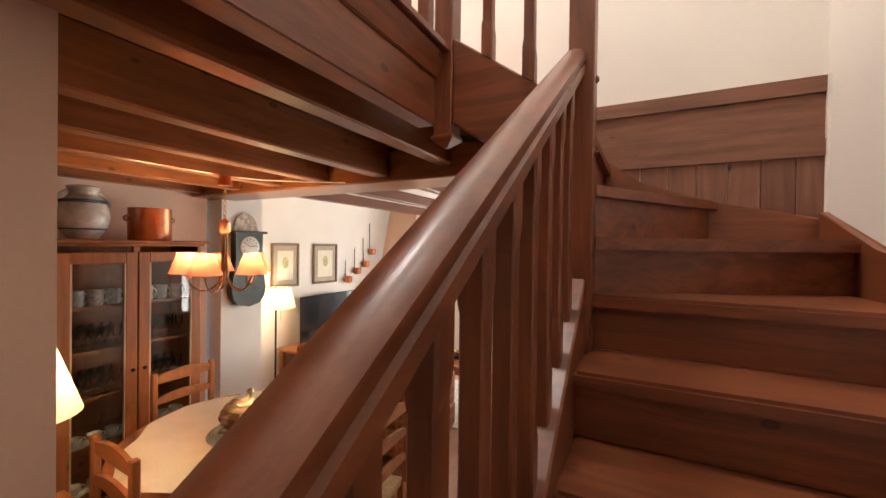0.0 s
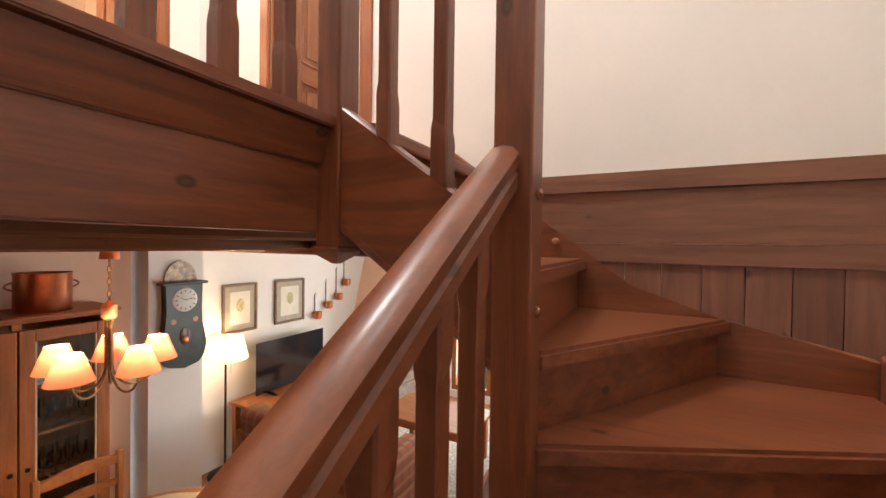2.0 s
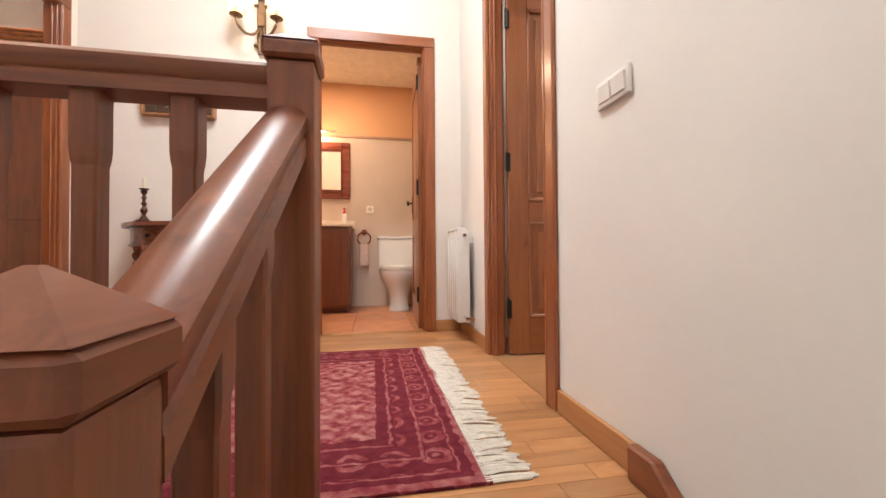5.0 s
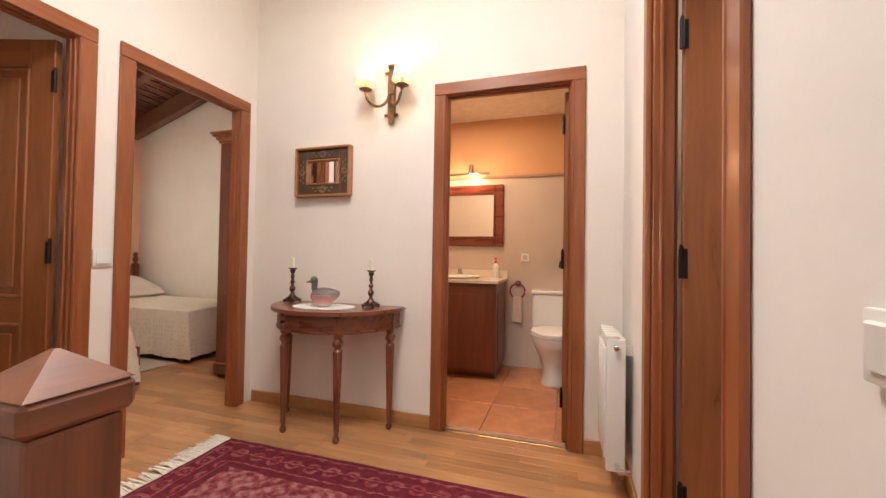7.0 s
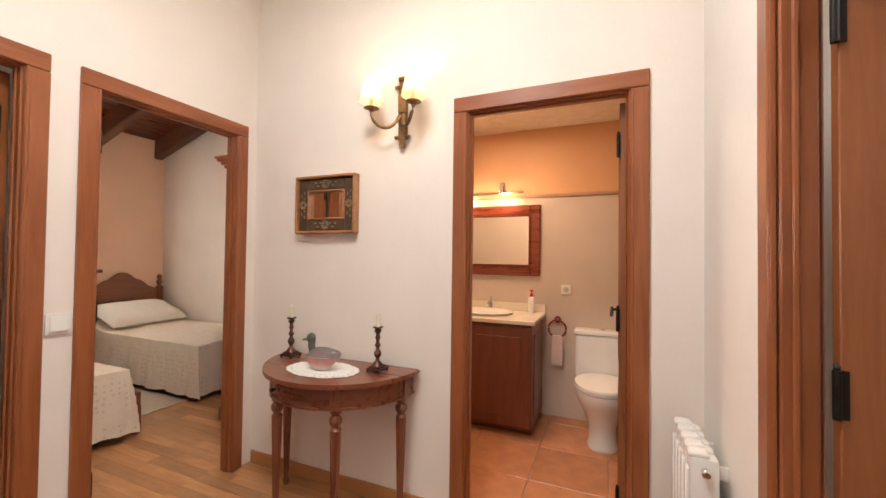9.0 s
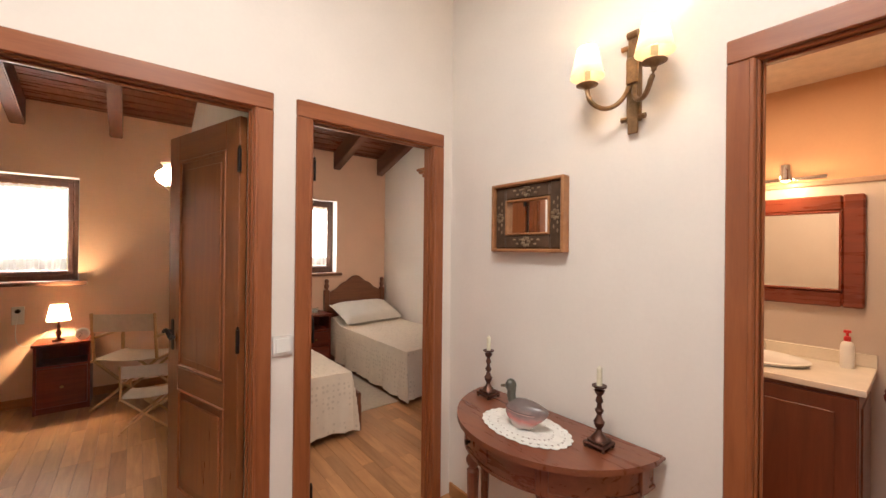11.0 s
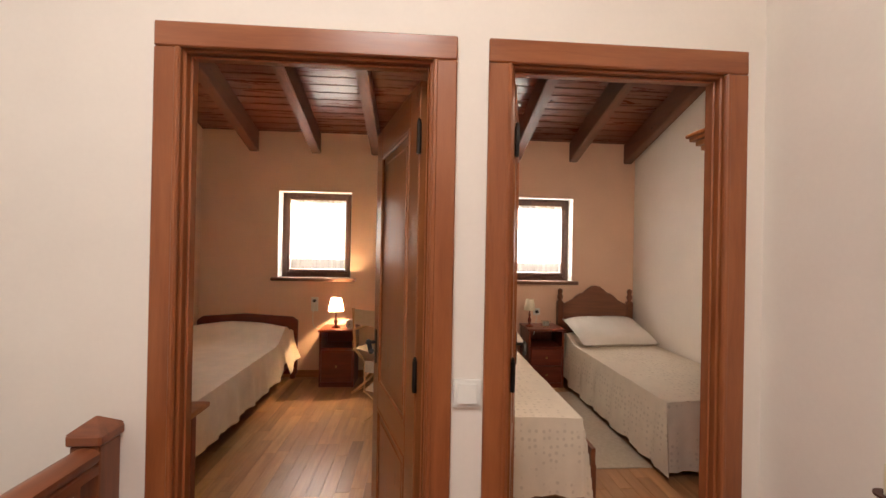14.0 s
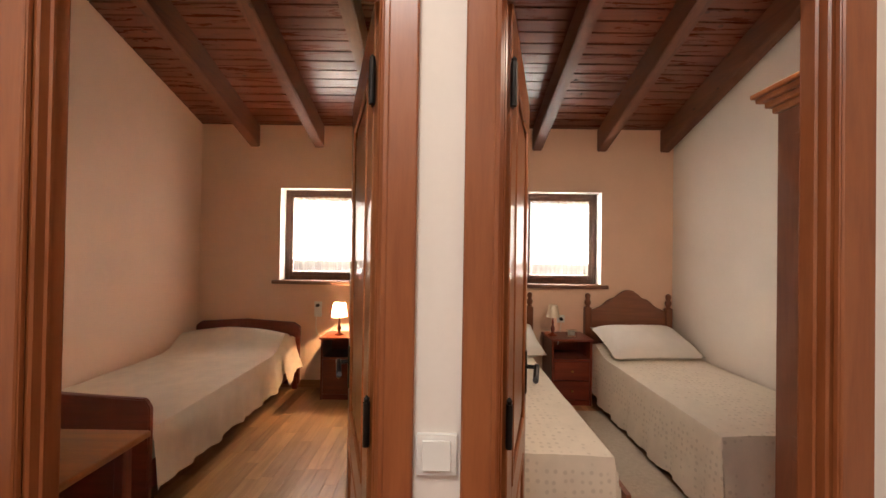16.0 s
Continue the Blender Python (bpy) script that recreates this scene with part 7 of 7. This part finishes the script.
part("shelf", B(-1.06, -0.66, 3.36, 4.58, -2.26, -2.24), pine("y"), st)
for x in (-1.06, -0.70):
    for y in (3.34, 3.96, 4.54):
        part("leg", B(x, x + 0.06, y, y + 0.06, ZL, -1.99, bev=0.005), pine("z"), st)
part("apron", B(-0.66, -0.645, 3.40, 4.54, -2.06, -1.99), pine("y"), st)
adopt(st)
for y, w, h, c, lab in ((3.62, 0.10, 0.17, (0.6, 0.6, 0.58), "pale grey"), (3.78, 0.16, 0.20, (0.35, 0.37, 0.38), "dark grey"), (4.2, 0.30, 0.07, (0.03, 0.03, 0.03), "black")):
    t = thing("media_box", lab + " electronic box on the stand shelf", "electronics", "boxes on the stand", (-0.8, y, -2.24))
    part("case", B(-0.92, -0.70, y, y + w, -2.24, -2.24 + h, bev=0.006), mat(lab.replace(" ", "_") + "_case", c, 0.4), t)
    part("front", B(-0.70, -0.695, y + 0.01, y + w - 0.01, -2.23, -2.25 + h), IRON, t)
    adopt(t)

# ladles on the wall
for y, z, L in ((4.47, -1.30, 0.30), (4.66, -1.19, 0.36), (4.85, -1.10, 0.42), (5.0, -0.92, 0.46)):
    t = thing("copper_ladle", "long-handled copper ladle hung on the wall", "ladle", "ladles on the wall", (-1.1, y, z))
    part("bowl", lathe(bmesh.new(), [(0.035, 0), (0.05, 0.01), (0.055, 0.09), (0.05, 0.09), (0.045, 0.012)], (-1.035, y, z), 16), COPPER, t, smooth=True)
    part("handle", tube(bmesh.new(), [(-1.085, y, z + 0.06), (-1.09, y, z + L), (-1.085, y + 0.012, z + L + 0.02)], 0.005, 6), IRON, t, smooth=True)
    adopt(t)

# fireplace in the corner
fp = thing("fireplace", "stone corner fireplace with a wooden mantel and white hood", "fireplace", at=(-0.55, 5.6, ZL), kind="structure")
STONE = mat("grey_stone", (0.26, 0.22, 0.18), 0.85, bump=0.5, scale=14, vary=0.35)
part("hearth", B(-1.1, -0.35, 5.10, 6.0, ZL, ZL + 0.25, bev=0.02), STONE, fp)
rnd = random.Random(3)
for i in range(6):
    z = ZL + 0.25 + i * 0.135
    y = 5.16
    part("stone", B(-1.1, -0.86 + rnd.uniform(-0.02, 0.02), y + rnd.uniform(-0.01, 0.01), 6.0, z, z + 0.13, bev=0.012), STONE, fp)
    part("stone", B(-0.56 + rnd.uniform(-0.02, 0.02), -0.38, y + rnd.uniform(-0.01, 0.01), 6.0, z, z + 0.13, bev=0.012), STONE, fp)
part("firebox", B(-0.86, -0.56, 5.7, 6.0, ZL + 0.25, -1.53), mat("soot", (0.03, 0.027, 0.025), 0.95), fp)
part("mantel", B(-1.1, -0.33, 5.06, 6.0, -1.53, -1.45, bev=0.01), beam_wood("x"), fp)
hood = bmesh.new()
lo = [hood.verts.new(p) for p in ((-1.1, 5.2, -1.45), (-0.38, 5.2, -1.45), (-0.38, 6.0, -1.45), (-1.1, 6.0, -1.45))]
hi = [hood.verts.new(p) for p in ((-1.1, 5.55, -0.21), (-0.6, 5.55, -0.21), (-0.6, 6.0, -0.21), (-1.1, 6.0, -0.21))]
hood.faces.new(lo)
hood.faces.new(hi)
for i in range(4):
    hood.faces.new((lo[i], lo[(i + 1) % 4], hi[(i + 1) % 4], hi[i]))
part("hood", hood, PEACH, fp)
adopt(fp)
mk = thing("musket", "antique wooden musket hung on the chimney hood", "ornament", at=(-0.65, 5.3, -0.95))
mm = pose(-0.62, 5.31, -0.95, 0, -18, 0)
part("barrel", tube(bmesh.new(), [mm @ Vector((-0.05, 0, 0.02)), mm @ Vector((0.26, 0, 0.02))], 0.010), IRON, mk, smooth=True)
part("stock", prism(bmesh.new(), [(-0.24, -0.06), (-0.16, -0.045), (-0.06, -0.005), (0.16, 0.0), (0.16, 0.014), (-0.06, 0.022), (-0.14, 0.005), (-0.25, -0.01)], "xz", -0.015, 0.015, mm), beam_wood("x"), mk)
adopt(mk)
for x, h, lab in ((-1.0, 0.09, "copper"), (-0.55, 0.13, "pewter")):
    t = thing("mantel_pot", "small " + lab + " pot on the mantel shelf", "pot", "pots on the mantel", (x, 5.18, -1.45))
    part("bowl", lathe(bmesh.new(), [(0.03, 0), (0.05, 0.02), (0.05, h * 0.7), (0.03, h), (0.02, h * 1.1)], (x, 5.18, -1.45), 16), COPPER if lab == "copper" else IRON, t, smooth=True)
    part("handle", tube(bmesh.new(), arc(lambda u: (x + 0.05 + 0.03 * math.sin(u * 3.1), 5.18, -1.45 + h * (0.2 + 0.5 * u)), 8), 0.005, 6), COPPER if lab == "copper" else IRON, t, smooth=True)
    adopt(t)


# sofas in plaid cloth
def plaid():
    m = mat("plaid_cloth", (0.30, 0.09, 0.05), 0.95, bump=0.3, scale=20, vary=0.12, fine=300)
    n, l = m.node_tree.nodes, m.node_tree.links
    p = n["Principled BSDF"]
    src = p.inputs["Base Color"].links[0].from_socket
    tc = n.new("ShaderNodeTexCoord")
    for ax, col in (("X", (0.36, 0.22, 0.10)), ("Y", (0.12, 0.10, 0.06)), ("Z", (0.38, 0.20, 0.10))):
        w, r, mx = n.new("ShaderNodeTexWave"), n.new("ShaderNodeValToRGB"), n.new("ShaderNodeMix")
        w.bands_direction = ax
        w.inputs["Scale"].default_value = 3.2
        l.new(tc.outputs["Object"], w.inputs["Vector"])
        r.color_ramp.elements[0].position, r.color_ramp.elements[1].position = 0.72, 0.8
        r.color_ramp.elements[1].color = (0.6, 0.6, 0.6, 1)
        l.new(w.outputs["Fac"], r.inputs[0])
        mx.data_type = "RGBA"
        l.new(r.outputs[0], mx.inputs["Factor"])
        l.new(src, mx.inputs["A"])
        mx.inputs["B"].default_value = (*col, 1)
        src = mx.outputs["Result"]
    l.new(src, p.inputs["Base Color"])
    return m


PL = plaid()


def sofa(label, x0, x1, y0, y1, back):
    t = thing("sofa", label, "sofa", "plaid sofas", ((x0 + x1) / 2, (y0 + y1) / 2, ZL))
    part("base", B(x0, x1, y0, y1, ZL + 0.06, ZL + 0.30, bev=0.03, seg=2), PL, t, smooth=True)
    if back == "y0":
        part("backrest", B(x0, x1, y0, y0 + 0.22, ZL + 0.3, ZL + 0.86, bev=0.07, seg=3), PL, t, smooth=True)
        k = 2
        for i in range(k):
            a = x0 + 0.2 + (x1 - x0 - 0.4) * i / k
            part("cushion", B(a + 0.005, a + (x1 - x0 - 0.4) / k - 0.005, y0 + 0.2, y1, ZL + 0.30, ZL + 0.46, bev=0.05, seg=3), PL, t, smooth=True)
        for a in (x0, x1 - 0.2):
            part("armrest", B(a, a + 0.2, y0, y1, ZL + 0.28, ZL + 0.62, bev=0.06, seg=3), PL, t, smooth=True)
    else:
        part("backrest", B(x1 - 0.22, x1, y0, y1, ZL + 0.3, ZL + 0.86, bev=0.07, seg=3), PL, t, smooth=True)
        for i in range(2):
            a = y0 + 0.2 + (y1 - y0 - 0.4) * i / 2
            part("cushion", B(x0, x1 - 0.2, a + 0.005, a + (y1 - y0 - 0.4) / 2 - 0.005, ZL + 0.3, ZL + 0.46, bev=0.05, seg=3), PL, t, smooth=True)
        for a in (y0, y1 - 0.2):
            part("armrest", B(x0, x1, a, a + 0.2, ZL + 0.28, ZL + 0.62, bev=0.06, seg=3), PL, t, smooth=True)
    for fx in (x0 + 0.08, x1 - 0.08):
        for fy in (y0 + 0.08, y1 - 0.08):
            part("foot", lathe(bmesh.new(), [(0.03, 0), (0.035, 0.06)], (fx, fy, ZL), 10), pine("z"), t, smooth=True)
    adopt(t)


sofa("two-seat sofa in faded red and brown plaid", -0.35, 1.0, 2.92, 3.72, "y0")
sofa("plaid sofa with its back to the stairs", 1.55, 2.35, 3.2, 4.9, "x1")
ct = thing("coffee_table", "reddish wooden coffee table on square legs", "table", at=(0.75, 4.4, ZL))
part("tabletop", B(0.2, 1.25, 4.1, 4.75, -2.13, -2.09, bev=0.008), pine("x"), ct)
part("apron", B(0.26, 1.19, 4.15, 4.70, -2.20, -2.13), pine("x"), ct)
for x in (0.25, 1.14):
    for y in (4.14, 4.65):
        part("leg", B(x, x + 0.06, y, y + 0.06, ZL, -2.13, bev=0.005), pine("z"), ct)
adopt(ct)
bo = thing("fruit_bowl", "dark bowl with small fruits on the coffee table", "bowl", at=(0.7, 4.4, -2.09))
part("bowl", lathe(bmesh.new(), [(0.05, 0), (0.10, 0.03), (0.12, 0.06), (0.11, 0.06), (0.04, 0.012)], (0.7, 4.4, -2.09), 20), IRON, bo, smooth=True)
for i in range(5):
    bm = bmesh.new()
    bmesh.ops.create_uvsphere(bm, u_segments=12, v_segments=8, radius=0.03, matrix=Matrix.Translation((0.7 + 0.05 * math.cos(i * 1.3), 4.4 + 0.05 * math.sin(i * 1.3), -2.035 + 0.006 * i)))
    part("fruit", bm, mat("yellow_fruit" if i % 2 else "dark_fruit", (0.5, 0.42, 0.06) if i % 2 else (0.1, 0.03, 0.03), 0.4, vary=0.2), bo, smooth=True)
adopt(bo)
tagged(part("living_rug", B(-0.1, 1.5, 3.75, 5.0, ZL + 0.001, ZL + 0.014, bev=0.004), mat("speckled_rug", (0.50, 0.48, 0.42), 0.95, bump=0.5, scale=35, vary=0.6, fine=90)), "speckled grey and cream living room rug", "rug")

# tall window of the living room
lw = thing("window_3", "wide bright living room window with pine frames", "window", at=(1.0, 6.0, ZL + 0.1), kind="structure")
W0, W1 = ZL + 0.1, -0.60
part("frame_rail", B(0.10, 1.90, 6.04, 6.10, W0, W0 + 0.08, bev=0.005), pine("x"), lw)
part("frame_rail", B(0.10, 1.90, 6.04, 6.10, W1 - 0.07, W1, bev=0.005), pine("x"), lw)
for a in (0.10, 0.66, 1.27, 1.83):
    part("frame_post", B(a, a + 0.07, 6.04, 6.10, W0 + 0.08, W1 - 0.07, bev=0.005), pine("z"), lw)
for a in (0.17, 0.73, 1.34):
    g = part("pane", B(a, a + (0.54 if a == 0.73 else 0.49), 6.065, 6.07, W0 + 0.08, W1 - 0.07), GLASS, lw)
    g.visible_shadow = False
adopt(lw)
rw = thing("window_4", "wide living room window", "window", at=(3.36, 4.6, -2.15), kind="structure")
for a, b, e, f in ((3.9, 3.96, -2.15, -0.75), (5.24, 5.3, -2.15, -0.75), (3.96, 5.24, -2.15, -2.09), (3.96, 5.24, -0.81, -0.75), (4.57, 4.63, -2.09, -0.81)):
    part("frame_rail", B(3.32, 3.37, a, b, e, f, bev=0.005), pine("z"), rw)
adopt(rw)
structure(part("ground", B(-40, 40, 6.3, 60, -3.2, -3.0), mat("lawn", (0.09, 0.13, 0.05), 0.95, bump=0.5, scale=2, vary=0.4)), "green lawn outside the window", "ground")

# side table with lamp behind the wall end
sd = thing("side_table", "honey pine side table beside the wall end", "table", at=(0.85, 0.72, ZL))
part("tabletop", B(0.50, 1.15, 0.45, 0.98, -1.83, -1.80, bev=0.006), pine("x"), sd)
for x in (0.53, 1.07):
    for y in (0.48, 0.90):
        part("leg", B(x, x + 0.05, y, y + 0.05, ZL, -1.83, bev=0.004), pine("z"), sd)
part("apron", B(0.56, 1.09, 0.50, 0.93, -1.92, -1.83), pine("x"), sd)
adopt(sd)
sl = thing("table_lamp", "table lamp with a lit cream cone shade", "lamp", at=(0.80, 0.76, -1.80))
part("base", lathe(bmesh.new(), [(0.07, 0), (0.07, 0.015), (0.03, 0.03), (0.05, 0.12), (0.05, 0.2), (0.02, 0.3), (0.012, 0.42)], (0.80, 0.76, -1.80), 20), CHINA, sl, smooth=True)
bm = bmesh.new()
p = [bm.verts.new((0.80 + 0.165 * math.cos(6.2832 * j / 32), 0.76 + 0.165 * math.sin(6.2832 * j / 32), -1.36)) for j in range(32)]
q = [bm.verts.new((0.80 + 0.07 * math.cos(6.2832 * j / 32), 0.76 + 0.07 * math.sin(6.2832 * j / 32), -1.06)) for j in range(32)]
for j in range(32):
    bm.faces.new((p[j], p[(j + 1) % 32], q[(j + 1) % 32], q[j]))
part("shade", bm, SHADE, sl, "lit cream shade", smooth=True)
adopt(sl)

# ---- floor pieces ----
ORIGIN = Vector((0, 0, 0))
def strips(floor, x0, x1, y0, y1, seed, w=0.07, length=0.46):
    rnd = random.Random(seed)
    bm = B(-0.5, 0.5, -0.5, 0.5, -0.5, 0.5)
    me = bpy.data.meshes.new("strip")
    for v in bm.verts:
        v.co.x *= w - 0.0012
        v.co.y *= length
        v.co.z *= 0.012
    bmesh.ops.bevel(bm, geom=[e for e in bm.edges if e.verts[0].co.z > 0 and e.verts[1].co.z > 0], offset=0.0008, segments=1, affect="EDGES")
    bm.to_mesh(me)
    bm.free()
    me.materials.append(wood("oak_strip", (0.32, 0.145, 0.052), (0.54, 0.285, 0.125), "y", 0.3, False, 0.22, 0.2))
    x = x0
    while x < x1 - 0.005:
        y = y0 - rnd.random() * length * 0.9
        while y < y1:
            a, b = max(y, y0), min(y + length, y1)
            if b - a > 0.02:
                ob = new("strip", me)
                ob.parent = floor
                ob.location = (x + w / 2, (a + b) / 2, -0.006)
                ob.scale = (1, (b - a - 0.001) / length, 1)
            y += length
        x += w
strips(bpy.data.objects["floor_hall"], 0.0, 1.955, -0.12, YW, 1, 0.07, 0.62)
strips(bpy.data.objects["floor_hall"], 1.96, 2.045, 1.70, YW, 5, 0.045, 0.62)
strips(bpy.data.objects["floor_bedroom_1"], 0.99, 3.53, YB, -0.12, 2, 0.085, 0.62)
strips(bpy.data.objects["floor_bedroom_2"], -1.43, 0.91, YB, -0.12, 3, 0.085, 0.62)
bm = B(-0.2175, 0.2175, -0.2175, 0.2175, -0.01, 0.0)
bmesh.ops.bevel(bm, geom=[e for e in bm.edges if e.verts[0].co.z > -0.005 and e.verts[1].co.z > -0.005], offset=0.003, segments=1, affect="EDGES")
me = bpy.data.meshes.new("tile")
bm.to_mesh(me)
bm.free()
me.materials.append(mat("terracotta_tile", (0.50, 0.22, 0.10), 0.35, bump=0.05, scale=9, vary=0.25, rand=0.12))
for i in range(4):
    for j in range(5):
        ob = new("tile", me)
        ob.parent = bpy.data.objects["floor_bathroom"]
        ob.location = (-0.30 - 0.44 * i, 0.56 + 0.44 * j, 0.0)
